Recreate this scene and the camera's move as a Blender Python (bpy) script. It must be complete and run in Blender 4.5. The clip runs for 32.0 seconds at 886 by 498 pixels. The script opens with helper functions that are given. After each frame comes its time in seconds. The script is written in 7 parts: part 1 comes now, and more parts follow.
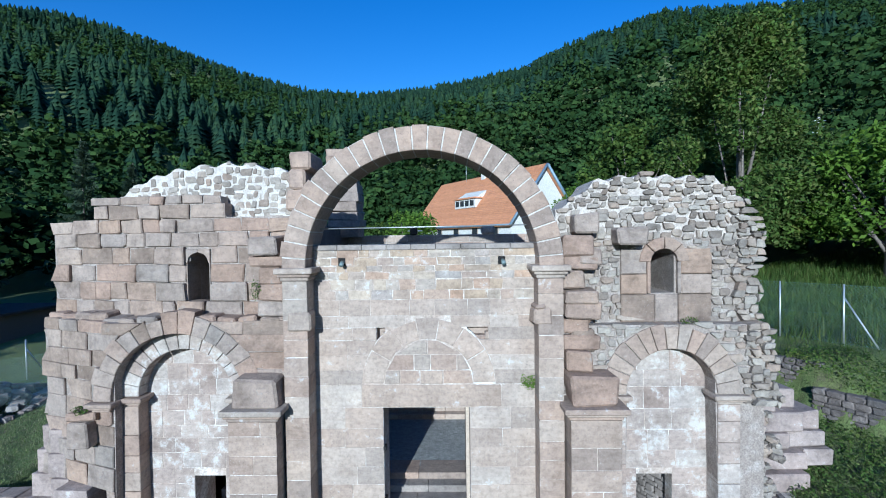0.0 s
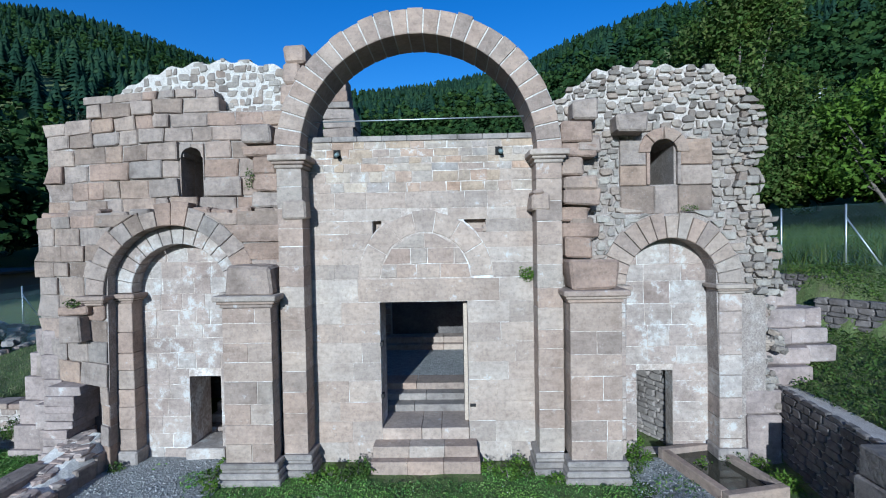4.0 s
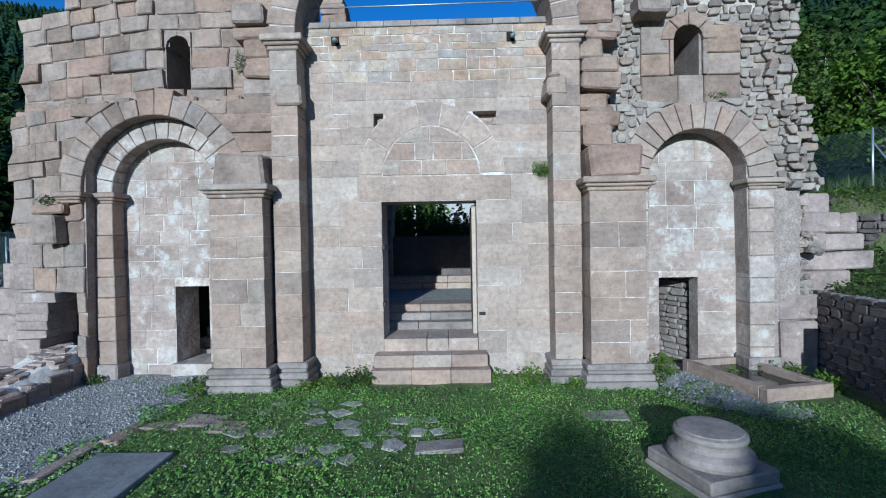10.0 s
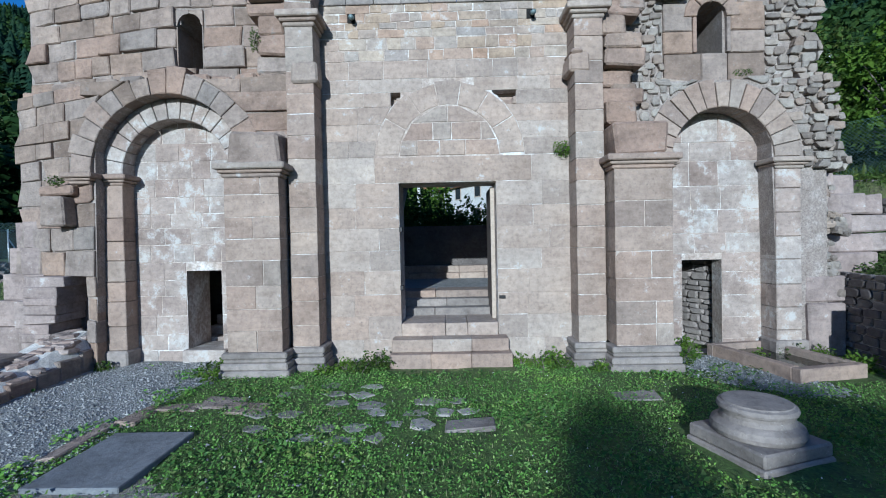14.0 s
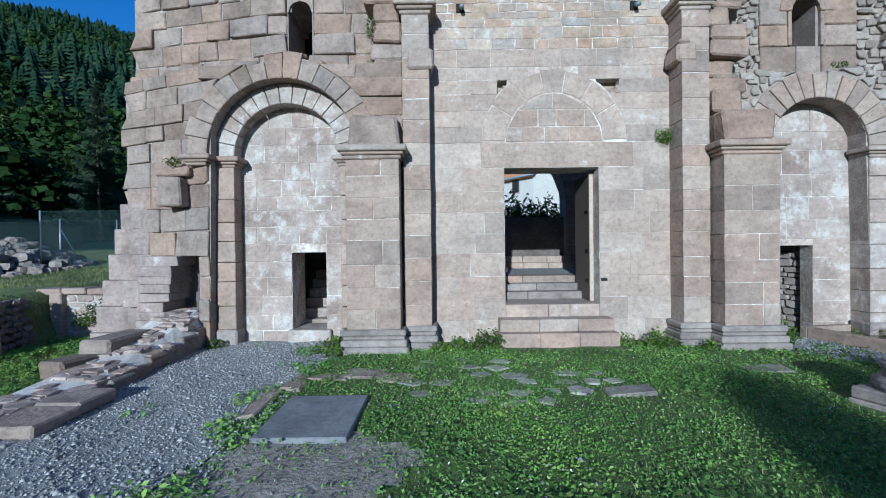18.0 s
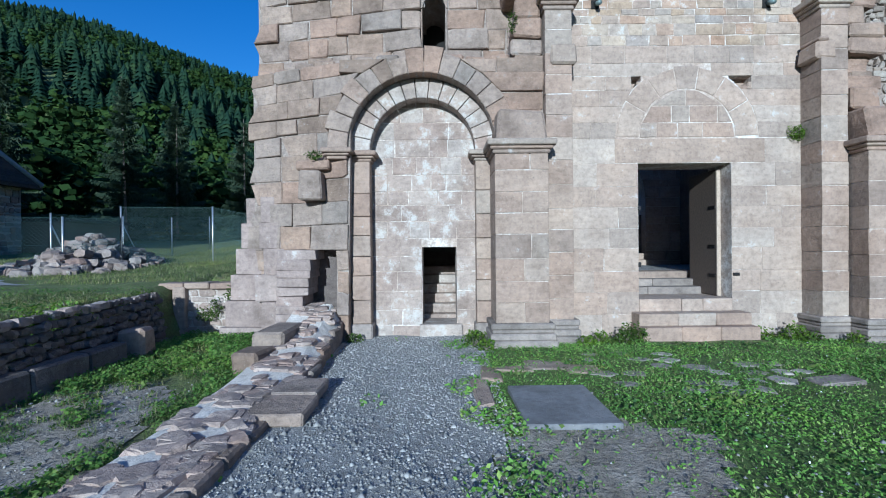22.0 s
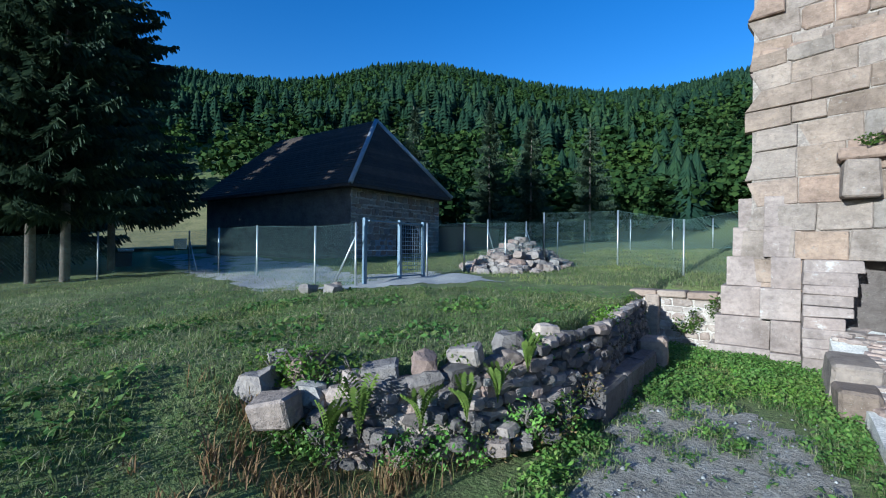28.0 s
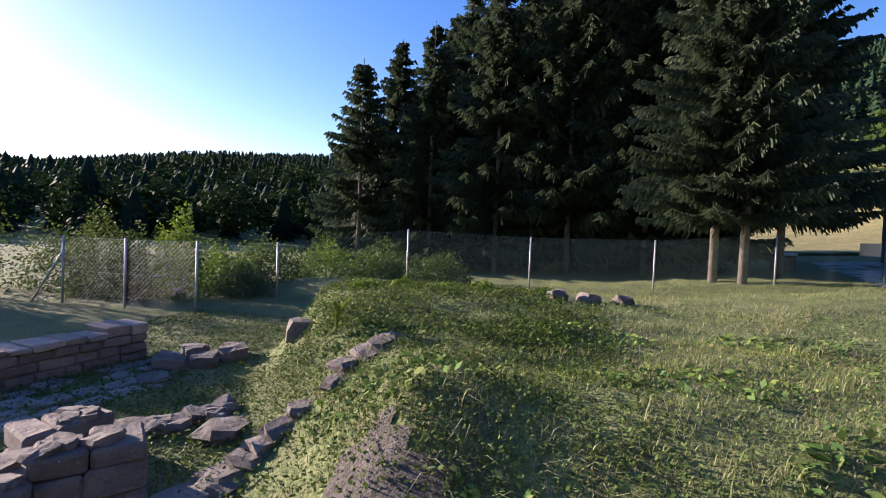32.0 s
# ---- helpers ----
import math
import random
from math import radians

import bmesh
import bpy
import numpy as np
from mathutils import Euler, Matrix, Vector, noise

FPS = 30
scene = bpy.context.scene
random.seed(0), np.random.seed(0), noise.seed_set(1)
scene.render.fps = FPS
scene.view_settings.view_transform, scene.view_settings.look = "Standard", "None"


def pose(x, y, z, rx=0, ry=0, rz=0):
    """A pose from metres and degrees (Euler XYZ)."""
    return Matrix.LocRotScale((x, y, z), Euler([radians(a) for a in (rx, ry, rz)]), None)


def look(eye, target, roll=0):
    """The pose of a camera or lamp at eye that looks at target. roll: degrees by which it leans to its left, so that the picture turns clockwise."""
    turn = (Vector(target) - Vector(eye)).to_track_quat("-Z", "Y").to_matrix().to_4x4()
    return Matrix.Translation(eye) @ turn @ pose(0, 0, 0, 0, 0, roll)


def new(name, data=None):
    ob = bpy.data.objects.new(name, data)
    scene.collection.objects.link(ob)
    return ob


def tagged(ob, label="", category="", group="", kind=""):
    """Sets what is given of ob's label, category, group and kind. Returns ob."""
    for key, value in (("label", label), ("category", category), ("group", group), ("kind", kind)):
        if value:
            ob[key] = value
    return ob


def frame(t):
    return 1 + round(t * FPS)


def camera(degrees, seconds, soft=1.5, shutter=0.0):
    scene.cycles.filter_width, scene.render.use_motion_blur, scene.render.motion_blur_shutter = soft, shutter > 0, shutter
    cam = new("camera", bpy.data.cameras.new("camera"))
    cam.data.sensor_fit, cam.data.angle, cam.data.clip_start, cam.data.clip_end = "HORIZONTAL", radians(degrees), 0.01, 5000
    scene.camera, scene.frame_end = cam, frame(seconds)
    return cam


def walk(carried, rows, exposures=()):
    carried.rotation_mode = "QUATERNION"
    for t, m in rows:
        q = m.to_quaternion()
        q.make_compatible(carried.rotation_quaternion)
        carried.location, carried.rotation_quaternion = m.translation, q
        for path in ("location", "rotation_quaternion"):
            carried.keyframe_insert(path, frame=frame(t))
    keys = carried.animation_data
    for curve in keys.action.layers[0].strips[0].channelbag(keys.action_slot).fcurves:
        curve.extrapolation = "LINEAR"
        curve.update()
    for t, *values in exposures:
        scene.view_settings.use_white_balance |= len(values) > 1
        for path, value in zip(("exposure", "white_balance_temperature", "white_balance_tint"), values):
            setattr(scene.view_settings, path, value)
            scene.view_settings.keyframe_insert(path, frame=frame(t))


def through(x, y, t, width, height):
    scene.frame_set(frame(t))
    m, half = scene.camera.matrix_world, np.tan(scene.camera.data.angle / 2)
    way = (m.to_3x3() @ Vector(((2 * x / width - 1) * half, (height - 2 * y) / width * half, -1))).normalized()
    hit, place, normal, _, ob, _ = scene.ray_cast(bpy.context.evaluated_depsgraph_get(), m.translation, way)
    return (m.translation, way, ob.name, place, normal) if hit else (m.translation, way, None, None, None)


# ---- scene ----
cam = camera(87.2, 32.0, 1.05)
PATH = [
    (0, (-0.02, -1.372, 6.952), (-0.065, 0.627, 6.903), -0.8),
    (1.5, (0.024, -1.357, 6.038), (-0.021, 0.642, 5.989), -0.9),
    (3, (-0.013, -1.31, 5.097), (-0.059, 0.689, 5.048), -0.9),
    (3.5, (-0.002, -1.299, 4.91), (-0.048, 0.7, 4.861), -1.0),
    (5.5, (0.095, -1.291, 3.82), (0.047, 0.708, 3.768), -1.1),
    (7, (0.138, -1.26, 2.946), (0.089, 0.738, 2.896), -1.1),
    (8, (0.161, -1.169, 2.858), (0.113, 0.83, 2.806), -1.1),
    (9.5, (-0.088, -0.755, 2.602), (-0.131, 1.244, 2.562), -1.1),
    (11, (-0.375, -0.342, 2.66), (-0.411, 1.657, 2.623), -1.0),
    (12.5, (-0.557, -0.172, 2.448), (-0.586, 1.828, 2.421), -1.2),
    (13.5, (-0.586, -0.323, 2.294), (-0.613, 1.676, 2.264), -1.2),
    (15.5, (-0.883, -0.571, 2.169), (-0.951, 1.427, 2.136), -1.1),
    (17, (-1.905, -0.673, 1.999), (-1.94, 1.327, 1.974), -0.8),
    (19, (-3.463, -0.679, 1.819), (-3.459, 1.321, 1.808), -0.7),
    (21, (-4.777, -0.686, 1.778), (-4.764, 1.314, 1.769), -0.6),
    (23, (-6.096, -0.739, 1.787), (-6.078, 1.261, 1.778), -0.6),
    (24.5, (-7.018, -0.863, 1.873), (-6.999, 1.137, 1.862), -0.7),
    (26.5, (-8.352, -1.051, 1.890), (-8.694, 0.919, 1.887), -0.1),
    (27, (-8.610, -1.030, 1.850), (-9.210, 0.878, 1.858), 0.1),
    (27.5, (-8.78, -1.035, 1.852), (-9.675, 0.754, 1.854), 0.3),
    (28, (-8.873, -1.038, 1.858), (-10.032, 0.592, 1.858), 0.6),
    (28.5, (-9.123, -1.112, 1.842), (-10.521, 0.319, 1.844), 0.8),
    (29, (-9.344, -1.171, 1.832), (-10.937, 0.038, 1.83), 1.0),
    (29.5, (-9.553, -1.326, 1.879), (-11.332, -0.413, 1.868), 1.5),
    (30, (-9.706, -1.48, 1.915), (-11.611, -0.873, 1.891), 1.9),
    (30.5, (-9.796, -1.632, 1.926), (-11.781, -1.391, 1.889), 2.1),
    (31, (-9.958, -1.757, 1.883), (-11.954, -1.888, 1.836), 2.4),
    (31.5, (-10.175, -1.929, 1.839), (-12.147, -2.26, 1.791), 2.4),
    (32, (-10.281, -2.056, 1.854), (-12.23, -2.503, 1.798), 2.3),
]
EXPOSE = [(0, 0.22, 5130, 1), (2, 0.07, 5130, 1), (5, 0.03, 5140, 1), (11, -0.1, 5160, 1), (16, -0.07, 5160, 1), (21, 0.04, 5180, 1), (24, 0.11, 5220, 0), (26.5, 0.24, 5340, -1), (28.5, 0.52, 5560, 0), (30, 0.78, 6300, 6), (31, 1.03, 7300, 18), (32, 1.3, 7700, 28)]
walk(cam, [(t, look(eye, target, roll)) for t, eye, target, roll in PATH], EXPOSE)

# world and sun: a low evening sun behind the first camera place
SUN_EL, SUN_AZ = 15.5, 189.5
world = bpy.data.worlds.new("world")
scene.world = world
world.use_nodes = True
wn = world.node_tree
sky = wn.nodes.new("ShaderNodeTexSky")
sky.sky_type, sky.sun_disc = "NISHITA", False
sky.sun_elevation, sky.sun_rotation = radians(SUN_EL), radians(SUN_AZ)
sky.air_density, sky.dust_density, sky.ozone_density = 1.0, 0.4, 3.0
wn.nodes["Background"].inputs[1].default_value = 0.138
deep = wn.nodes.new("ShaderNodeHueSaturation")
deep.inputs["Hue"].default_value, deep.inputs["Saturation"].default_value = 0.514, 1.31
wn.links.new(sky.outputs[0], deep.inputs["Color"])
wn.links.new(deep.outputs[0], wn.nodes["Background"].inputs[0])
sun = new("sun", bpy.data.lights.new("sun", "SUN"))
sun.data.energy, sun.data.angle, sun.data.color = 5.75, radians(0.5), (1.0, 0.972, 0.915)
sun.matrix_world = look((0, 0, 60), Vector((0, 0, 60)) + Vector((0.159, 0.950, -0.267)))

# ---- materials ----
def nodes(name):
    m = bpy.data.materials.new(name)
    m.use_nodes = True
    t = m.node_tree
    return m, t, t.nodes["Principled BSDF"]


def wire(t, a, b):
    t.links.new(a, b)


def tex(t, scale, detail=5.0, rough=0.55, kind="ShaderNodeTexNoise", coord=None):
    n = t.nodes.new(kind)
    n.inputs["Scale"].default_value = scale
    if kind == "ShaderNodeTexNoise":
        n.inputs["Detail"].default_value, n.inputs["Roughness"].default_value = detail, rough
    if coord is None:
        coord = t.nodes.get("coord") or t.nodes.new("ShaderNodeTexCoord")
        coord.name = "coord"
        wire(t, coord.outputs["Object"], n.inputs["Vector"])
    else:
        wire(t, coord, n.inputs["Vector"])
    return n


def ramp(t, fac, stops):
    r = t.nodes.new("ShaderNodeValToRGB")
    e = r.color_ramp.elements
    while len(e) < len(stops):
        e.new(0.5)
    for k, (p, c) in zip(e, stops):
        k.position, k.color = p, (*c, 1) if len(c) == 3 else c
    wire(t, fac, r.inputs[0])
    return r.outputs[0]


def mix(t, fac, a, b, mode="MIX"):
    n = t.nodes.new("ShaderNodeMix")
    n.data_type, n.blend_type = "RGBA", mode
    for k, v in ((0, fac), (6, a), (7, b)):
        if hasattr(v, "is_linked"):
            wire(t, v, n.inputs[k])
        else:
            n.inputs[k].default_value = v if k == 0 else (*v, 1)
    return n.outputs[2]


def math_node(t, op, a, b):
    n = t.nodes.new("ShaderNodeMath")
    n.operation = op
    for k, v in ((0, a), (1, b)):
        if hasattr(v, "is_linked"):
            wire(t, v, n.inputs[k])
        else:
            n.inputs[k].default_value = v
    return n.outputs[0]


def bump(t, p, height, strength, dist):
    b = t.nodes.new("ShaderNodeBump")
    b.inputs["Strength"].default_value, b.inputs["Distance"].default_value = strength, dist
    wire(t, height, b.inputs["Height"])
    wire(t, b.outputs[0], p.inputs["Normal"])


def rand(t, island=False):
    if island:
        return t.nodes.new("ShaderNodeNewGeometry").outputs["Random Per Island"]
    return t.nodes.new("ShaderNodeObjectInfo").outputs["Random"]


def stone(name, shades, rough=0.88, island=False, stain=None, stain_at=0.56, relief=0.5, grain=(0.62, 1.28)):
    """Dressed or rubble stone: each piece takes a shade, with bedding stripes, blotches and grain."""
    m, t, p = nodes(name)
    n = len(shades)
    col = ramp(t, rand(t, island), [((k + 0.5) / n, (c[0] * 0.97, c[1] * 0.985, c[2] * 1.02)) for k, c in enumerate(shades)])
    blotch, grit, fine = tex(t, 1.7, 6, 0.65), tex(t, 11, 6, 0.7), tex(t, 75, 3, 0.6)
    mp = t.nodes.new("ShaderNodeMapping")
    mp.inputs["Scale"].default_value = (1.6, 1.6, 10)
    wire(t, t.nodes["coord"].outputs["Object"], mp.inputs["Vector"])
    bed = tex(t, 1.6, 4, 0.6, coord=mp.outputs[0])
    col = mix(t, 1.0, col, ramp(t, blotch.outputs[0], [(0.3, (grain[0], grain[0] * 0.97, grain[0] * 0.95)), (0.5, (0.98,) * 3), (0.72, (grain[1], grain[1] * 0.98, grain[1] * 0.95))]), "MULTIPLY")
    col = mix(t, 0.8, col, ramp(t, grit.outputs[0], [(0.3, (0.66, 0.64, 0.63)), (0.52, (1, 1, 1)), (0.75, (1.22, 1.2, 1.17))]), "MULTIPLY")
    col = mix(t, 0.3, col, ramp(t, bed.outputs[0], [(0.36, (0.74, 0.7, 0.68)), (0.55, (1, 1, 1)), (0.7, (1.12, 1.1, 1.06))]), "MULTIPLY")
    lich = tex(t, 34, 5, 0.75)
    col = mix(t, ramp(t, lich.outputs[0], [(0.63, (0, 0, 0)), (0.7, (0.55, 0.55, 0.55))]), col, (0.52, 0.51, 0.48))
    pit = tex(t, 21, 4, 0.7)
    col = mix(t, ramp(t, pit.outputs[0], [(0.3, (0.6, 0.6, 0.6)), (0.38, (0, 0, 0))]), col, (0.13, 0.11, 0.095))
    if stain:
        spots = tex(t, 3.4, 10, 0.76)
        col = mix(t, ramp(t, spots.outputs[0], [(stain_at, (0, 0, 0)), (stain_at + 0.09, (0.8, 0.8, 0.8))]), col, stain)
    wire(t, col, p.inputs["Base Color"])
    p.inputs["Roughness"].default_value = rough
    h = math_node(t, "ADD", math_node(t, "MULTIPLY", grit.outputs[0], 1.0), math_node(t, "MULTIPLY", fine.outputs[0], 0.35))
    h = math_node(t, "ADD", h, math_node(t, "MULTIPLY", bed.outputs[0], 0.5))
    h = math_node(t, "ADD", h, math_node(t, "MULTIPLY", tex(t, 4.5, 6, 0.6).outputs[0], 2.2))
    bump(t, p, h, relief, 0.03)
    return m


def speckled(name, stops, scale, rough=0.9, relief=0.4, dist=0.02, second=None, detail=7, rscale=3.0):
    m, t, p = nodes(name)
    a, b = tex(t, scale, detail, 0.68), tex(t, scale * 8, 4, 0.65)
    col = ramp(t, a.outputs[0], stops)
    col = mix(t, 0.75, col, ramp(t, b.outputs[0], [(0.28, (0.55,) * 3), (0.5, (1,) * 3), (0.74, (1.4,) * 3)]), "MULTIPLY")
    if second:
        c = tex(t, second[0], 8, 0.7)
        col = mix(t, ramp(t, c.outputs[0], [(second[1], (0, 0, 0)), (second[1] + 0.1, (1, 1, 1))]), col, second[2])
    wire(t, col, p.inputs["Base Color"])
    p.inputs["Roughness"].default_value = rough
    bump(t, p, math_node(t, "ADD", a.outputs[0], math_node(t, "MULTIPLY", b.outputs[0], 0.6)), relief, dist)
    return m


def leafy(name, shades, rough=0.65, island=True, patch=0.0, sheen=0.12, through=0.15):
    """Foliage: every leaf or clump its own shade; some light comes through."""
    m, t, p = nodes(name)
    n = len(shades)
    col = ramp(t, rand(t, island), [((k + 0.5) / n, (c[0] * 0.93, c[1], c[2])) for k, c in enumerate(shades)])
    if patch:
        big = tex(t, patch, 3, 0.6)
        col = mix(t, 0.9, col, ramp(t, big.outputs[0], [(0.35, (0.6, 0.65, 0.6)), (0.5, (1, 1, 1)), (0.66, (1.35, 1.25, 0.95))]), "MULTIPLY")
    wire(t, col, p.inputs["Base Color"])
    p.inputs["Roughness"].default_value = rough
    p.inputs["Specular IOR Level"].default_value = sheen
    if through:
        tr = t.nodes.new("ShaderNodeBsdfTranslucent")
        wire(t, col, tr.inputs[0])
        ms = t.nodes.new("ShaderNodeMixShader")
        ms.inputs[0].default_value = through
        wire(t, p.outputs[0], ms.inputs[1])
        wire(t, tr.outputs[0], ms.inputs[2])
        wire(t, ms.outputs[0], t.nodes["Material Output"].inputs[0])
    return m


def plain(name, color, rough=0.5, metal=0.0, wear=0.25, scale=12.0):
    m, t, p = nodes(name)
    a = tex(t, scale, 6, 0.7)
    col = mix(t, 1.0, color, ramp(t, a.outputs[0], [(0.3, (1 - wear,) * 3), (0.7, (1 + wear * 0.5,) * 3)]), "MULTIPLY")
    wire(t, col, p.inputs["Base Color"])
    p.inputs["Roughness"].default_value, p.inputs["Metallic"].default_value = rough, metal
    bump(t, p, a.outputs[0], 0.15, 0.004)
    return m


PINK = [(0.325, 0.241, 0.186), (0.359, 0.279, 0.217), (0.281, 0.200, 0.152), (0.373, 0.302, 0.243), (0.306, 0.252, 0.205), (0.344, 0.246, 0.184), (0.257, 0.198, 0.158)]
PALE = [(0.373, 0.293, 0.232), (0.393, 0.310, 0.245), (0.330, 0.250, 0.195), (0.403, 0.335, 0.276), (0.364, 0.271, 0.208), (0.310, 0.250, 0.204)]
WEST = [(0.307, 0.212, 0.157), (0.269, 0.183, 0.132), (0.331, 0.251, 0.198), (0.250, 0.209, 0.176), (0.312, 0.217, 0.154), (0.288, 0.233, 0.194), (0.346, 0.265, 0.207), (0.226, 0.166, 0.125)]
RUB = [(0.281, 0.241, 0.199), (0.339, 0.293, 0.243), (0.339, 0.265, 0.204), (0.242, 0.208, 0.175), (0.378, 0.331, 0.274), (0.301, 0.227, 0.173), (0.204, 0.168, 0.137)]
m_pale = stone("pale pink sandstone", PALE, stain=(0.46, 0.46, 0.455), stain_at=0.6, relief=0.35, grain=(0.8, 1.18))
m_small = stone("mixed small wall stones", [(0.37, 0.275, 0.19), (0.335, 0.29, 0.25), (0.40, 0.32, 0.24), (0.31, 0.275, 0.245), (0.385, 0.255, 0.17), (0.36, 0.285, 0.225)], stain=(0.5, 0.5, 0.49), stain_at=0.57, relief=0.45)
m_pier = stone("pink sandstone", PINK, stain=(0.46, 0.45, 0.44), stain_at=0.6, relief=0.35, grain=(0.76, 1.2))
m_ashlar = stone("weathered red sandstone", WEST, stain=(0.25, 0.24, 0.225), stain_at=0.6, relief=0.8)
m_vous = stone("dressed voussoir sandstone", [(0.325, 0.236, 0.178), (0.352, 0.256, 0.194), (0.30, 0.222, 0.172), (0.36, 0.276, 0.215), (0.27, 0.205, 0.163)], relief=0.5, grain=(0.74, 1.2))
m_blank = stone("limewashed sandstone", [(0.344, 0.271, 0.223), (0.373, 0.309, 0.259), (0.306, 0.231, 0.187), (0.383, 0.328, 0.282)], stain=(0.475, 0.461, 0.437), stain_at=0.53)
m_worn = speckled("worn brown joints", [(0.3, (0.20, 0.16, 0.135)), (0.52, (0.27, 0.225, 0.195)), (0.75, (0.40, 0.36, 0.325))], 4, relief=0.8)
m_joint = speckled("pale lime joints", [(0.38, (0.35, 0.275, 0.225)), (0.52, (0.43, 0.365, 0.315)), (0.62, (0.60, 0.57, 0.54))], 1.6, relief=0.6)
m_foot = stone("streaked pink plinth stone", [(0.310, 0.239, 0.205), (0.335, 0.269, 0.234), (0.284, 0.223, 0.193)], stain=(0.499, 0.487, 0.467), stain_at=0.59)
m_bedded = stone("bedded red grey stones", [(0.36, 0.26, 0.21), (0.43, 0.33, 0.275), (0.31, 0.25, 0.215), (0.46, 0.37, 0.31)], relief=0.7)
# near-black colour stands for the shade inside holes and openings
m_hole_shade = plain("unlit hollow", (0.012, 0.011, 0.01), 0.95)
m_rubble = stone("rubble stone", RUB, relief=0.9)
m_rubble_soup = stone("rubble stone packed", RUB, relief=0.9, island=True)
m_grey = stone("grey dressed stone", [(0.258, 0.222, 0.194), (0.295, 0.252, 0.22), (0.222, 0.190, 0.165)], relief=0.4)
m_slab = stone("dark grey slab", [(0.17, 0.175, 0.18), (0.19, 0.195, 0.2)], relief=0.25)
m_heap = stone("tumbled red stones", [(0.266, 0.208, 0.176), (0.311, 0.262, 0.232), (0.222, 0.193, 0.176), (0.340, 0.308, 0.280), (0.244, 0.169, 0.136)], relief=0.8)
# mossy stones; the dark tone also stands for shade inside and on walls
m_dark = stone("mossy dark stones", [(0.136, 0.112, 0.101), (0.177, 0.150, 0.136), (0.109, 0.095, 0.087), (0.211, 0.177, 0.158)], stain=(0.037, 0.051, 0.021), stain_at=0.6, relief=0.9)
m_mortar = speckled("lime mortar", [(0.3, (0.42, 0.365, 0.33)), (0.5, (0.51, 0.455, 0.42)), (0.7, (0.60, 0.56, 0.53))], 5, relief=0.6)
m_whitemortar = speckled("fresh white lime mortar", [(0.3, (0.36, 0.315, 0.275)), (0.52, (0.47, 0.43, 0.39)), (0.75, (0.60, 0.56, 0.52))], 6, relief=0.8)
m_fresh = speckled("clean white lime bedding", [(0.3, (0.50, 0.455, 0.40)), (0.52, (0.62, 0.575, 0.52)), (0.75, (0.74, 0.70, 0.65))], 6, relief=0.6)
m_oldmortar = speckled("weathered mortar", [(0.3, (0.328, 0.276, 0.245)), (0.5, (0.425, 0.372, 0.330)), (0.7, (0.502, 0.458, 0.415))], 5, relief=0.8)
m_gravel = speckled("grey gravel", [(0.3, (0.175, 0.174, 0.168)), (0.5, (0.275, 0.273, 0.264)), (0.7, (0.385, 0.382, 0.37))], 9, relief=0.8, dist=0.03)
m_soil = speckled("turf and soil", [(0.3, (0.10, 0.085, 0.055)), (0.42, (0.105, 0.12, 0.04)), (0.58, (0.115, 0.155, 0.045)), (0.72, (0.24, 0.22, 0.11))], 2.6, relief=0.9, dist=0.05)
m_baresoil = speckled("bare grey brown soil", [(0.3, (0.19, 0.165, 0.13)), (0.5, (0.27, 0.24, 0.20)), (0.7, (0.36, 0.33, 0.285))], 3, relief=0.9, dist=0.04)
m_turf = speckled("close green turf", [(0.3, (0.052, 0.061, 0.021)), (0.45, (0.065, 0.107, 0.021)), (0.62, (0.086, 0.143, 0.029)), (0.78, (0.147, 0.143, 0.050))], 3.5, relief=0.9, dist=0.03)
m_mould = speckled("dark bare earth", [(0.3, (0.055, 0.047, 0.04)), (0.5, (0.09, 0.078, 0.066)), (0.7, (0.15, 0.13, 0.11))], 4, relief=0.9, dist=0.05)
m_path = speckled("pale gravel path", [(0.3, (0.27, 0.265, 0.26)), (0.7, (0.38, 0.37, 0.355))], 6, relief=0.4)
m_zinc = plain("galvanised steel", (0.55, 0.57, 0.58), 0.45, 0.8, 0.2)
m_gatepaint = plain("blue grey painted steel", (0.17, 0.24, 0.31), 0.45, 0.2, 0.2)
m_mesh = plain("green plastic coated wire", (0.112, 0.189, 0.175), 0.5, 0.1, 0.15)
m_post = plain("dull galvanised posts", (0.34, 0.36, 0.36), 0.6, 0.5, 0.25)
m_pave = stone("pale worn paving", [(0.36, 0.33, 0.29), (0.41, 0.375, 0.33), (0.30, 0.27, 0.24), (0.25, 0.23, 0.2)], relief=0.5)
m_hay = speckled("mown hay meadow", [(0.3, (0.12, 0.13, 0.045)), (0.5, (0.20, 0.185, 0.075)), (0.7, (0.27, 0.23, 0.10))], 0.5, relief=0.5, dist=0.1)
m_sign = plain("white sheet board", (0.78, 0.8, 0.8), 0.5, 0.0, 0.08)
m_rooftile = stone("dark old roof tiles", [(0.038, 0.026, 0.021), (0.050, 0.034, 0.026), (0.031, 0.022, 0.018), (0.064, 0.043, 0.033)], rough=0.9, relief=0.9)
m_hip = plain("pale lead hip flashing", (0.28, 0.30, 0.34), 0.6, 0.2, 0.4)
m_orange = stone("orange clay roof tiles", [(0.50, 0.225, 0.105), (0.55, 0.25, 0.12)], rough=0.75, grain=(0.85, 1.1))
m_render = speckled("white rendered wall", [(0.3, (0.50, 0.49, 0.46)), (0.7, (0.60, 0.59, 0.56))], 3, relief=0.1)
m_glass = plain("dark window glass", (0.03, 0.035, 0.04), 0.08, 0.0, 0.1)
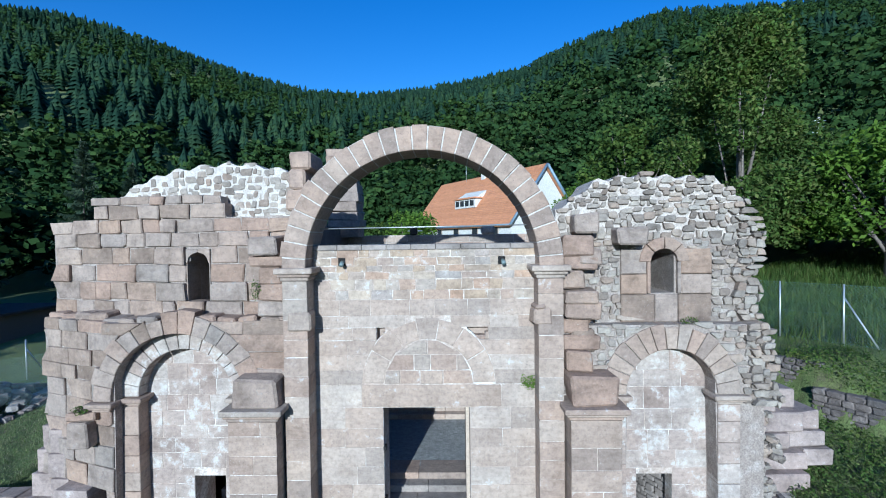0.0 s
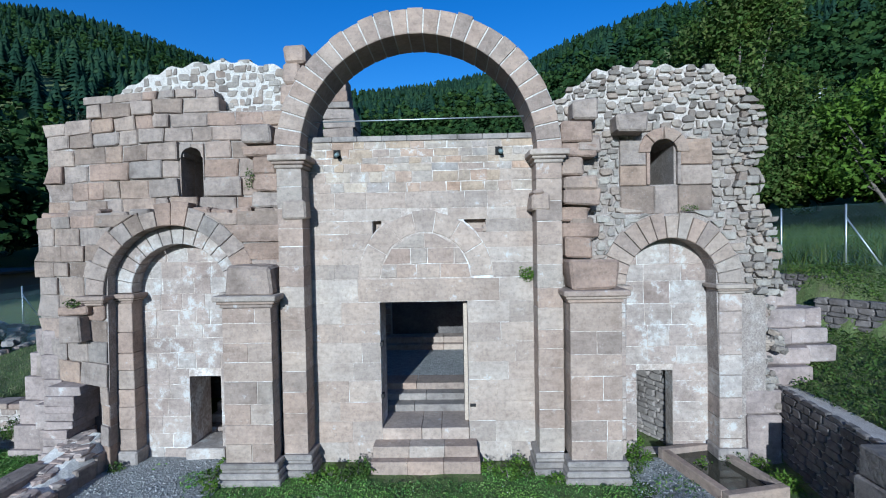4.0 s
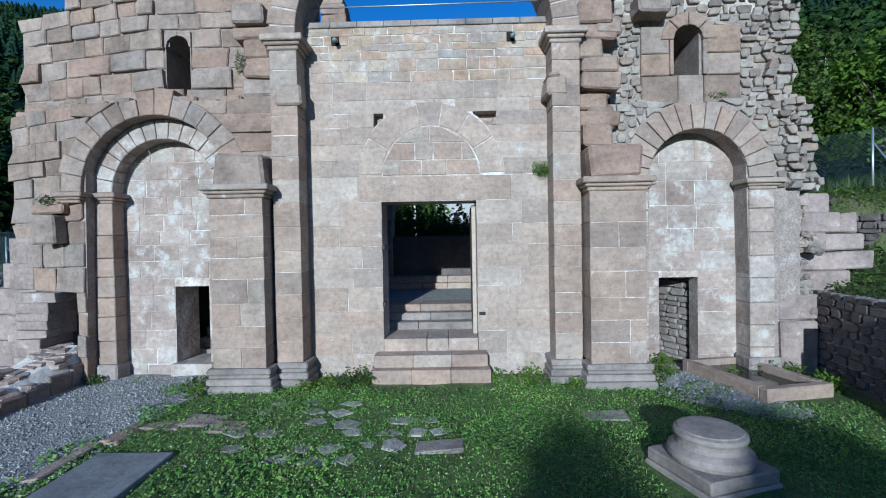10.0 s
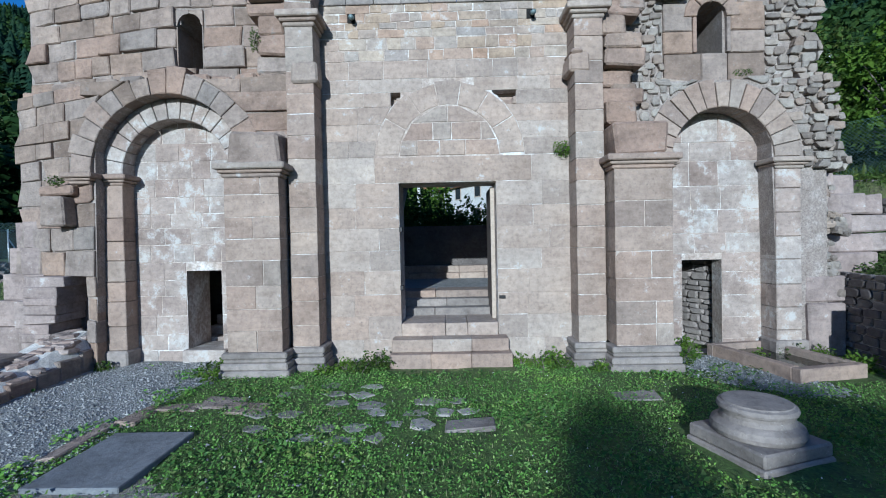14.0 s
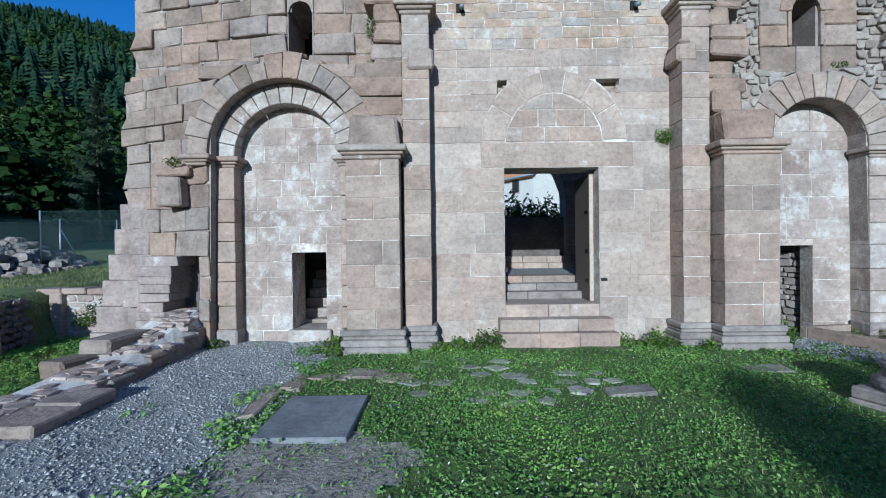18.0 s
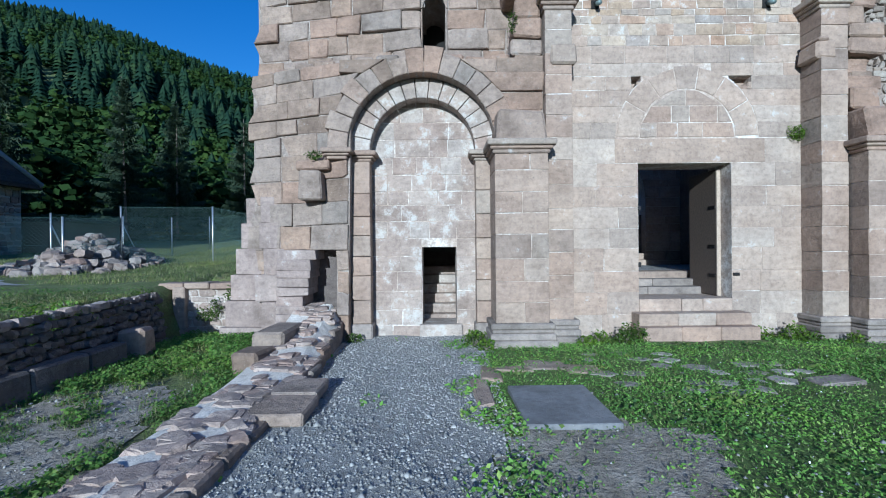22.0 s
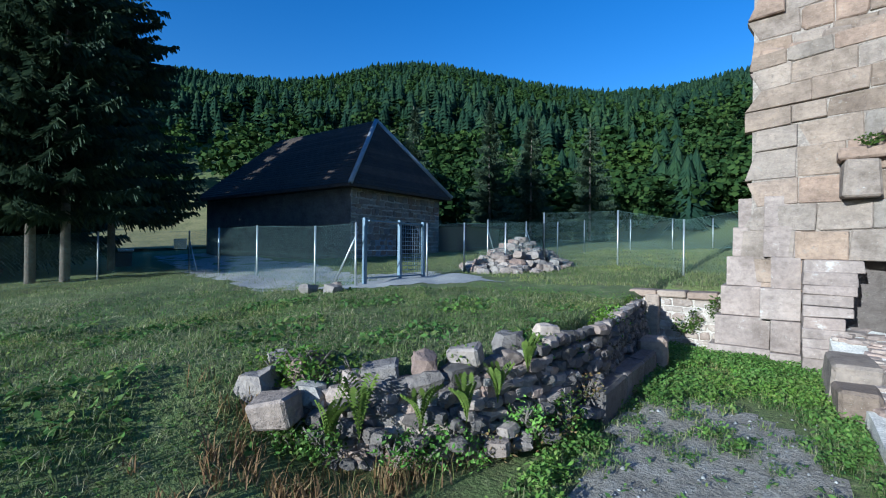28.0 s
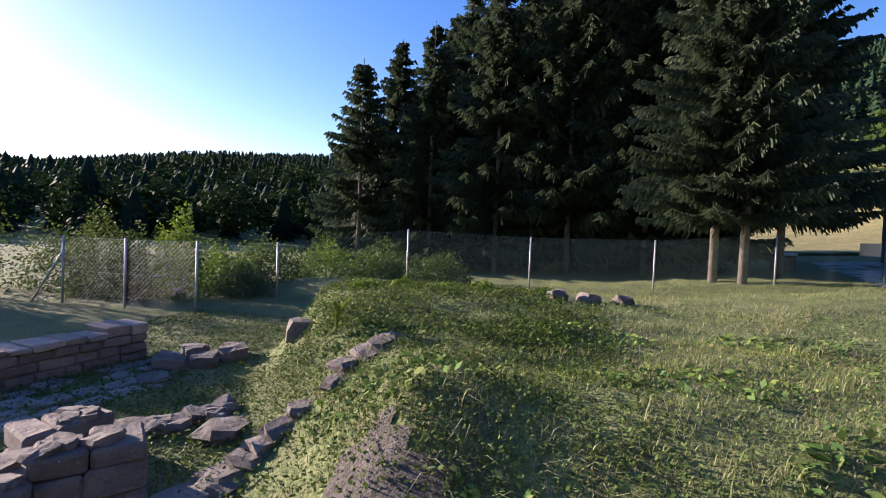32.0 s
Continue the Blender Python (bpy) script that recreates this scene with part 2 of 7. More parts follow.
m_wood = plain("old weathered oak", (0.12, 0.09, 0.07), 0.75, 0.0, 0.4, 25)
m_palewood = plain("pale timber edge", (0.42, 0.34, 0.27), 0.7, 0.0, 0.3, 25)
m_iron = plain("dark wrought iron", (0.03, 0.028, 0.028), 0.55, 0.7, 0.3)
m_bark = speckled("spruce bark", [(0.3, (0.10, 0.08, 0.065)), (0.7, (0.22, 0.19, 0.165))], 9, relief=0.8)
m_lead = plain("grey green lead spout", (0.17, 0.22, 0.22), 0.6, 0.3, 0.3)
m_water = plain("still dark water", (0.02, 0.022, 0.015), 0.04, 0.0, 0.1)
m_spruce = leafy("spruce needles", [(0.038, 0.058, 0.036), (0.052, 0.076, 0.046), (0.030, 0.047, 0.031), (0.076, 0.096, 0.052)], through=0.24)
m_farfir = leafy("far conifer needles", [(0.016, 0.034, 0.022), (0.023, 0.045, 0.026), (0.018, 0.038, 0.027), (0.032, 0.055, 0.029)], patch=0.02, sheen=0.02, through=0.0)
m_farleaf = leafy("far broadleaf crowns", [(0.024, 0.047, 0.016), (0.035, 0.062, 0.020), (0.020, 0.040, 0.016), (0.048, 0.076, 0.023)], patch=0.03, sheen=0.02, through=0.1)
m_leaf = leafy("broad green leaves", [(0.055, 0.093, 0.019), (0.076, 0.119, 0.025), (0.047, 0.076, 0.017), (0.111, 0.145, 0.030)], through=0.3)
m_bright = leafy("sunlit yellow green leaves", [(0.11, 0.18, 0.025), (0.15, 0.22, 0.03), (0.09, 0.15, 0.025)], through=0.35)
m_clover = leafy("clover leaves", [(0.142, 0.28, 0.05), (0.20, 0.35, 0.078), (0.112, 0.225, 0.044), (0.28, 0.38, 0.12)], patch=0.8, through=0.2)
m_bank = leafy("lush bank grass", [(0.06, 0.10, 0.02), (0.085, 0.13, 0.03), (0.05, 0.08, 0.02), (0.13, 0.15, 0.045)], patch=0.5, through=0.25)
m_grass = leafy("meadow grass blades", [(0.13, 0.185, 0.056), (0.18, 0.235, 0.075), (0.33, 0.31, 0.16), (0.11, 0.155, 0.05), (0.42, 0.37, 0.22), (0.17, 0.215, 0.07), (0.24, 0.21, 0.12)], patch=0.45, through=0.35)
m_fern = leafy("fern fronds", [(0.11, 0.155, 0.03), (0.15, 0.19, 0.04), (0.10, 0.14, 0.03)], through=0.3)
m_dry = leafy("dry rust coloured weeds", [(0.20, 0.11, 0.05), (0.26, 0.17, 0.08), (0.14, 0.09, 0.04), (0.11, 0.13, 0.04)], through=0.2)

# ---- mesh helpers ----
def mesh_of(name, verts, faces, material, smooth=False):
    me = bpy.data.meshes.new(name)
    me.from_pydata(verts, [], faces)
    me.materials.append(material)
    if smooth:
        me.polygons.foreach_set("use_smooth", [True] * len(me.polygons))
    me.update()
    return me


def mesh_np(name, v, f, material, smooth=False):
    """A large mesh from arrays: v (n, 3), f (m, 3) or (m, 4)."""
    me = bpy.data.meshes.new(name)
    v, f = np.asarray(v, np.float32), np.asarray(f, np.int32)
    k = f.shape[1]
    me.vertices.add(len(v))
    me.vertices.foreach_set("co", v.ravel())
    me.loops.add(f.size)
    me.loops.foreach_set("vertex_index", f.ravel())
    me.polygons.add(len(f))
    me.polygons.foreach_set("loop_start", np.arange(0, f.size, k, dtype=np.int32))
    if smooth:
        me.polygons.foreach_set("use_smooth", np.ones(len(f), bool))
    me.materials.append(material)
    me.update(calc_edges=True)
    me.validate()
    return me


def thing(name, label, category, group="", kind=""):
    return tagged(new(name), label, category, group, kind)


def part(name, me, parent=None, label=""):
    ob = new(name, me)
    ob.parent = parent
    if label:
        ob["label"] = label
    return ob


def poly_block(poly, y, depth, bevel=0.012, tilt=(0, 0), back=False):
    """A stone whose face is the polygon poly in x and z at y, facing -y, with a worn edge; tilt leans the face."""
    n = len(poly)
    cx, cz = sum(p[0] for p in poly) / n, sum(p[1] for p in poly) / n
    face, rim, rear = [], [], []
    for x, z in poly:
        d = math.hypot(x - cx, z - cz) or 1
        k = max(0.3, 1 - 1.4 * bevel / d)
        lean = tilt[0] * (x - cx) + tilt[1] * (z - cz)
        face.append((cx + (x - cx) * k, y + lean, cz + (z - cz) * k))
        rim.append((x, y + lean + bevel, z))
        rear.append((x, y + depth, z))
    f = [tuple(range(n))]
    for a in range(n):
        b = (a + 1) % n
        f += [(a, n + a, n + b, b), (n + a, 2 * n + a, 2 * n + b, n + b)]
    if back:
        f.append(tuple(range(3 * n - 1, 2 * n - 1, -1)))
    return face + rim + rear, f


def quad_poly(xl0, xl1, xr0, xr1, z0, z1, g, rng, j=0.0):
    """Face outline of a block, counter-clockwise seen from -y, with its corners nudged."""
    q = [(xl0 + g, z0 + g), (xr0 - g, z0 + g), (xr1 - g, z1 - g), (xl1 + g, z1 - g)]
    return [(x + rng.uniform(-j, j), z + rng.uniform(-j, j)) for x, z in q]


def rough_poly(xl0, xl1, xr0, xr1, z0, z1, g, rng, k_cut=1.0):
    """An uneven six to eight cornered outline inside a cell."""
    q = [(xl0 + g, z0 + g), (xr0 - g, z0 + g), (xr1 - g, z1 - g), (xl1 + g, z1 - g)]
    w, h = max(xr0 - xl0, 0.02), z1 - z0
    out = []
    for k in range(4):
        (x, z), (px, pz), (nx, nz) = q[k], q[k - 1], q[(k + 1) % 4]
        c = rng.uniform(0.1, 0.36) * k_cut
        if rng.random() < 0.75:
            out.append((x + (px - x) * c * 0.8, z + (pz - z) * c))
            out.append((x + (nx - x) * c * rng.uniform(0.3, 0.9), z + (nz - z) * c))
        else:
            out.append((x, z))
    return [(x + rng.uniform(-0.05, 0.05) * min(w, 0.3) * k_cut, z + rng.uniform(-0.06, 0.06) * h * k_cut) for x, z in out]


def spans(z, left, right, holes):
    """The stretches of x that are solid at height z."""
    cut = [(left, right)]
    for h in holes:
        if h[0] == "rect":
            _, a, b, z0, z1 = h
            if not z0 <= z < z1:
                continue
        else:
            _, c, zs, r, zb = h
            if not zb <= z < zs + r:
                continue
            w = r if z < zs else math.sqrt(max(r * r - (z - zs) ** 2, 0))
            a, b = c - w, c + w
        cut = [s for x0, x1 in cut for s in ((x0, min(x1, a)), (max(x0, b), x1)) if s[1] - s[0] > 0.03]
    return cut


def wall_core(name, xs, solid, y0, y1, material, parent=None):
    """The body of a wall between y0 and y1, in upright slices; solid(x) gives its stretches of z."""
    v, f = [], []
    for a, b in zip(xs, xs[1:]):
        sa, sb = solid(a + 1e-4), solid(b - 1e-4)
        if len(sa) != len(sb):
            sa = sb = solid((a + b) / 2)
        for (l0, h0), (l1, h1) in zip(sa, sb):
            n = len(v)
            fa, fb = (y0(a), y0(b)) if callable(y0) else (y0, y0)
            v += [(a, fa, l0), (b, fb, l1), (b, fb, h1), (a, fa, h0), (a, y1, l0), (b, y1, l1), (b, y1, h1), (a, y1, h0)]
            f += [(n, n + 1, n + 2, n + 3), (n + 7, n + 6, n + 5, n + 4), (n + 3, n + 2, n + 6, n + 7), (n + 1, n, n + 4, n + 5), (n, n + 3, n + 7, n + 4), (n + 2, n + 1, n + 5, n + 6)]
    return part(name, mesh_of(name, v, f, material), parent)


def z_spans(x, low, top, holes):
    cut = [(low, top)]
    for h in holes:
        if h[0] == "rect":
            _, a, b, z0, z1 = h
            if not a <= x < b:
                continue
        else:
            _, c, zs, r, zb = h
            if abs(x - c) >= r:
                continue
            z0, z1 = zb, zs + math.sqrt(r * r - (x - c) ** 2)
        cut = [s for a0, a1 in cut for s in ((a0, min(a1, z0)), (max(a0, z1), a1)) if s[1] - s[0] > 0.01]
    return cut


def steps_x(a, b, step, extra=()):
    """Places from a to b at about step, with all extra places among them."""
    n = max(1, round((b - a) / step))
    return sorted({round(v, 4) for v in [a + (b - a) * k / n for k in range(n + 1)] + [e for e in extra if a < e < b]})


def bond(z0, z1, low, high, rng):
    """Course heights from z0 up to z1."""
    out, z = [z0], z0
    while z < z1 - low * 0.6:
        z = min(z1, z + rng.uniform(low, high))
        if z1 - z < low * 0.6:
            z = z1
        out.append(z)
    return out


def lay(zs, edges, holes, wmin, wmax, rng, stagger=True):
    """Cells (xl0, xl1, xr0, xr1, z0, z1) of a wall laid in the courses zs; edges(z) gives its ends."""
    cells = []
    for z0, z1 in zip(zs, zs[1:]):
        lo, hi, mid = (spans(z, *edges(z), holes) for z in (z0 + 0.015, z1 - 0.015, (z0 + z1) / 2))
        if not len(lo) == len(hi) == len(mid):
            lo = hi = mid
        for (a0, b0), (a1, b1), (am, bm) in zip(lo, hi, mid):
            cuts, x = [], am + rng.uniform(0.5, 1.0) * wmax
            while x < bm - wmin * 0.7:
                cuts.append(x)
                x += rng.uniform(wmin, wmax)
            ends = [None, *cuts, None]
            for k in range(len(ends) - 1):
                l, r = ends[k], ends[k + 1]
                cells.append((a0 if l is None else l, a1 if l is None else l, b0 if r is None else r, b1 if r is None else r, z0, z1))
    return cells


def blocks(parent, cells, y, depth, material, rng, gap=0.007, bevel=0.012, proud=0.012, lean=0.0, rough=False, name="stone_block", limit=300, jit=0.004, soup=None):
    """Stones for the cells as parts of parent; those past limit are joined into one part."""
    rest_v, rest_f = [], []
    for k, c in enumerate(cells):
        if c[2] - c[0] < 0.03 and c[3] - c[1] < 0.03:
            continue
        poly = rough_poly(*c, gap, rng, 1.0 if rough is True else 0.5) if rough is True or (rough and rng.random() < rough) else quad_poly(*c, gap, rng, jit)
        yy = y(sum(p[0] for p in poly) / len(poly), sum(p[1] for p in poly) / len(poly)) if callable(y) else y
        slope = 0.0
        if callable(y):
            mx, mz = sum(p[0] for p in poly) / len(poly), sum(p[1] for p in poly) / len(poly)
            slope = (y(mx + 0.05, mz) - y(mx - 0.05, mz)) / 0.1
        v, f = poly_block(poly, yy - rng.uniform(0, proud), depth, bevel, (slope + rng.uniform(-lean, lean), rng.uniform(-lean, lean)))
        if k < limit:
            part(name, mesh_of(name, v, f, material), parent)
        else:
            n = len(rest_v)
            rest_v += v
            rest_f += [tuple(i + n for i in q) for q in f]
    if rest_v:
        tagged(part("stone_packing", mesh_of("stone_packing", rest_v, rest_f, soup or material), parent), kind="stuff")


def ring(parent, cx, zs, r0, r1, a0, a1, count, y, depth, material, rng, name="voussoir", gap=0.008, proud=0.012, jit=0.0):
    """Wedge stones of an arch between two radii and two angles."""
    for k in range(count):
        t0, t1 = (radians(a0 + (a1 - a0) * (k + s) / count) for s in (0, 1))
        e0, e1 = gap / r0, gap / r1
        ro = r1 + rng.uniform(-jit, jit)
        p = [(r0, t0 + e0), (ro, t0 + e1), (ro, (t0 + t1) / 2), (ro, t1 - e1), (r0, t1 - e0), (r0, (t0 + t1) / 2)]
        poly = [(cx + r * math.cos(a), zs + r * math.sin(a)) for r, a in p]
        yy = y(sum(p[0] for p in poly) / len(poly), sum(p[1] for p in poly) / len(poly)) if callable(y) else y
        v, f = poly_block(poly, yy - rng.uniform(0, proud), depth, 0.012, back=True)
        part(name, mesh_of(name, v, f, material), parent)


def box(name, x0, x1, y0, y1, z0, z1, material, parent=None, b=0.015, label="", rz=0.0, rng=None, j=0.0):
    """A stone or board with bevelled edges."""
    bm = bmesh.new()
    bmesh.ops.create_cube(bm, size=1)
    c = Vector(((x0 + x1) / 2, (y0 + y1) / 2, (z0 + z1) / 2))
    for v in bm.verts:
        v.co = Vector((v.co.x * (x1 - x0), v.co.y * (y1 - y0), v.co.z * (z1 - z0)))
        if rng:
            v.co += Vector([rng.uniform(-j, j) for _ in range(3)])
    if b:
        bmesh.ops.bevel(bm, geom=bm.edges[:], offset=b, segments=1, affect="EDGES")
    bm.transform(Matrix.Translation(c) @ Matrix.Rotation(radians(rz), 4, "Z"))
    me = bpy.data.meshes.new(name)
    bm.to_mesh(me)
    bm.free()
    me.materials.append(material)
    return part(name, me, parent, label)


def rod(name, a, b, r, material, parent=None, sides=6, r2=None, label=""):
    """A straight round bar from a to b."""
    a, b = Vector(a), Vector(b)
    q = (b - a).to_track_quat("Z", "Y").to_matrix()
    v = [tuple(p + q @ Vector((k * math.cos(t), k * math.sin(t), 0))) for p, k in ((a, r), (b, r if r2 is None else r2)) for t in [math.tau * s / sides for s in range(sides)]]
    f = [(s, (s + 1) % sides, sides + (s + 1) % sides, sides + s) for s in range(sides)] + [tuple(range(sides))[::-1], tuple(range(sides, 2 * sides))]
    return part(name, mesh_of(name, v, f, material, True), parent, label)


def lathe(name, profile, centre, material, parent=None, sides=40, label=""):
    """A turned form: profile of (radius, height)."""
    v, f = [], []
    for r, z in profile:
        v += [(centre[0] + r * math.cos(math.tau * k / sides), centre[1] + r * math.sin(math.tau * k / sides), centre[2] + z) for k in range(sides)]
    for a in range(len(profile) - 1):
        f += [(a * sides + k, a * sides + (k + 1) % sides, (a + 1) * sides + (k + 1) % sides, (a + 1) * sides + k) for k in range(sides)]
    f.append(tuple(range((len(profile) - 1) * sides, len(profile) * sides)))
    return part(name, mesh_of(name, v, f, material), parent, label)


def boulder(name, centre, size, material, rng, parent=None, rz=None, tilt=0.2, label=""):
    """An angular broken stone."""
    bm = bmesh.new()
    bmesh.ops.create_cube(bm, size=1)
    bmesh.ops.subdivide_edges(bm, edges=bm.edges[:], cuts=1, use_grid_fill=True)
    for v in bm.verts:
        k = 1 - 0.16 * (v.co.length > 0.75) - 0.07 * (v.co.length > 0.6)
        v.co = Vector([(v.co[i] * k + rng.uniform(-0.07, 0.07)) * size[i] for i in range(3)])
    bm.transform(Matrix.Translation(centre) @ Euler((rng.uniform(-tilt, tilt), rng.uniform(-tilt, tilt), rng.uniform(0, 6.3) if rz is None else rz)).to_matrix().to_4x4())
    me = bpy.data.meshes.new(name)
    bm.to_mesh(me)
    bm.free()
    me.materials.append(material)
    return part(name, me, parent, label)


# ---- the ruined church front ----
CX = -0.66          # middle of the great arch
LCX, RCX = -5.75, 4.42
Y_UP, Y_IN, Y_PIL, Y_PIER, Y_BLANK = 8.2, 8.36, 7.86, 7.5, 8.64
rs = random.Random(7)

# middle wall: the great arch closed with masonry, and the doorway
DOOR = ("rect", -1.55, 0.28, 0.0, 3.37)
mid = thing("wall_middle", "pale pink sandstone wall closing the great arch, with a doorway", "wall", kind="structure")
PUT = [("rect", -1.67, -1.48, 4.8, 5.07), ("rect", 0.24, 0.69, 4.8, 5.07)]
holes = [DOOR, *PUT]
wall_core("mortar_body", steps_x(-2.98, 1.68, 0.5, (-1.67, -1.55, -1.48, 0.24, 0.28, 0.69)), lambda x: z_spans(x, -0.3, 6.72, holes), Y_IN + 0.004, 9.15, m_joint, mid)
RAX = -0.58
RA = ("arch", RAX, 3.87, 1.41, 3.87)
lint = ("rect", -2.0, 0.95, 3.37, 3.86)
low = [0.0, 0.42, 0.86, 1.27, 1.72, 2.1, 2.52, 2.92, 3.37, 3.86]
cells = lay(low, lambda z: (-2.98, 1.68), [DOOR, lint], 0.55, 1.05, rs)
mid_z = [3.86, 4.17, 4.48, 4.8, 5.07, 5.32, 5.66]
cells += lay(mid_z, lambda z: (-2.98, 1.68), [RA, *PUT], 0.45, 0.95, rs)
blocks(mid, cells, Y_IN, 0.2, m_pale, rs, proud=0.006, gap=0.004, bevel=0.004)
cells = lay(bond(5.66, 6.72, 0.13, 0.24, rs), lambda z: (-2.98, 1.68), [], 0.2, 0.55, rs)
blocks(mid, cells, Y_IN, 0.2, m_small, rs, proud=0.01, gap=0.007, jit=0.014, bevel=0.006)
v, f = poly_block([(-2.0, 3.38), (0.95, 3.38), (0.95, 3.85), (-2.0, 3.85)], Y_IN - 0.006, 0.8, 0.012, back=True)
part("lintel", mesh_of("lintel", v, f, m_pier), mid)
ring(mid, RAX, 3.87, 0.9, 1.43, 0, 180, 9, Y_IN + 0.003, 0.1, m_joint, rs, name="joint_bed", gap=0.0, proud=0.0)
for a0, a1 in ((1, 31), (31, 57), (57, 80), (80, 101), (101, 124), (124, 149), (149, 179)):
    ring(mid, RAX, 3.87, 0.95, 1.40, a0, a1, 1, Y_IN - 0.003, 0.2, m_pale, rs, jit=0.03, gap=0.006, proud=0.006)
cells = lay(bond(3.87, 4.8, 0.28, 0.34, rs), lambda z: [(lambda w: (RAX - w, RAX + w))(math.sqrt(max(0.0, 0.94 ** 2 - (z - 3.87) ** 2)))][0], [], 0.3, 0.62, rs)
blocks(mid, cells, Y_IN, 0.2, m_pier, rs, proud=0.012)
for k in range(9):
    a = -2.98 + 4.66 * k / 9
    box("coping_slab", a + 0.004, a + 4.66 / 9 - 0.004, Y_IN - 0.04, 9.2, 6.71, 6.82, m_grey, mid, 0.01)
# putlog holes with broken rims
for x0, x1, zf in ((-1.67, -1.48, 4.83), (0.24, 0.69, 4.9)):
    box("hole_back", x0 - 0.02, x1 + 0.02, Y_IN + 0.24, 9.14, 4.78, 5.09, m_pale, mid, 0.0)
    box("hole_sill", x0 + 0.01, x1 - 0.05, Y_IN + 0.03, Y_IN + 0.23, 4.79, zf, m_pier, mid, 0.02, rng=rs, j=0.02)
    box("broken_rim", x1 - 0.07, x1 + 0.02, Y_IN + 0.012, Y_IN + 0.2, 4.81, 4.97, m_pier, mid, 0.02, rng=rs, j=0.02)
for x in (-2.37, 0.98):
    sp = thing("rain_spout", "small grey lead rain spout set in a square hole", "spout", "rain spouts")
    # black block put on the wall for the shade in the spout's hole
    box("spout_recess", x - 0.075, x + 0.075, Y_IN - 0.022, Y_IN + 0.02, 6.38, 6.55, m_hole_shade, sp, 0.004)
    rod("spout_pipe", (x + 0.02, Y_IN - 0.02, 6.47), (x + 0.03, Y_IN - 0.2, 6.41), 0.045, m_lead, sp, 10)

# great arch
arch = thing("great_arch", "free standing round arch of dressed sandstone voussoirs", "arch", kind="structure")
ring(arch, CX, 6.36, 2.34, 2.84, -2, 182, 27, Y_PIL + 0.02, 0.95, m_vous, rs, jit=0.035, gap=0.014)
ring(arch, CX, 6.36, 2.35, 2.82, -1, 181, 31, Y_PIL + 0.03, 0.92, m_whitemortar, rs, name="joint_bed", gap=-0.002, proud=0.0)
rod("tie_rod", (-3.0, 8.5, 7.17), (1.66, 8.5, 7.2), 0.014, m_zinc, arch, 6)


def shaft(name, x0, x1, y0, z0, z1, mat, seed, label, ydeep, hmin=0.36, hmax=0.47, wmax=0.9):
    """An upright pier of coursed blocks with a moulded foot."""
    r = random.Random(seed)
    p = thing(name, label, "pier", kind="structure")
    wall_core("mortar_body", [x0 + 0.02, x1 - 0.02], lambda x: [(-0.25, z1 - 0.02)], y0 + 0.005, ydeep, m_joint, p)
    cells = lay(bond(z0, z1, hmin, hmax, r), lambda z: (x0, x1), [], 0.4, wmax, r)
    for c in cells:
        v, f = poly_block(quad_poly(*c, 0.007, r, 0.004), y0 - r.uniform(0, 0.016), ydeep - y0, 0.006, (r.uniform(-0.012, 0.012), r.uniform(-0.012, 0.012)))
        part("stone_block", mesh_of("stone_block", v, f, mat), p)
    for za, zb, o in ((-0.25, 0.12, 0.13), (0.12, 0.24, 0.10), (0.24, 0.31, 0.065), (0.31, z0, 0.085)):
        box("base_moulding", x0 - o, x1 + o, y0 - o, ydeep - 0.05, za, zb, m_grey, p, 0.022)
    return p


def impost(parent, x0, x1, y0, y1, z, h, mat=None):
    """A moulded capital of three courses that widen upwards."""
    mat = mat or m_pier
    for k, (o, a, b) in enumerate(((0.03, 0, 0.3), (0.075, 0.3, 0.55), (0.13, 0.55, 1.0))):
        box("impost_moulding", x0 - o, x1 + o, y0 - o, y1, z + h * a, z + h * b, mat, parent, 0.018)


for s, x0, x1 in ((1, -3.47, -2.96), (2, 1.64, 2.15)):
    p = shaft("pilaster_left" if s == 1 else "pilaster_right", x0, x1, Y_PIL, 0.42, 6.12, m_pier, 20 + s, "slender pink sandstone pilaster carrying the great arch", 8.9)
    impost(p, x0, x1, Y_PIL, 8.9, 6.12, 0.26)
for nm, a, b, z0, z1 in (("capital_fragment", -3.36, -2.9, 5.12, 5.48), ("capital_fragment", 1.54, 1.9, 5.2, 5.5), ("capital_fragment", 1.58, 1.8, 5.5, 5.62)):
    o = box(nm, a, b, Y_PIL - 0.05, 8.3, z0, z1, m_pier, None, 0.04, rng=rs, j=0.03)
    tagged(o, "broken old capital stone on the pilaster", "stone", "capital fragments")
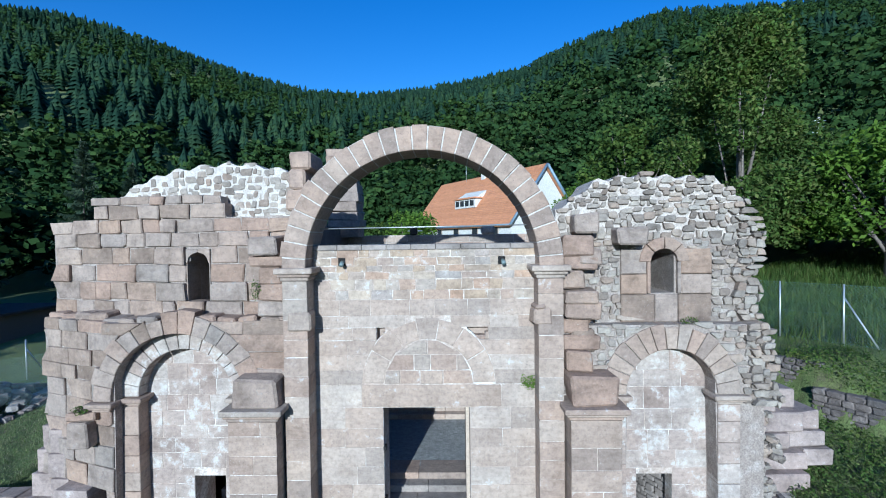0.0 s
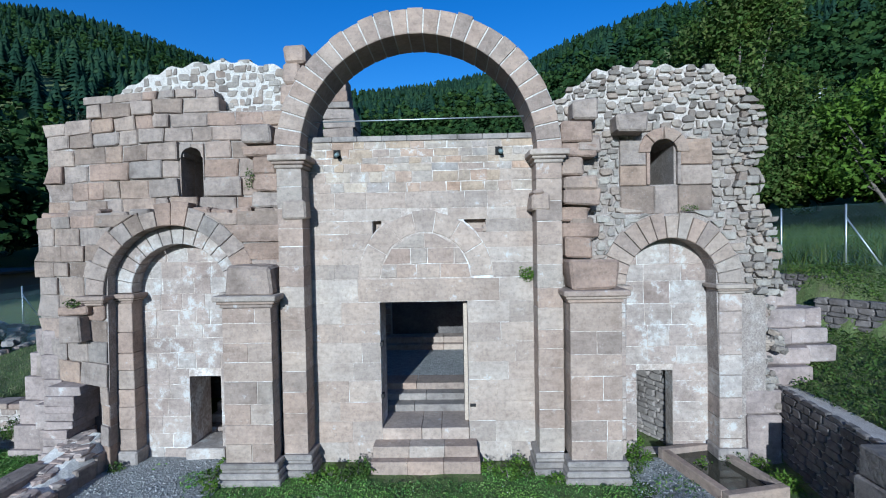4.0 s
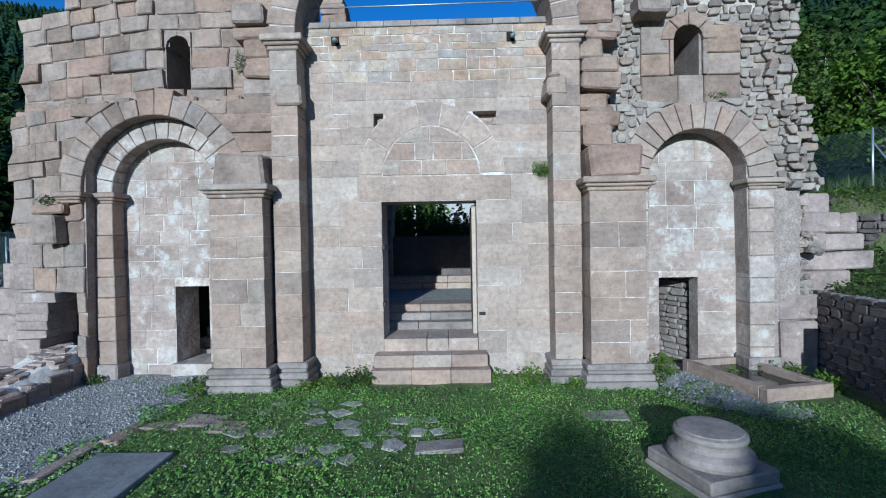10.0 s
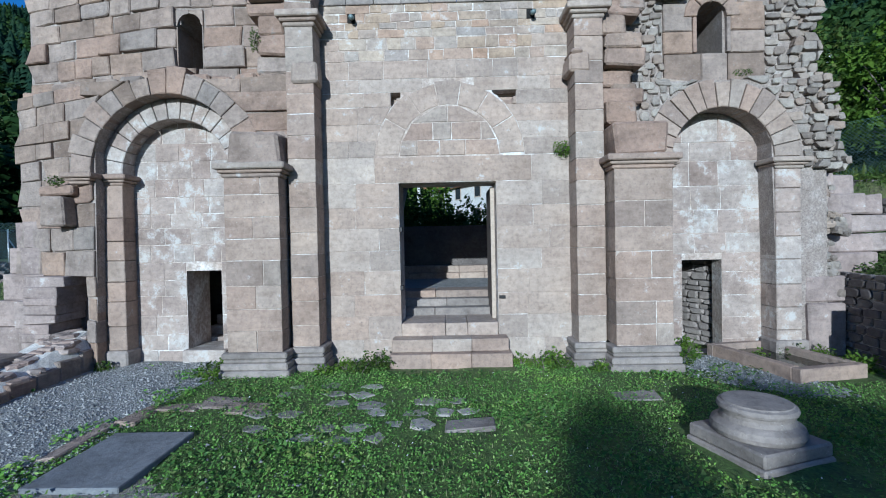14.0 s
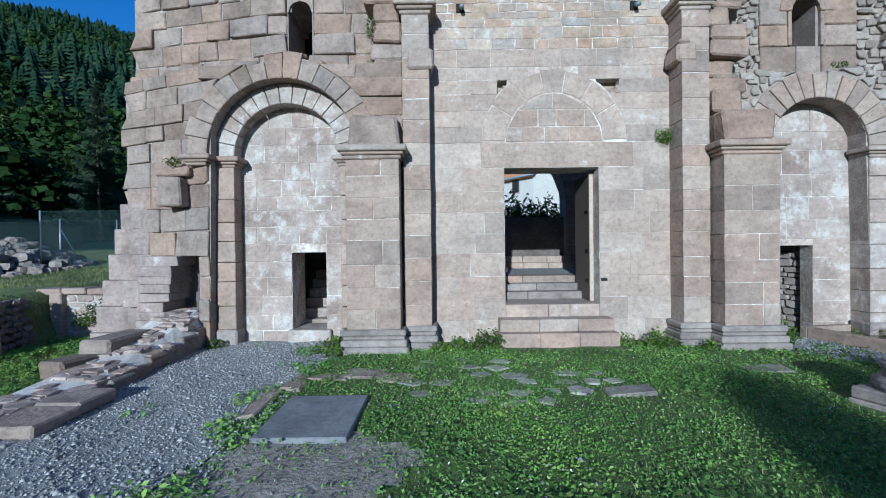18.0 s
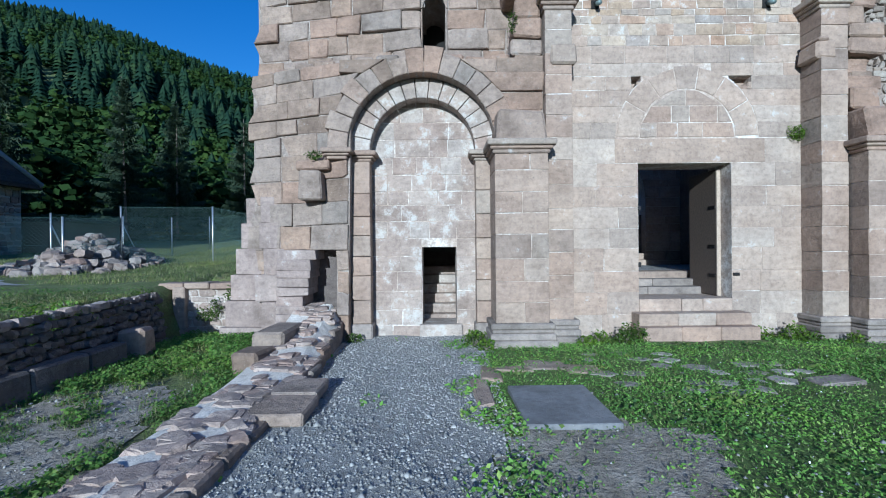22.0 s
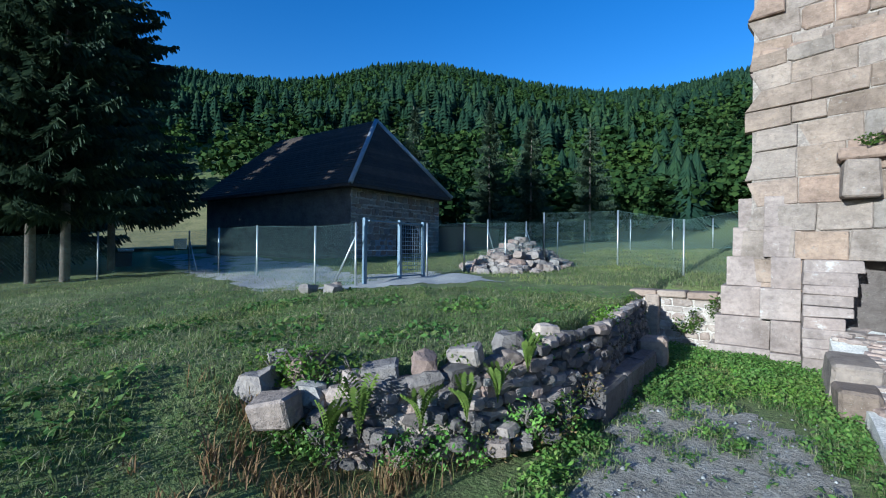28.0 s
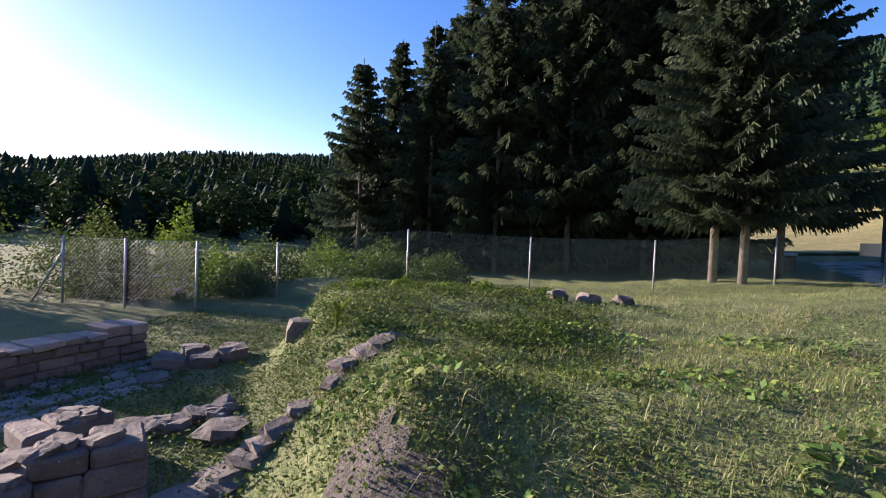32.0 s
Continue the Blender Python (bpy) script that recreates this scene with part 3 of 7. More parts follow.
for s, x0, x1 in ((1, -4.46, -3.5), (2, 2.18, 3.16)):
    p = shaft("pier_left" if s == 1 else "pier_right", x0, x1, Y_PIER, 0.42, 3.42, m_pier, 30 + s, "broad pink sandstone pier broken off above its impost", 8.4)
    impost(p, x0, x1, Y_PIER, 8.4, 3.42, 0.24)
    r = random.Random(40 + s)
    box("broken_springer", x0 + 0.05, x1 - 0.02, Y_PIER + 0.05, 8.4, 3.665, 4.22, m_ashlar, p, 0.05, rng=r, j=0.05)
    # toothing stones left where the vault was torn off
    z = 4.24
    while z < (6.9 if s == 1 else 6.6):
        h = r.uniform(0.24, 0.42)
        inner, outer = (x1, x0 + 0.25) if s == 1 else (x0, x1 - 0.35)
        w = r.uniform(0.42, 0.75)
        a, b = (inner - w, inner) if s == 1 else (inner, inner + w)
        box("toothing_stone", a, b + r.uniform(-0.12, 0.03) * (s == 1), r.uniform(7.8, 8.1), 8.5, z + 0.012, z + h, m_ashlar, p, 0.035, rng=r, j=0.03)
        z += h


# side walls
def y_low(x, z=0):
    return 8.02 + max(0.0, -7.0 - x) * 0.36


def y_high(x, z=0):
    return 8.5 + max(0.0, -6.0 - x) * 0.2


def edge_left(z):
    return -9.2 + 0.11 * math.sin(math.floor(z * 2.5) * 2.4) - max(0.0, 3.0 - z) * 0.12


def top_left(x):
    return float(np.interp(x, [-9.3, -8.66, -8.6, -7.95, -7.9, -5.0, -4.95, -3.4], [7.42, 7.42, 7.46, 7.46, 7.92, 7.95, 7.5, 7.5]))


wl = thing("wall_left", "weathered red sandstone wall with a walled up double arch", "wall", kind="structure")
WINL = ("arch", -5.5, 6.48, 0.235, 5.58)
ARL = ("arch", LCX, 3.65, 1.4, -0.5)
NICHE = ("rect", -8.3, -7.4, -0.5, 1.74)
Z_SET = 5.3
wall_core("mortar_body", steps_x(-9.2, -3.47, 0.1, (-8.66, -8.3, -7.95, -7.4, -5.0)), lambda x: z_spans(x, -0.4, Z_SET - 0.02, [ARL, NICHE]), lambda x: y_low(x) + 0.012, 9.9, m_worn, wl)
wall_core("upper_body", steps_x(-9.2, -3.47, 0.1, (-8.66, -7.95, -5.0)), lambda x: z_spans(x, Z_SET - 0.02, top_left(x) - 0.04, [WINL]), lambda x: y_high(x) + 0.012, 9.9, m_worn, wl)
ring(wl, LCX, 3.65, 1.4, 1.8, 8, 180, 15, 8.0, 0.3, m_ashlar, rs, jit=0.1, proud=0.02, gap=0.006)
RINGL = ("arch", LCX, 3.65, 1.78, 3.65)
cells = lay([-0.3, 0.1, 0.5, 0.92, 1.34, 1.74, 2.22, 2.66, 3.1, 3.6], lambda z: (edge_left(z), -4.47), [ARL, NICHE], 0.4, 0.85, rs)
cells += lay(bond(3.6, Z_SET, 0.28, 0.44, rs), lambda z: (edge_left(z), -3.47), [RINGL], 0.35, 0.9, rs)
rs.shuffle(cells)
blocks(wl, cells, y_low, 0.34, m_ashlar, rs, proud=0.06, lean=0.035, bevel=0.014, gap=0.007, jit=0.022, rough=0.22)
cells = []
for c in lay(bond(Z_SET, 7.95, 0.25, 0.41, rs), lambda z: (edge_left(z), -3.47), [("rect", -5.76, -5.24, 5.56, 6.78)], 0.32, 0.85, rs):
    if c[5] <= top_left((c[0] + c[2]) / 2) + 0.22:
        cells.append(c)
blocks(wl, cells, y_high, 0.34, m_ashlar, rs, proud=0.085, lean=0.045, bevel=0.02, gap=0.009, jit=0.028, rough=0.3)
# sloping broken ledge between the two zones
for x in np.arange(-9.1, -3.6, 0.42):
    box("ledge_stone", x, x + 0.4, y_low(x) + 0.02, y_high(x) + 0.1, Z_SET - 0.2, Z_SET + rs.uniform(0.02, 0.16), m_ashlar, wl, 0.04, rng=rs, j=0.035)
for a, b, z0, z1 in ((-5.76, -5.5, 6.48, 6.78), (-5.5, -5.24, 6.48, 6.78)):
    c = -5.5
    pts = [(a if a < c else b, z0), (a if a < c else b, z1), (c, z1)] + [(c + (0.235 if a >= c else -0.235) * math.sin(t), 6.48 + 0.235 * math.cos(t)) for t in (0.0, 0.5, 1.05, 1.57)]
    if a >= c:
        pts = pts[::-1]
    v, f = poly_block(pts[::-1], 8.46, 0.3, 0.01)
    part("window_head", mesh_of("window_head", v, f, m_ashlar), wl)
for x0, x1 in ((-5.76, -5.735), (-5.265, -5.24)):
    box("window_jamb", x0, x1, 8.48, 9.0, 5.56, 6.47, m_ashlar, wl, 0.006)
# corbel block, torn edge and battered foot of the left corner
box("corbel", -8.05, -7.62, 7.93, 8.6, 2.68, 3.22, m_ashlar, wl, 0.03, rng=rs, j=0.02)
box("corbel_slab", -8.1, -7.5, 7.98, 8.6, 3.24, 3.42, m_ashlar, wl, 0.03, rng=rs, j=0.02)
# dark stone puts the niche's shade into its back
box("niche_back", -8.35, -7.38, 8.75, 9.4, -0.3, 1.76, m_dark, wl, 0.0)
z0 = -0.2
while z0 < 1.72:
    hh_ = min(rs.uniform(0.12, 0.24), 1.745 - z0)
    box("torn_stone", -8.5, -8.12 + 0.22 * max(z0, 0.0) + rs.uniform(-0.05, 0.06), 7.9 + 0.1 * z0 + rs.uniform(-0.02, 0.03), 8.76, z0 + 0.002, z0 + hh_ - 0.002, m_foot, wl, 0.01, rng=rs, j=0.014)
    z0 += max(hh_, 0.05)
for k in range(6):
    z0 = -0.3 + 0.52 * k
    cut = -9.0 + rs.uniform(-0.1, 0.1)
    o = max(0.0, 2.6 - z0) * 0.16
    for a, b in ((-9.35 - o, cut), (cut, -8.5)):
        box("batter_stone", a, b - 0.006, 8.28 + 0.07 * k + (0.25 if a < -9.2 else 0.0), 9.7, z0 + 0.003, z0 + 0.517, m_foot, wl, 0.008, rng=rs, j=0.006)

# inner order and blank wall of the left arch
il = thing("arch_order_left", "inner order of pale dressed voussoirs in the walled up arch", "arch", kind="structure")
ring(il, LCX, 3.65, 1.02, 1.395, 0, 180, 15, 8.3, 0.36, m_blank, rs, gap=0.006)
for a, b in ((-1.395, -1.02), (1.02, 1.395)):
    zz = bond(0.3, 3.45, 0.36, 0.5, rs)
    for z0, z1 in zip(zz, zz[1:]):
        v, f = poly_block(quad_poly(LCX + a, LCX + a, LCX + b, LCX + b, z0, z1, 0.005, rs, 0.003), 8.3 - rs.uniform(0, 0.01), 0.36, 0.012)
        part("jamb_stone", mesh_of("jamb_stone", v, f, m_pier), il)
    box("jamb_base", LCX + a - 0.03, LCX + b + 0.03, 8.24, 8.7, -0.2, 0.3, m_grey, il, 0.03)
    impost(il, LCX + a, LCX + b, 8.3, 8.7, 3.44, 0.2, m_pier)
impost(il, -7.5, -7.18, 8.0, 8.45, 3.44, 0.2, m_pier)
SDL = ("rect", -5.79, -5.1, 0.0, 1.78)
bl = thing("blank_wall_left", "limewashed sandstone blocking with a low square opening", "wall", kind="structure")
wall_core("mortar_body", steps_x(LCX - 1.2, LCX + 1.2, 0.4, (-5.79, -5.1)), lambda x: z_spans(x, -0.3, 4.85, [SDL]), Y_BLANK + 0.004, 9.5, m_joint, bl)
blocks(bl, lay(bond(-0.1, 4.8, 0.28, 0.4, rs), lambda z: (LCX - 1.1, LCX + 1.1), [SDL], 0.3, 0.7, rs), Y_BLANK, 0.15, m_blank, rs, proud=0.008, gap=0.007, jit=0.01, bevel=0.006)
box("threshold", -5.85, -5.0, 8.5, 9.4, -0.1, 0.24, m_blank, bl, 0.02)

# right wall
def edge_right(z):
    return float(np.interp(z, [0, 2.6, 3.5, 4.7, 5.5, 6.1, 6.9, 7.6, 8.25], [6.5, 6.5, 6.5, 6.4, 6.3, 6.28, 6.42, 6.1, 5.7])) + 0.06 * math.sin(z * 9)


def top_right(x):
    return float(np.interp(x, [2.1, 2.6, 3.0, 3.8, 5.45, 5.8, 6.25, 6.5], [7.5, 7.8, 8.14, 8.24, 8.16, 7.95, 7.2, 6.6])) + 0.05 * math.sin(x * 13)


wr = thing("wall_right", "sandstone wall with a walled up arch and a rubble crown", "wall", kind="structure")
WINR = ("arch", 4.4, 6.38, 0.28, 5.72)
ARR = ("arch", RCX, 3.68, 0.93, -0.5)
wall_core("mortar_body", steps_x(2.15, 6.3, 0.1), lambda x: z_spans(x, -0.4, 5.1, [ARR]), Y_UP + 0.03, 9.9, m_worn, wr)
wall_core("upper_body", steps_x(2.15, 6.22, 0.1, (2.55, 2.95)), lambda x: z_spans(x, 5.1, min(6.9, top_right(x) - 0.03), [WINR]), 8.56, 9.9, m_worn, wr)
wall_core("crown_body", steps_x(2.15, 6.1, 0.1, (2.55, 2.95)), lambda x: z_spans(x, 6.9, max(6.95, top_right(x) - 0.03), [WINR]), 8.56, 9.9, m_oldmortar, wr)


def y_right(x, z):
    return 8.2 if z < 5.1 else 8.52

ring(wr, RCX, 3.68, 0.93, 1.42, 0, 180, 15, Y_UP - 0.015, 0.5, m_pier, rs, jit=0.04)
RINGR = ("arch", RCX, 3.68, 1.44, 3.2)
cells = lay([-0.3, 0.1, 0.5, 0.92, 1.34, 1.8, 2.22, 2.66, 3.1, 3.46], lambda z: (3.15, min(5.82, edge_right(z))), [ARR], 0.4, 0.8, rs)
blocks(wr, cells, Y_UP, 0.5, m_blank, rs, proud=0.012)
cells = lay([5.1, 5.7, 6.12, 6.66], lambda z: (3.5, 5.4), [("rect", 4.05, 4.75, 5.72, 6.9)], 0.4, 0.8, rs)
blocks(wr, cells, 8.5, 0.4, m_ashlar, rs, proud=0.04, lean=0.02, bevel=0.02)
# near-black sheets close the windows, their colour standing for shade inside
box("window_blocking", 4.0, 4.8, 9.75, 9.88, 5.6, 6.8, m_hole_shade, wr, 0.01)
box("window_blocking", -5.9, -5.1, 9.7, 9.88, 5.4, 6.9, m_hole_shade, wl, 0.01)
for a, b in ((4.05, 4.12), (4.68, 4.75)):
    box("window_jamb", a, b, 8.48, 9.1, 5.72, 6.38, m_ashlar, wr, 0.01)
ring(wr, 4.4, 6.38, 0.28, 0.52, 0, 180, 4, 8.47, 0.5, m_ashlar, rs)
impost(wr, 3.2, 3.46, Y_UP, 8.6, 3.46, 0.2, m_pier)
impost(wr, 5.37, 5.84, Y_UP, 8.6, 3.46, 0.2, m_pier)
box("jamb_base", 5.3, 5.9, Y_UP - 0.09, 8.6, -0.2, 0.32, m_grey, wr, 0.03)
for x, z, w, h in ((2.45, 7.0, 0.45, 0.4), (3.3, 6.75, 0.62, 0.36), (2.5, 6.35, 0.5, 0.36), (2.3, 5.2, 0.45, 0.5), (2.35, 4.6, 0.5, 0.45)):
    box("projecting_block", x, x + w, 8.05, 8.8, z, z + h, m_ashlar, wr, 0.04, rng=rs, j=0.03)
SDR = ("rect", 3.86, 4.62, 0.0, 1.8)
br = thing("blank_wall_right", "pale sandstone blocking with a low square opening", "wall", kind="structure")
wall_core("mortar_body", steps_x(RCX - 1.0, RCX + 1.0, 0.4, (3.86, 4.62)), lambda x: z_spans(x, -0.3, 4.6, [SDR]), Y_BLANK + 0.004, 8.98, m_joint, br)
blocks(br, lay(bond(-0.1, 4.55, 0.34, 0.48, rs), lambda z: (RCX - 0.95, RCX + 0.95), [SDR], 0.4, 0.8, rs), Y_BLANK, 0.15, m_blank, rs, proud=0.008, gap=0.006, bevel=0.006)

# rubble crowns and torn edges
def rubble(parent, zs, edges, holes, y, seed, wmin=0.1, wmax=0.3, limit=300, keep=lambda c: True, proud=0.04, depth=0.14, gap=0.004, lean=0.1):
    r = random.Random(seed)
    cells = []
    for a0, a1, b0, b1, z0, z1 in lay(zs, edges, holes, wmin, wmax, r):
        x = (a0 + b0) / 2
        w = 0.05 * math.sin(x * 4.3 + seed) + 0.04 * math.sin(x * 9.1 + z0 * 2) + r.uniform(-0.03, 0.03)
        h = (z1 - z0) * r.uniform(-0.08, 0.22)
        s = r.uniform(-0.04, 0.04)
        c = (a0 + s, a1 + r.uniform(-0.04, 0.04), b0 + s * r.random() - r.uniform(0, 0.025), b1 - r.uniform(0, 0.025), z0 + w + max(h, 0), z1 + w - max(-h, 0))
        if keep(c) and r.random() > 0.02:
            cells.append(c)
    r.shuffle(cells)
    blocks(parent, cells, y, depth, m_rubble, r, gap=gap, bevel=0.014, proud=proud, lean=lean, rough=True, name="rubble_stone", limit=limit, soup=m_rubble_soup)


def crown_left(x):
    return float(np.interp(x, [-8.7, -8.3, -7.9, -7.1, -6.3, -5.4, -4.6, -3.7, -3.3], [7.1, 7.35, 7.85, 8.28, 8.5, 8.62, 8.64, 8.48, 8.3])) + 0.05 * math.sin(x * 11)


cl = thing("rubble_crown_left", "rubble core with fresh white mortar on the broken wall head", "rubble wall", kind="structure")
xs_l = steps_x(-8.7, -3.35, 0.12)
wall_core("mortar_body", xs_l, lambda x: [(7.0, crown_left(x))], lambda x: y_high(x) + 0.35, 10.2, m_whitemortar, cl)
rubble(cl, bond(7.4, 8.68, 0.12, 0.2, rs), lambda z: (-8.6, -3.36), [], lambda x, z: y_high(x) + 0.35, 61, limit=220, keep=lambda c: c[5] < crown_left((c[0] + c[2]) / 2) + 0.04, gap=0.006, lean=0.05, proud=0.03)
rubble(wr, bond(3.5, 8.45, 0.11, 0.19, rs), lambda z: (2.2, edge_right(z)), [RINGR, ("rect", 3.5, 5.4, 5.1, 6.66), ("rect", 2.2, 2.9, 4.2, 5.6), ("rect", 3.98, 4.82, 5.7, 6.92)], y_right, 62, limit=300, keep=lambda c: c[5] < top_right((c[0] + c[2]) / 2) + 0.05, proud=0.05, gap=0.008, lean=0.06)
rubble(wr, bond(3.4, 7.6, 0.1, 0.2, rs), lambda z: (edge_right(z) - 0.45, edge_right(z) + 0.12), [], lambda x, z: y_right(x, z) - 0.05, 64, 0.12, 0.32, limit=120, proud=0.08, depth=0.6, gap=0.006)
blocks(wr, lay(bond(-0.1, 3.5, 0.36, 0.5, rs), lambda z: (5.92, 6.36 + 0.05 * math.sin(z * 7)), [], 0.3, 0.6, rs), Y_UP + 0.1, 0.5, m_blank, rs, proud=0.02, jit=0.012)

# walls behind the front, that close the porch
bk = thing("wall_porch_back", "sunlit sandstone wall at the back of the porch with a wide archway", "wall", kind="structure")
BKA = ("arch", -0.5, 3.3, 1.6, 0)
wall_core("mortar_body", steps_x(-4.0, 2.9, 0.2, (-2.1, 1.1)), lambda x: z_spans(x, 0.6, 7.05, [BKA]), 14.02, 14.8, m_oldmortar, bk)
blocks(bk, lay(bond(1.0, 7.05, 0.24, 0.34, rs), lambda z: (-4.0, 2.9), [BKA], 0.4, 0.8, rs), 14.0, 0.2, m_pier, rs, limit=260)
# added low wall; its dark stone stands for the porch's shade
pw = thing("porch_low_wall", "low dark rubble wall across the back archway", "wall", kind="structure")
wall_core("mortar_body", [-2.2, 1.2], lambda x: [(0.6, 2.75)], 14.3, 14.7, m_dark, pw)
# porch side walls carry the shade of the porch in dark stone
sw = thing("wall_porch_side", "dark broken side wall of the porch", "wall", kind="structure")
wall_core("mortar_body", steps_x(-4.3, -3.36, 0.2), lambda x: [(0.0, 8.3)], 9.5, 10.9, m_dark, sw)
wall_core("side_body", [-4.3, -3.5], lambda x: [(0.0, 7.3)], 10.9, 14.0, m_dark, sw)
rt = random.Random(77)
tw = thing("tower_stub", "broken masonry stub standing behind the great arch", "masonry", kind="structure")
z = 7.0
while z < 9.7:
    hh_ = rt.uniform(0.2, 0.34)
    right = -2.9 - max(0.0, z - 8.2) * 0.28 + rt.uniform(-0.08, 0.06)
    box("stub_stone", -3.9, right, 12.9, 13.9, z, z + hh_ - 0.008, m_ashlar, tw, 0.02, rng=rt, j=0.03)
    z += hh_
# far side wall, with the shade put into its stone colour too
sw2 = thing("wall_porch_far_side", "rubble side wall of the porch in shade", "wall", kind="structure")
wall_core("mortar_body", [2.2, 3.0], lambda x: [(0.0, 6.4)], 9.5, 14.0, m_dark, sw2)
# aisle end walls added in dark stone so the openings read as shaded
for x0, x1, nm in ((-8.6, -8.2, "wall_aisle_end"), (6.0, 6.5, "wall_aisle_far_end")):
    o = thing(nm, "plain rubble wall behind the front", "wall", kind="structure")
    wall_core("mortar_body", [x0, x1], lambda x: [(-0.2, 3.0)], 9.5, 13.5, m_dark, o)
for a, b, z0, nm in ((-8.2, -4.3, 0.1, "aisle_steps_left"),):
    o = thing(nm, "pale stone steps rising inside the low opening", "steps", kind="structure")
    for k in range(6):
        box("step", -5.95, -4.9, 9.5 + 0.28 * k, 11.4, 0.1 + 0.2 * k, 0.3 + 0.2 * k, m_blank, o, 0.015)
# added rear walls; dark stone stands for the shade inside the aisles
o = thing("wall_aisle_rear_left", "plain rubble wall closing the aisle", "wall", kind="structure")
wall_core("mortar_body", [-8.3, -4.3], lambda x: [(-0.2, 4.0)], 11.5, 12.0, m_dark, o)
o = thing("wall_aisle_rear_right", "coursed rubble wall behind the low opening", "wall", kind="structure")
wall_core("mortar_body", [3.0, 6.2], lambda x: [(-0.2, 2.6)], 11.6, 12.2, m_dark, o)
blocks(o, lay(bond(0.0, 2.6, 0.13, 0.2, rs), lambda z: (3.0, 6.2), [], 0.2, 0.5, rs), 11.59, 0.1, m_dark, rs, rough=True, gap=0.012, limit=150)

# doorway: outer steps, sill, inner steps, floor, leaf
st = thing("entrance_steps", "worn sandstone steps below the doorway", "steps")
for y0, z0, z1, xa, xb in ((7.82, -0.06, 0.25, -1.72, 0.47), (8.0, 0.25, 0.48, -1.7, 0.43)):
    for a, b in ((xa, xa + 0.74), (xa + 0.74, xa + 1.46), (xa + 1.46, xb)):
        box("step_stone", a + 0.001, b - 0.001, y0, 8.5, z0, z1, m_pier, st, 0.012, rng=rs, j=0.004)
box("step_footing", -1.78, 0.52, 7.68, 8.2, -0.3, -0.02, m_grey, st, 0.015)
for a, b in ((-1.545, -0.72), (-0.72, -0.3), (-0.3, 0.275)):
    box("sill_stone", a + 0.002, b - 0.002, 8.34, 9.3, 0.47, 0.72, m_pale, st, 0.012, rng=rs, j=0.005)
for k in range(3):
    y0, z0 = 9.3 + 0.32 * k, 0.72 + 0.15 * k
    cut = -0.7 if k % 2 else -0.95
    for a, b in ((-2.6, cut), (cut, 1.3)):
        box("step_stone", a + 0.004, b - 0.004, y0, 10.6, z0 - 0.2, z0 + 0.148, m_pier if k == 2 else m_grey, st, 0.01)
pf = thing("porch_floor", "grey gravel floor of the porch", "floor", kind="structure")
v, f = [(-3.5, 10.3, 1.165), (2.2, 10.3, 1.165), (2.2, 13.6, 1.165), (-3.5, 13.6, 1.165)], [(0, 1, 2, 3)]
part("gravel_bed", mesh_of("gravel_bed", v, f, m_gravel), pf)
kb = thing("porch_back_step", "low pale stone step at the back of the porch", "step")
for k in range(5):
    for z0, z1, y0 in ((1.1, 1.33, 13.3), (1.33, 1.52, 13.55)):
        box("step_stone", -2.6 + 0.75 * k, -1.86 + 0.75 * k, y0, 14.1, z0, z1, m_pale, kb, 0.01)
dl = thing("door_leaf", "dark old oak door leaf opened inwards with pale edge", "door")
box("leaf_board", 0.2, 0.27, 8.75, 9.75, 0.73, 3.3, m_wood, dl, 0.008)
box("leaf_edge", 0.195, 0.275, 8.7, 8.75, 0.73, 3.3, m_palewood, dl, 0.005)
for z in (1.1, 1.7, 2.5):
    box("hinge_strap", 0.188, 0.2, 8.78, 9.0, z, z + 0.07, m_iron, dl, 0.003)
dj = thing("door_hook", "wrought iron door pintles on the jamb", "ironwork")
for z in (1.35, 2.45):
    box("pintle", -1.56, -1.5, 8.35, 8.5, z, z + 0.09, m_iron, dj, 0.005)
box("lock_recess", 0.3, 0.42, Y_IN - 0.03, Y_IN + 0.02, 1.16, 1.22, m_iron, dj, 0.003)

# stub of the vault beside the arch
vb = thing("vault_stub", "broken stub of dressed masonry beside the great arch", "masonry")
for k, (x, z, w, h) in enumerate(((-3.5, 7.55, 0.6, 0.5), (-3.45, 8.05, 0.45, 0.42), (-3.4, 8.47, 0.5, 0.4))):
    box("stub_stone", x - 0.12, x + w - 0.2, 8.6, 9.6, z, z + h, m_vous, vb, 0.05, rng=rs, j=0.04)


# unseen slabs added over the aisles to keep daylight out
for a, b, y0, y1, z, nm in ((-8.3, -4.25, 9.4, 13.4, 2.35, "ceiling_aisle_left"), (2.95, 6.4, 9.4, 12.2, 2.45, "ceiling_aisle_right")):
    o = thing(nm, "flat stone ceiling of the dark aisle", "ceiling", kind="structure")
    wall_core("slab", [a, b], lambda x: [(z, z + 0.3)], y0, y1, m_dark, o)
# ---- land ----
HUB = (-3.0, 5.0)
SKY_AZ = [-180, -140, -90, -60, -40, -25, -20, -14, -10, -4, 3, 10, 16, 22, 29, 34, 39, 45, 51, 56, 66, 80, 100, 116, 130, 135, 143, 160, 180]
SKY_EL = [5, 7, 12, 17, 22, 24.6, 23.8, 22.7, 20.9, 20.1, 19.3, 18.6, 18.8, 19.5, 21.0, 22.1, 22.6, 22.1, 20.3, 19.5, 19.0, 17, 12, 10.2, 9.3, 8.5, 6.9, 6, 5]


def smooth(a, b, x):
    t = np.clip((np.asarray(x, float) - a) / (b - a), 0, 1)
    return t * t * (3 - 2 * t)


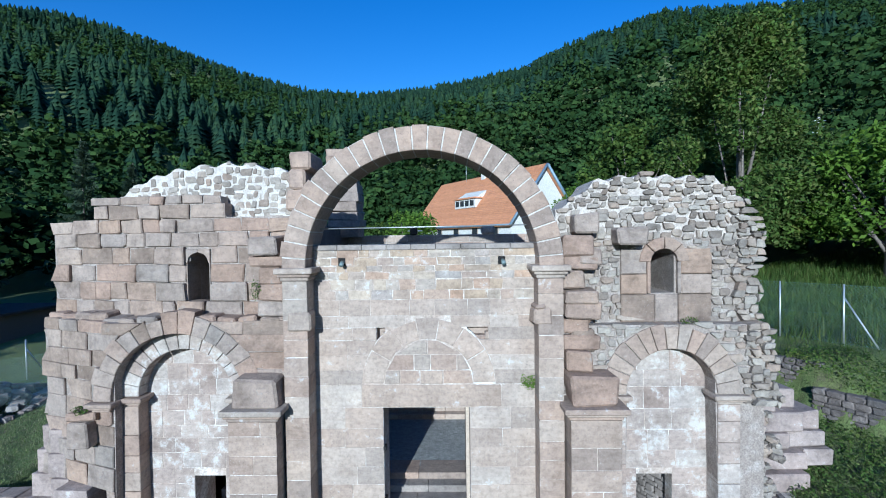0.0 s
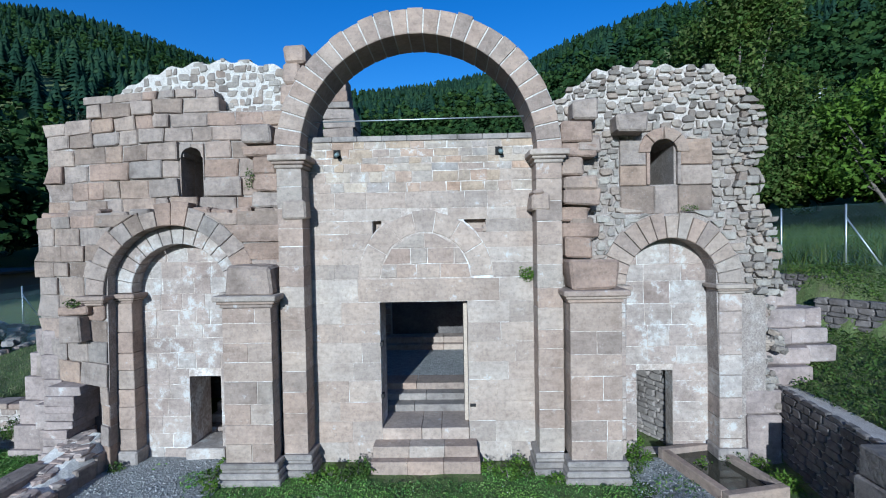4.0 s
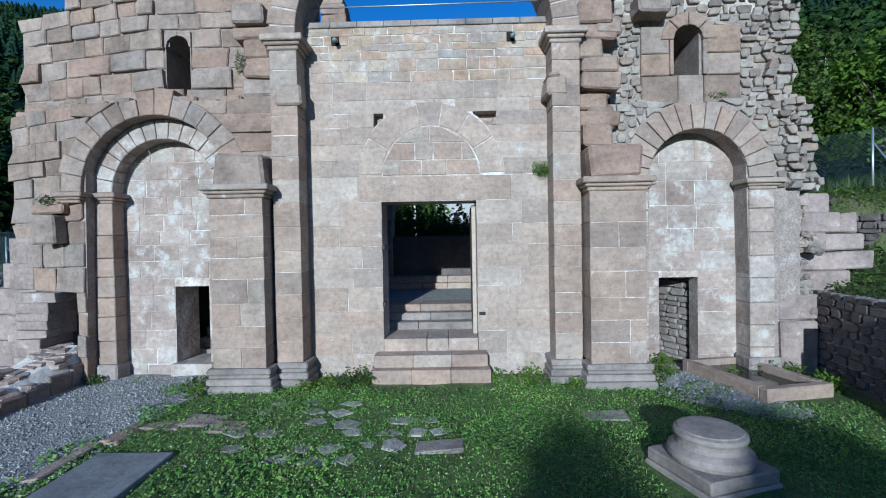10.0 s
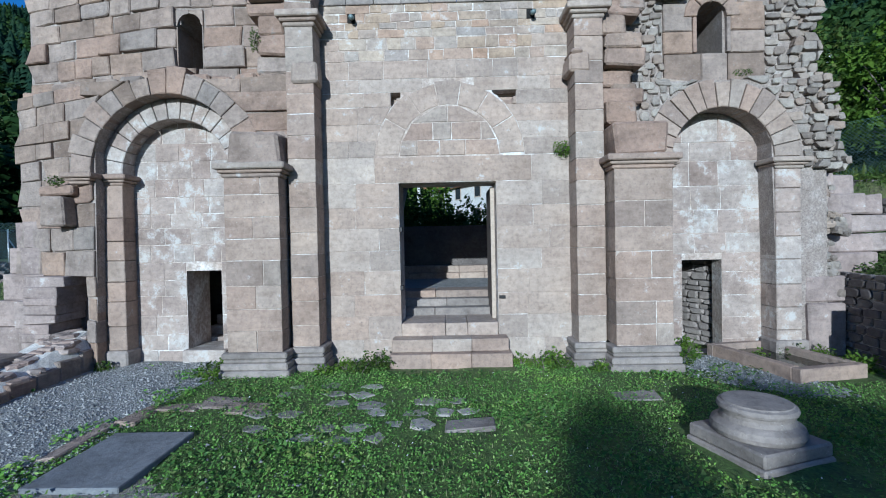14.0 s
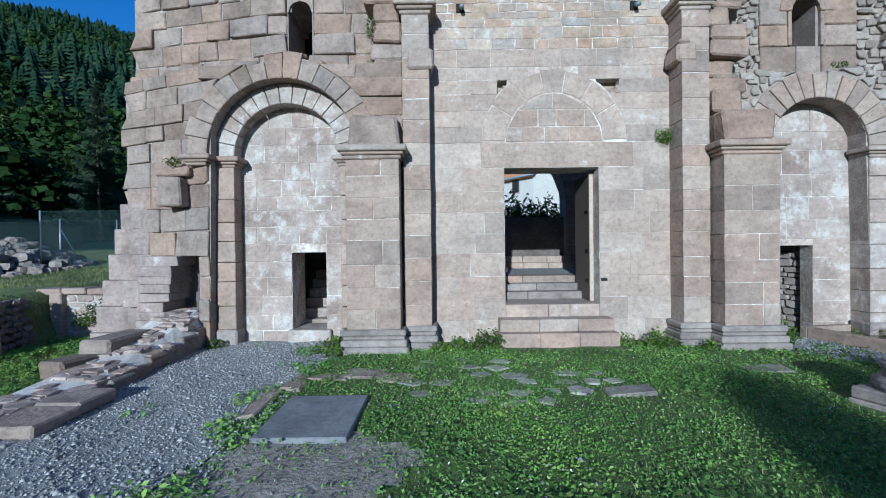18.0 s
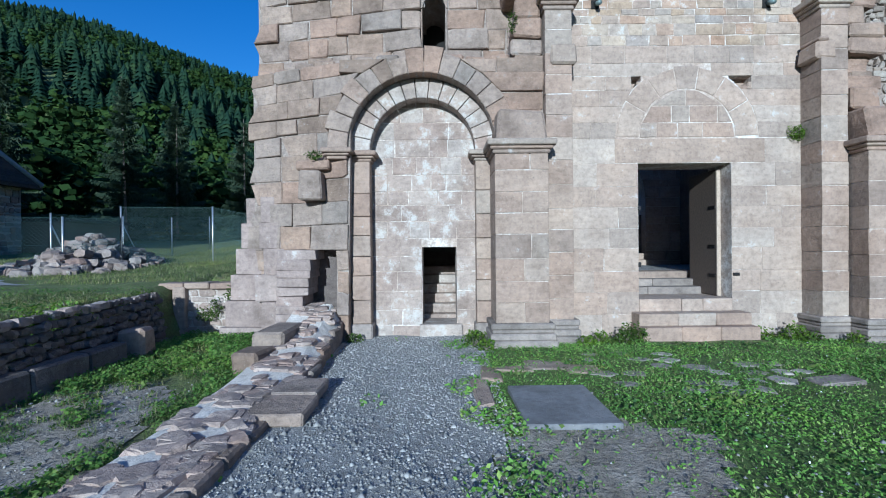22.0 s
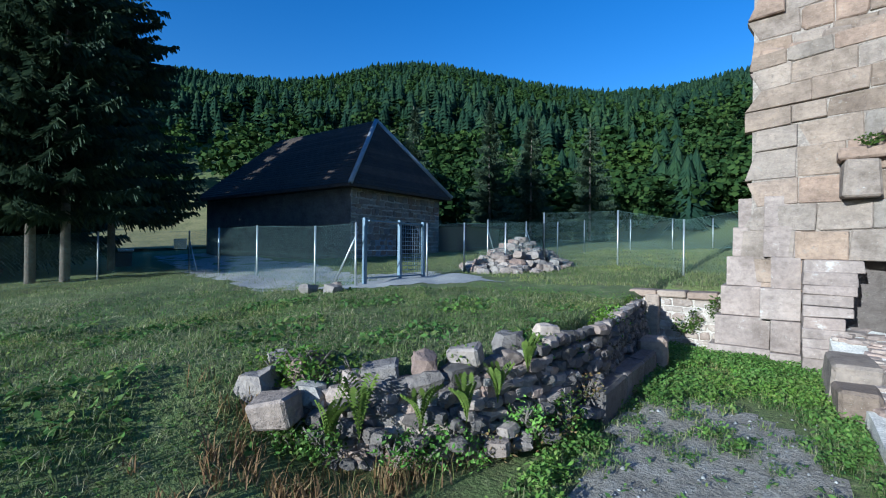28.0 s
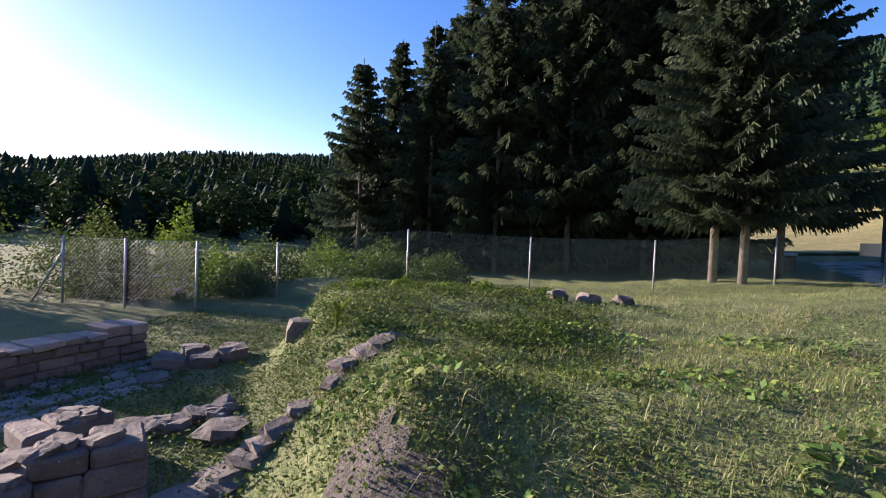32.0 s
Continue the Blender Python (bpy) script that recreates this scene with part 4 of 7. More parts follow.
def land(x, y):
    """Height of the ground."""
    x, y = np.asarray(x, float), np.asarray(y, float)
    # excavated floor in front of the church, level; lawns stand above it
    edge = np.interp(y, [-14, -7.5, -6, -5, -3, 0.5, 1.8, 3, 9, 10], [-25, -21.8, -17.2, -15.3, -12.9, -12.5, -12.2, -11.05, -10.95, -10.95])
    wide = np.interp(y, [-7, -3, 0.8, 2.4], [2.4, 2.6, 1.9, 0.35])
    lawn = 0.8 + 0.035 * np.clip(y - 3, -3, 6) + 0.055 * np.clip(y - 9, 0, 30) + 0.05 * np.sin(x * 0.9 + y * 0.4) * smooth(-12, -16, x)
    lawn = lawn + 0.17 * np.exp(-(((x + 17.9) / 2.6) ** 2 + ((y + 4.2) / 2.0) ** 2)) + 0.28 * np.exp(-(((x + 13.3) / 0.8) ** 2 + ((y + 3.0) / 0.7) ** 2))
    lawn = lawn - 0.5 * smooth(-20, -26, x) * smooth(8, -6, y)
    lawn = lawn + 0.03 * np.sin(x * 2.3 + 0.7 * y) * np.sin(y * 1.9 - x * 0.5) + 0.018 * np.sin(x * 5.7 + 1.3) * np.sin(y * 4.9 + x)
    h = lawn * smooth(edge + wide / 2, edge - wide / 2, x)
    ledge = np.interp(y, [-6, 7.5, 9.4, 10.57, 11.7, 14, 30], [13.5, 10.8, 9.8, 9.1, 8.85, 8.3, 6])
    upper = 3.0 + 0.55 * smooth(9.4, 11.5, y) + 0.05 * np.clip(x - ledge, 0, 30)
    right = 1.45 + 0.8 * np.clip((x - 6.7) / np.maximum(ledge - 6.7, 0.5), 0, 1)
    right = right + (upper - right) * smooth(ledge + 0.02, ledge + 0.2, x)
    h = np.maximum(h, right * smooth(6.55, 6.9, x) * smooth(-6, 0, y))
    h = np.maximum(h, (1.12 + 0.05 * np.clip(y - 11, 0, 60)) * smooth(9.9, 10.3, y) * smooth(-11.2, -10.8, np.where(y > 9.9, np.minimum(x, -10.8), x)))
    aisle = ((x > -8.4) & (x < -4.2) & (y < 11.6)) | ((x > 2.9) & (x < 6.3) & (y < 11.6))
    h = np.where(aisle & (y > 9.5), 0.0, h)
    h = np.where((x > -4.2) & (x < 3.0) & (y > 9.5) & (y < 14.5), np.minimum(h, 1.1), h)
    h = h + 0.012 * np.sin(x * 3.1 + 1) * np.sin(y * 2.7) + 0.01 * np.sin(x * 7.3) * np.sin(y * 6.1 + 2)
    dx, dy = x - HUB[0], y - HUB[1]
    r, az = np.hypot(dx, dy), np.degrees(np.arctan2(-dx, dy))
    el = np.interp(az, SKY_AZ, SKY_EL) - 2.0
    r0 = np.interp(az, [-180, -90, -60, -20, 0, 30, 60, 68, 90, 180], [60, 30, 24, 34, 40, 50, 48, 52, 60, 60])
    hill = np.tan(np.radians(el)) * 430 * (0.18 * smooth(0, 1, (r - r0) / 120) + 0.82 * smooth(0, 1.25, (r - r0) / (430 - r0)) / 0.896)
    return h + np.where(r > r0, hill, 0)


def axis(lo, hi, step, far, grow):
    """Grid places: even between lo and hi, then ever wider out to far."""
    mid = list(np.arange(lo, hi + 1e-6, step))
    a, b, s = [lo], [hi], step
    while b[-1] < far:
        s = min(s * grow, 60)
        a.append(a[-1] - s)
        b.append(b[-1] + s)
    return np.array(sorted(a[1:] + mid + b[1:]))


gx, gy = axis(-21, 8, 0.14, 1400, 1.12), axis(-9, 11.5, 0.14, 1400, 1.12)
X, Y = np.meshgrid(gx, gy)
Z = land(X, Y)
V = np.stack([X, Y, Z], -1).reshape(-1, 3)
n, k = len(gx), np.arange(len(gx) * (len(gy) - 1))
k = k[(k % n) != n - 1]
ground = tagged(new("ground", mesh_np("ground", V, np.stack([k, k + 1, k + 1 + n, k + n], 1), m_soil, True)), "turf, bare soil and wooded hillsides", "ground", kind="structure")


def slab_sheet(name, outline, z, material, label, category, kind="structure", lift=0.012):
    """A thin bed of loose material over the ground, inside an outline."""
    xs, ys = [p[0] for p in outline], [p[1] for p in outline]
    step = 0.16
    px, py = np.arange(min(xs), max(xs) + step, step), np.arange(min(ys), max(ys) + step, step)

    def inside(x, y):
        hit = False
        for (x0, y0), (x1, y1) in zip(outline, outline[1:] + outline[:1]):
            if (y0 > y) != (y1 > y) and x < (x1 - x0) * (y - y0) / (y1 - y0) + x0:
                hit = not hit
        return hit

    v, f, at = [], [], {}
    for a in range(len(px) - 1):
        for b in range(len(py) - 1):
            if inside(px[a] + step / 2 + 0.1 * math.sin(py[b] * 5), py[b] + step / 2 + 0.1 * math.sin(px[a] * 4)):
                q = []
                for i, j in ((a, b), (a + 1, b), (a + 1, b + 1), (a, b + 1)):
                    if (i, j) not in at:
                        at[i, j] = len(v)
                        v.append((px[i], py[j], float(land(px[i], py[j])) + lift))
                    q.append(at[i, j])
                f.append(tuple(q))
    return tagged(new(name, mesh_of(name, v, f, material, True)), label, category, kind=kind)


slab_sheet("gravel_path", [(-7.9, 8.7), (-4.7, 8.7), (-4.6, 7.3), (-4.9, 5.6), (-4.9, 3.6), (-5.2, 1.0), (-5.0, -3), (-7.9, -3), (-7.7, 3)], 0, m_gravel, "grey crushed gravel along the low wall", "gravel")
slab_sheet("bare_soil", [(-10.3, 5.2), (-9.0, 5.6), (-8.4, 4.2), (-8.5, 0.5), (-9.6, -1.0), (-10.6, 0.3), (-10.1, 2.6)], 0, m_baresoil, "bare grey soil between the low walls", "soil")
slab_sheet("bare_soil", [(-4.75, 3.9), (-3.6, 3.95), (-3.0, 3.5), (-3.1, 2.7), (-3.7, 2.2), (-4.9, 2.0), (-5.0, 3.0)], 0, m_baresoil, "bare trodden soil beside the slab", "soil", lift=0.01)
slab_sheet("court_turf", [(-4.85, 7.9), (-1.7, 8.0), (-1.7, 7.6), (0.5, 7.6), (0.5, 8.0), (6.2, 8.1), (6.0, 2), (5.6, -3.2), (-5.0, -3.2), (-5.1, 1.0), (-4.85, 3.6), (-4.9, 5.6)], 0, m_turf, "close green turf of the court", "turf", lift=0.004)
slab_sheet("bare_mound", [(-13.3, -3.0), (-12.9, -2.62), (-12.3, -2.7), (-12.05, -3.0), (-12.3, -3.4), (-12.9, -3.5)], 0, m_mould, "dark bare earth on the lawn edge", "soil", lift=0.02)
slab_sheet("gravel_patch", [(3.3, 8.3), (4.9, 8.4), (5.0, 6.3), (4.4, 5.9), (3.6, 6.8)], 0, m_gravel, "grey gravel beside the stone basin", "gravel")
slab_sheet("drive", [(-14.6, 9.8), (-16.2, 7.0), (-18.5, 5.2), (-24, 6.5), (-40, 12), (-40, 16), (-27, 12.5), (-20, 9.6), (-17.2, 10.4)], 0, m_path, "pale gravel drive through the gate", "path")


def scatter(count, seed, inside):
    """Random places in the plan that inside(x, y) admits: arrays x, y."""
    r = np.random.default_rng(seed)
    out = []
    while sum(len(o[0]) for o in out) < count:
        x, y = r.uniform(-700, 700, count * 3), r.uniform(-700, 700, count * 3)
        k = inside(x, y, r)
        out.append((x[k], y[k]))
    return np.concatenate([o[0] for o in out])[:count], np.concatenate([o[1] for o in out])[:count]


def fir_form(r, tiers=8, spikes=9):
    """A spruce seen from afar, one metre high: ragged drooping whorls."""
    v, f = [], []
    for k in range(tiers):
        z = 0.10 + 0.86 * (k / tiers) ** 0.92
        rad, n = 0.20 * (1 - k / tiers) ** 0.7 + 0.014, len(v)
        v.append((0, 0, min(1.0, z + 0.2)))
        for s in range(2 * spikes):
            t = math.tau * (s + r.uniform(-0.3, 0.3)) / (2 * spikes)
            q = rad * (r.uniform(0.85, 1.2) if s % 2 else r.uniform(0.42, 0.6))
            v.append((q * math.cos(t), q * math.sin(t), z - (0.05 if s % 2 else -0.01) + r.uniform(-0.015, 0.015)))
        f += [(n, n + 1 + s, n + 1 + (s + 1) % (2 * spikes)) for s in range(2 * spikes)]
    return np.array(v), np.array(f)


def leaf_form(r, clumps=16, leaves=7, size=0.13):
    """A broadleaf crown, one metre high: lumps of tilted leaf patches on a short stem."""
    v, f = [], []
    for _ in range(clumps):
        a, h = r.uniform(0, math.tau), r.uniform(0.3, 0.92)
        rad = 0.36 * math.sin(math.pi * min(1, max(0.1, (h - 0.12) / 0.86))) ** 0.6 * r.uniform(0.5, 1)
        c = np.array((rad * math.cos(a), rad * math.sin(a), h))
        for _ in range(leaves):
            d = np.array([r.gauss(0, 1) for _ in range(3)])
            d /= np.linalg.norm(d)
            o = c + d * 0.09
            u = np.cross(d, (r.random(), r.random(), r.random()))
            u /= np.linalg.norm(u)
            w, n, s = np.cross(d, u), len(v), size * r.uniform(0.6, 1.1)
            v += [o + s * u * 0.8, o + s * w * 0.7, o - s * u * 0.7, o - s * w * 0.9]
            f += [(n, n + 1, n + 2), (n, n + 2, n + 3)]
    return np.array(v), np.array(f)


def plant(name, forms, xs, ys, heights, widths, seed, material, label, sink=0.3):
    """Many far trees joined into one wood."""
    r = np.random.default_rng(seed)
    vs, fs, base = [], [], 0
    zs = land(xs, ys)
    pick, turn = r.integers(0, len(forms), len(xs)), r.uniform(0, 6.28, len(xs))
    for x, y, z, h, w, p, t in zip(xs, ys, zs, heights, widths, pick, turn):
        v, f = forms[p]
        c, s = math.cos(t), math.sin(t)
        vs.append(np.stack([x + w * (v[:, 0] * c - v[:, 1] * s), y + w * (v[:, 0] * s + v[:, 1] * c), z - sink + h * v[:, 2]], 1))
        fs.append(f + base)
        base += len(v)
    return tagged(new(name, mesh_np(name, np.concatenate(vs), np.concatenate(fs), material)), label, "forest", kind="stuff")


def wood_zone(conifer):
    def inside(x, y, r):
        dx, dy = x - HUB[0], y - HUB[1]
        d, az = np.hypot(dx, dy), np.degrees(np.arctan2(-dx, dy))
        start = np.interp(az, [-75, -40, -20, -8, 0, 12, 26, 34, 44, 55, 60, 61, 68, 71, 76, 90, 102, 112, 150], [30, 30, 40, 52, 58, 55, 48, 44, 44, 58, 66, 88, 92, 92, 90, 75, 62, 60, 60])
        ok = (az > -78) & (az < 152) & (d > start) & (d < 520)
        # thin out with distance: what stands behind is hidden
        ok &= r.random(len(x)) < np.clip(90 / np.maximum(d - start + 30, 1), 0.25, 1)
        patch = np.sin(x * 0.021 + 1.3) + np.sin(y * 0.027 - 0.7) + np.sin((x + y) * 0.043)
        near = (d - start) < 26
        share = np.where(near, 0.4, 0.62) + 0.22 * patch + np.where((az > 100), -0.1, 0) + np.where((az < 0) & (d < 260), -0.35, 0) - np.where((az < 12) & (d < 130), 1.2, 0) - np.where((az > 15) & (az < 85) & (d < 115), 0.9, 0)
        return ok & ((r.random(len(x)) < share) == conifer)
    return inside


rf = random.Random(11)
hh = np.random.default_rng(5)
near_firs = [fir_form(rf, 16, 11) for _ in range(5)]
far_firs = [fir_form(rf, 8, 6) for _ in range(7)]
near_crowns = [leaf_form(rf, 34, 12, 0.054) for _ in range(5)]
far_crowns = [leaf_form(rf, 13, 8, 0.08) for _ in range(7)]
for conifer, count, seed, lo, hi, near_forms, far_forms, m, nm, lab in ((True, 9000, 3, 6.0, 11.0, near_firs, far_firs, m_farfir, "conifer_forest", "dark spruce and fir forest on the hillsides"), (False, 6000, 4, 5, 9.5, near_crowns, far_crowns, m_farleaf, "broadleaf_forest", "green broadleaf trees mixed into the hillside forest")):
    px, py = scatter(count, seed, wood_zone(conifer))
    d = np.hypot(px - HUB[0], py - HUB[1])
    for part_name, k, forms in (("edge", d < 92, near_forms), ("slope", d >= 92, far_forms)):
        h = hh.uniform(lo, hi, int(k.sum()))
        h *= np.where(np.degrees(np.arctan2(HUB[0] - px[k], py[k] - HUB[1])) > 100, 0.75, 1.0)
        plant(nm, forms, px[k], py[k], h, h * hh.uniform(1.0, 1.55, len(h)), seed + 20, m, lab)

# mown hay meadow on the slope behind the barn
av, rv = np.meshgrid(np.radians(np.linspace(58, 80, 24)), np.linspace(50, 93, 30))
mx, my = HUB[0] - rv * np.sin(av), HUB[1] + rv * np.cos(av)
V = np.stack([mx, my, land(mx, my) + 0.25], -1).reshape(-1, 3)
k = np.arange(24 * 29)
k = k[(k % 24) != 23]
tagged(new("hay_meadow", mesh_np("hay_meadow", V, np.stack([k, k + 1, k + 25, k + 24], 1), m_hay, True)), "pale mown hay meadow on the slope", "meadow", kind="structure")
# ---- barn ----
def barn():
    b = thing("barn", "long old stone barn with a steep dark hipped tile roof", "barn")
    M = Matrix.Translation((-25.3, 14.46, 0)) @ Matrix.Rotation(radians(-0.7), 4, "Z")
    z0, ez, L, W, rz = float(land(-25, 14)) - 0.8, 4.84, 13.5, 7.0, 8.86

    def put(name, v, f, m, parent=b, label=""):
        o = part(name, mesh_of(name, [tuple(M @ Vector(p)) for p in v], f, m), parent, label)
        return o
    # gable end faces +x; long side faces -y
    cells = []
    put("wall_end", [(0, 0, z0), (0, W, z0), (0, W, ez), (0, 0, ez), (-0.6, 0, z0), (-0.6, W, z0), (-0.6, W, ez), (-0.6, 0, ez)], [(0, 1, 2, 3), (5, 4, 7, 6), (3, 2, 6, 7)], m_oldmortar)
    r = random.Random(90)
    for k, c in enumerate(lay(bond(z0, ez - 0.05, 0.16, 0.36, r), lambda z: (0, W), [("arch", 4.2, 2.35, 1.0, 0)], 0.2, 0.5, r)[:299]):
        s = r.uniform(-0.05, 0.05)
        c = (c[0] + s, c[1], c[2] + s, c[3], c[4] + r.uniform(-0.04, 0.04), c[5] + r.uniform(-0.05, 0.03))
        v, f = poly_block(rough_poly(*c, 0.016, r), -0.04 - r.uniform(0, 0.03), 0.1, 0.02)
        put("stone", [(-p[1], p[0], p[2]) for p in v], f, m_heap if k % 4 else m_pier)
    # flat near-black face painted for the shade within the arch
    v = [(0.0, 4.2 + math.cos(t) * 0.98, 2.35 + math.sin(t) * 0.98) for t in np.linspace(0, math.pi, 13)] + [(0.0, 3.22, z0), (0.0, 5.18, z0)]
    put("archway", [(p[0] + 0.012, p[1], p[2]) for p in v], [tuple(range(13)) + (13, 14)], m_hole_shade)
    put("wall_side", [(-L, 0, z0), (0, 0, z0), (0, 0, ez), (-L, 0, ez)], [(0, 1, 2, 3)], m_dark)
    put("wall_back", [(-L, W, z0), (0, W, z0), (0, W, ez), (-L, W, ez)], [(3, 2, 1, 0)], m_dark)
    o, t = 0.55, 0.12
    hip = -1.83
    e = [(o, -o, ez - 0.1), (o, W + o, ez - 0.1), (-L - o, W + o, ez - 0.1), (-L - o, -o, ez - 0.1), (hip, W / 2, rz), (-L + 2.6, W / 2, rz)]
    e += [(x, y, z + t) for x, y, z in e[:4]] + [(hip, W / 2, rz + t), (-L + 2.6, W / 2, rz + t)]
    roof = put("roof", e, [(6, 7, 10), (7, 8, 11, 10), (8, 9, 11), (9, 6, 10, 11), (0, 6, 9, 3), (1, 7, 6, 0), (2, 8, 7, 1), (3, 9, 8, 2), (0, 3, 2, 1)], m_rooftile)
    # tile courses as low steps
    for side, (pa, pb, top_a, top_b) in enumerate((((o, -o), (o, W + o), (hip, W / 2), (hip, W / 2)), ((-L - o, -o), (o, -o), (-L + 2.6, W / 2), (hip, W / 2)))):
        for k in range(26):
            s0, s1 = k / 26, (k + 1) / 26 + 0.01
            q = []
            for s, lift in ((s0, 0.05), (s1, 0.015)):
                for p, tp in ((pa, top_a), (pb, top_b)):
                    q.append((p[0] + (tp[0] - p[0]) * s, p[1] + (tp[1] - p[1]) * s, ez - 0.1 + t + (rz - ez + 0.1) * s + lift))
            put("tile_course", [*q, (q[0][0], q[0][1], q[0][2] - 0.04), (q[1][0], q[1][1], q[1][2] - 0.04)], [(0, 1, 3, 2), (4, 5, 1, 0)], m_rooftile, roof)
    for y, s in ((-o, 1), (W + o, -1)):
        a, c = M @ Vector((o, y, ez + 0.06)), M @ Vector((hip, W / 2, rz + 0.15))
        rod("hip_flashing", a, c, 0.13, m_hip, roof, 6, label="pale lead hip")
    put("shed_door", [(0.05, 1.6, z0 + 0.5), (0.05, 2.9, z0 + 0.5), (0.05, 2.9, 2.4), (0.05, 1.6, 2.4)], [(0, 1, 2, 3)], m_hip, label="pale blue sheet metal door")
    return b


barn()
sh = thing("lean_to_shed", "low grey timber lean-to beside the barn", "shed")
box("shed_body", -27, -23.6, 22.0, 26, 0.8, 3.2, m_wood, sh, 0.02)
box("shed_roof", -27.2, -23.2, 21.9, 26.2, 3.2, 3.35, m_rooftile, sh, 0.02)


# ---- fence, gate ----
def fence_line(pts, name, label, step=2.6, h=1.5, mesh=True, braces=()):
    fn = thing(name, label, "fence")
    posts = []
    for (x0, y0), (x1, y1) in zip(pts, pts[1:]):
        n = max(1, round(math.hypot(x1 - x0, y1 - y0) / step))
        posts += [(x0 + (x1 - x0) * k / n, y0 + (y1 - y0) * k / n) for k in range(n)]
    posts.append(pts[-1])
    for x, y in posts:
        z = float(land(x, y))
        rod("post", (x, y, z - 0.2), (x, y, z + h + 0.03), 0.028, m_post if name == "fence_lower" else m_zinc, fn, 6)
    for k in braces:
        (x, y), (u, w) = posts[k], posts[min(k + 1, len(posts) - 1)] if k + 1 < len(posts) else posts[k - 1]
        d = math.hypot(u - x, w - y)
        z = float(land(x, y))
        rod("brace", (x, y, z + h * 0.8), (x + (u - x) / d * 0.8, y + (w - y) / d * 0.8, z), 0.022, m_zinc, fn, 6)
    # woven wire: two sets of slanting wires
    v, f = [], []
    for (x0, y0), (x1, y1) in zip(posts, posts[1:]):
        d = math.hypot(x1 - x0, y1 - y0)
        z0, z1 = float(land(x0, y0)), float(land(x1, y1))
        nx, ny = -(y1 - y0) / d, (x1 - x0) / d
        gap = 0.1
        runs = []
        m = int((d + h) / gap)
        for k in range(m):
            s = k * gap
            for flip in (0, 1):
                a0, b0 = max(0.0, s - h), max(0.0, h - s) if s < h else 0.0
                p0, p1 = (min(s, d), max(0.0, s - d)), (max(0.0, s - h), min(h, s))
                if flip:
                    p0, p1 = (d - p0[0], p0[1]), (d - p1[0], p1[1])
                runs.append((p0, p1))
        runs += [((0, h), (d, h)), ((0, 0.05), (d, 0.05)), ((0, h * 0.5), (d, h * 0.5))]
        for (s0, q0), (s1, q1) in runs:
            A = Vector((x0 + (x1 - x0) * s0 / d, y0 + (y1 - y0) * s0 / d, z0 + (z1 - z0) * s0 / d + q0))
            B = Vector((x0 + (x1 - x0) * s1 / d, y0 + (y1 - y0) * s1 / d, z0 + (z1 - z0) * s1 / d + q1))
            t, i = 0.0028, len(v)
            up = Vector((nx * 0.3, ny * 0.3, 0.9)) * t
            sd = Vector((nx, ny, 0)) * t + Vector((0, 0, -t * 0.5))
            v += [tuple(A + up), tuple(A + sd), tuple(A - up), tuple(B + up), tuple(B + sd), tuple(B - up)]
            f += [(i, i + 1, i + 4, i + 3), (i + 1, i + 2, i + 5, i + 4), (i + 2, i, i + 3, i + 5)]
    tagged(part("wire_mesh", mesh_of("wire_mesh", v, f, m_mesh), fn, "green coated chain-link wire"), kind="stuff")
    return fn


fence_line([(-17.05, 6.85), (-18.6, 6.9), (-21.5, 7.1), (-24.0, 7.3), (-26.6, 7.6)], "fence_by_gate", "chain-link fence on galvanised posts beside the gate", 2.4, braces=(0, 4))
fence_line([(-17.0, 9.6), (-16.7, 11.1), (-15.1, 13.5)], "fence_lawn", "chain-link fence on galvanised posts beside the stone heap", 1.7, h=1.5)
fence_line([(-15.1, 13.5), (-13.2, 15.3), (-11.0, 14.0), (-8.6, 12.6)], "fence_upper", "chain-link fence on galvanised posts across the upper lawn", 2.3, h=1.85)
fence_line([(-17.3, 13.6), (-17.4, 17), (-16.6, 22), (-13.4, 27), (-8, 31), (2, 33)], "fence_far", "far chain-link fence below the wood", 2.6, h=1.6, braces=(0, 1))
fence_line([(-26.6, 7.6), (-26.2, 4.6), (-25.2, 1.0), (-24.0, -2.6), (-23.0, -6.0), (-21.2, -9.0), (-18.8, -9.4), (-18.6, -11.05), (-18.55, -12.7), (-18.4, -14.5)], "fence_lower", "weathered chain-link fence along the spruces", 3.0, braces=(8,))
fence_line([(8.9, 16.4), (10.4, 13.7), (11.25, 12.3), (12.6, 10.2), (14.2, 7.6)], "fence_right", "chain-link fence on green steel posts above the bank", 1.6, h=1.75, braces=(3,))


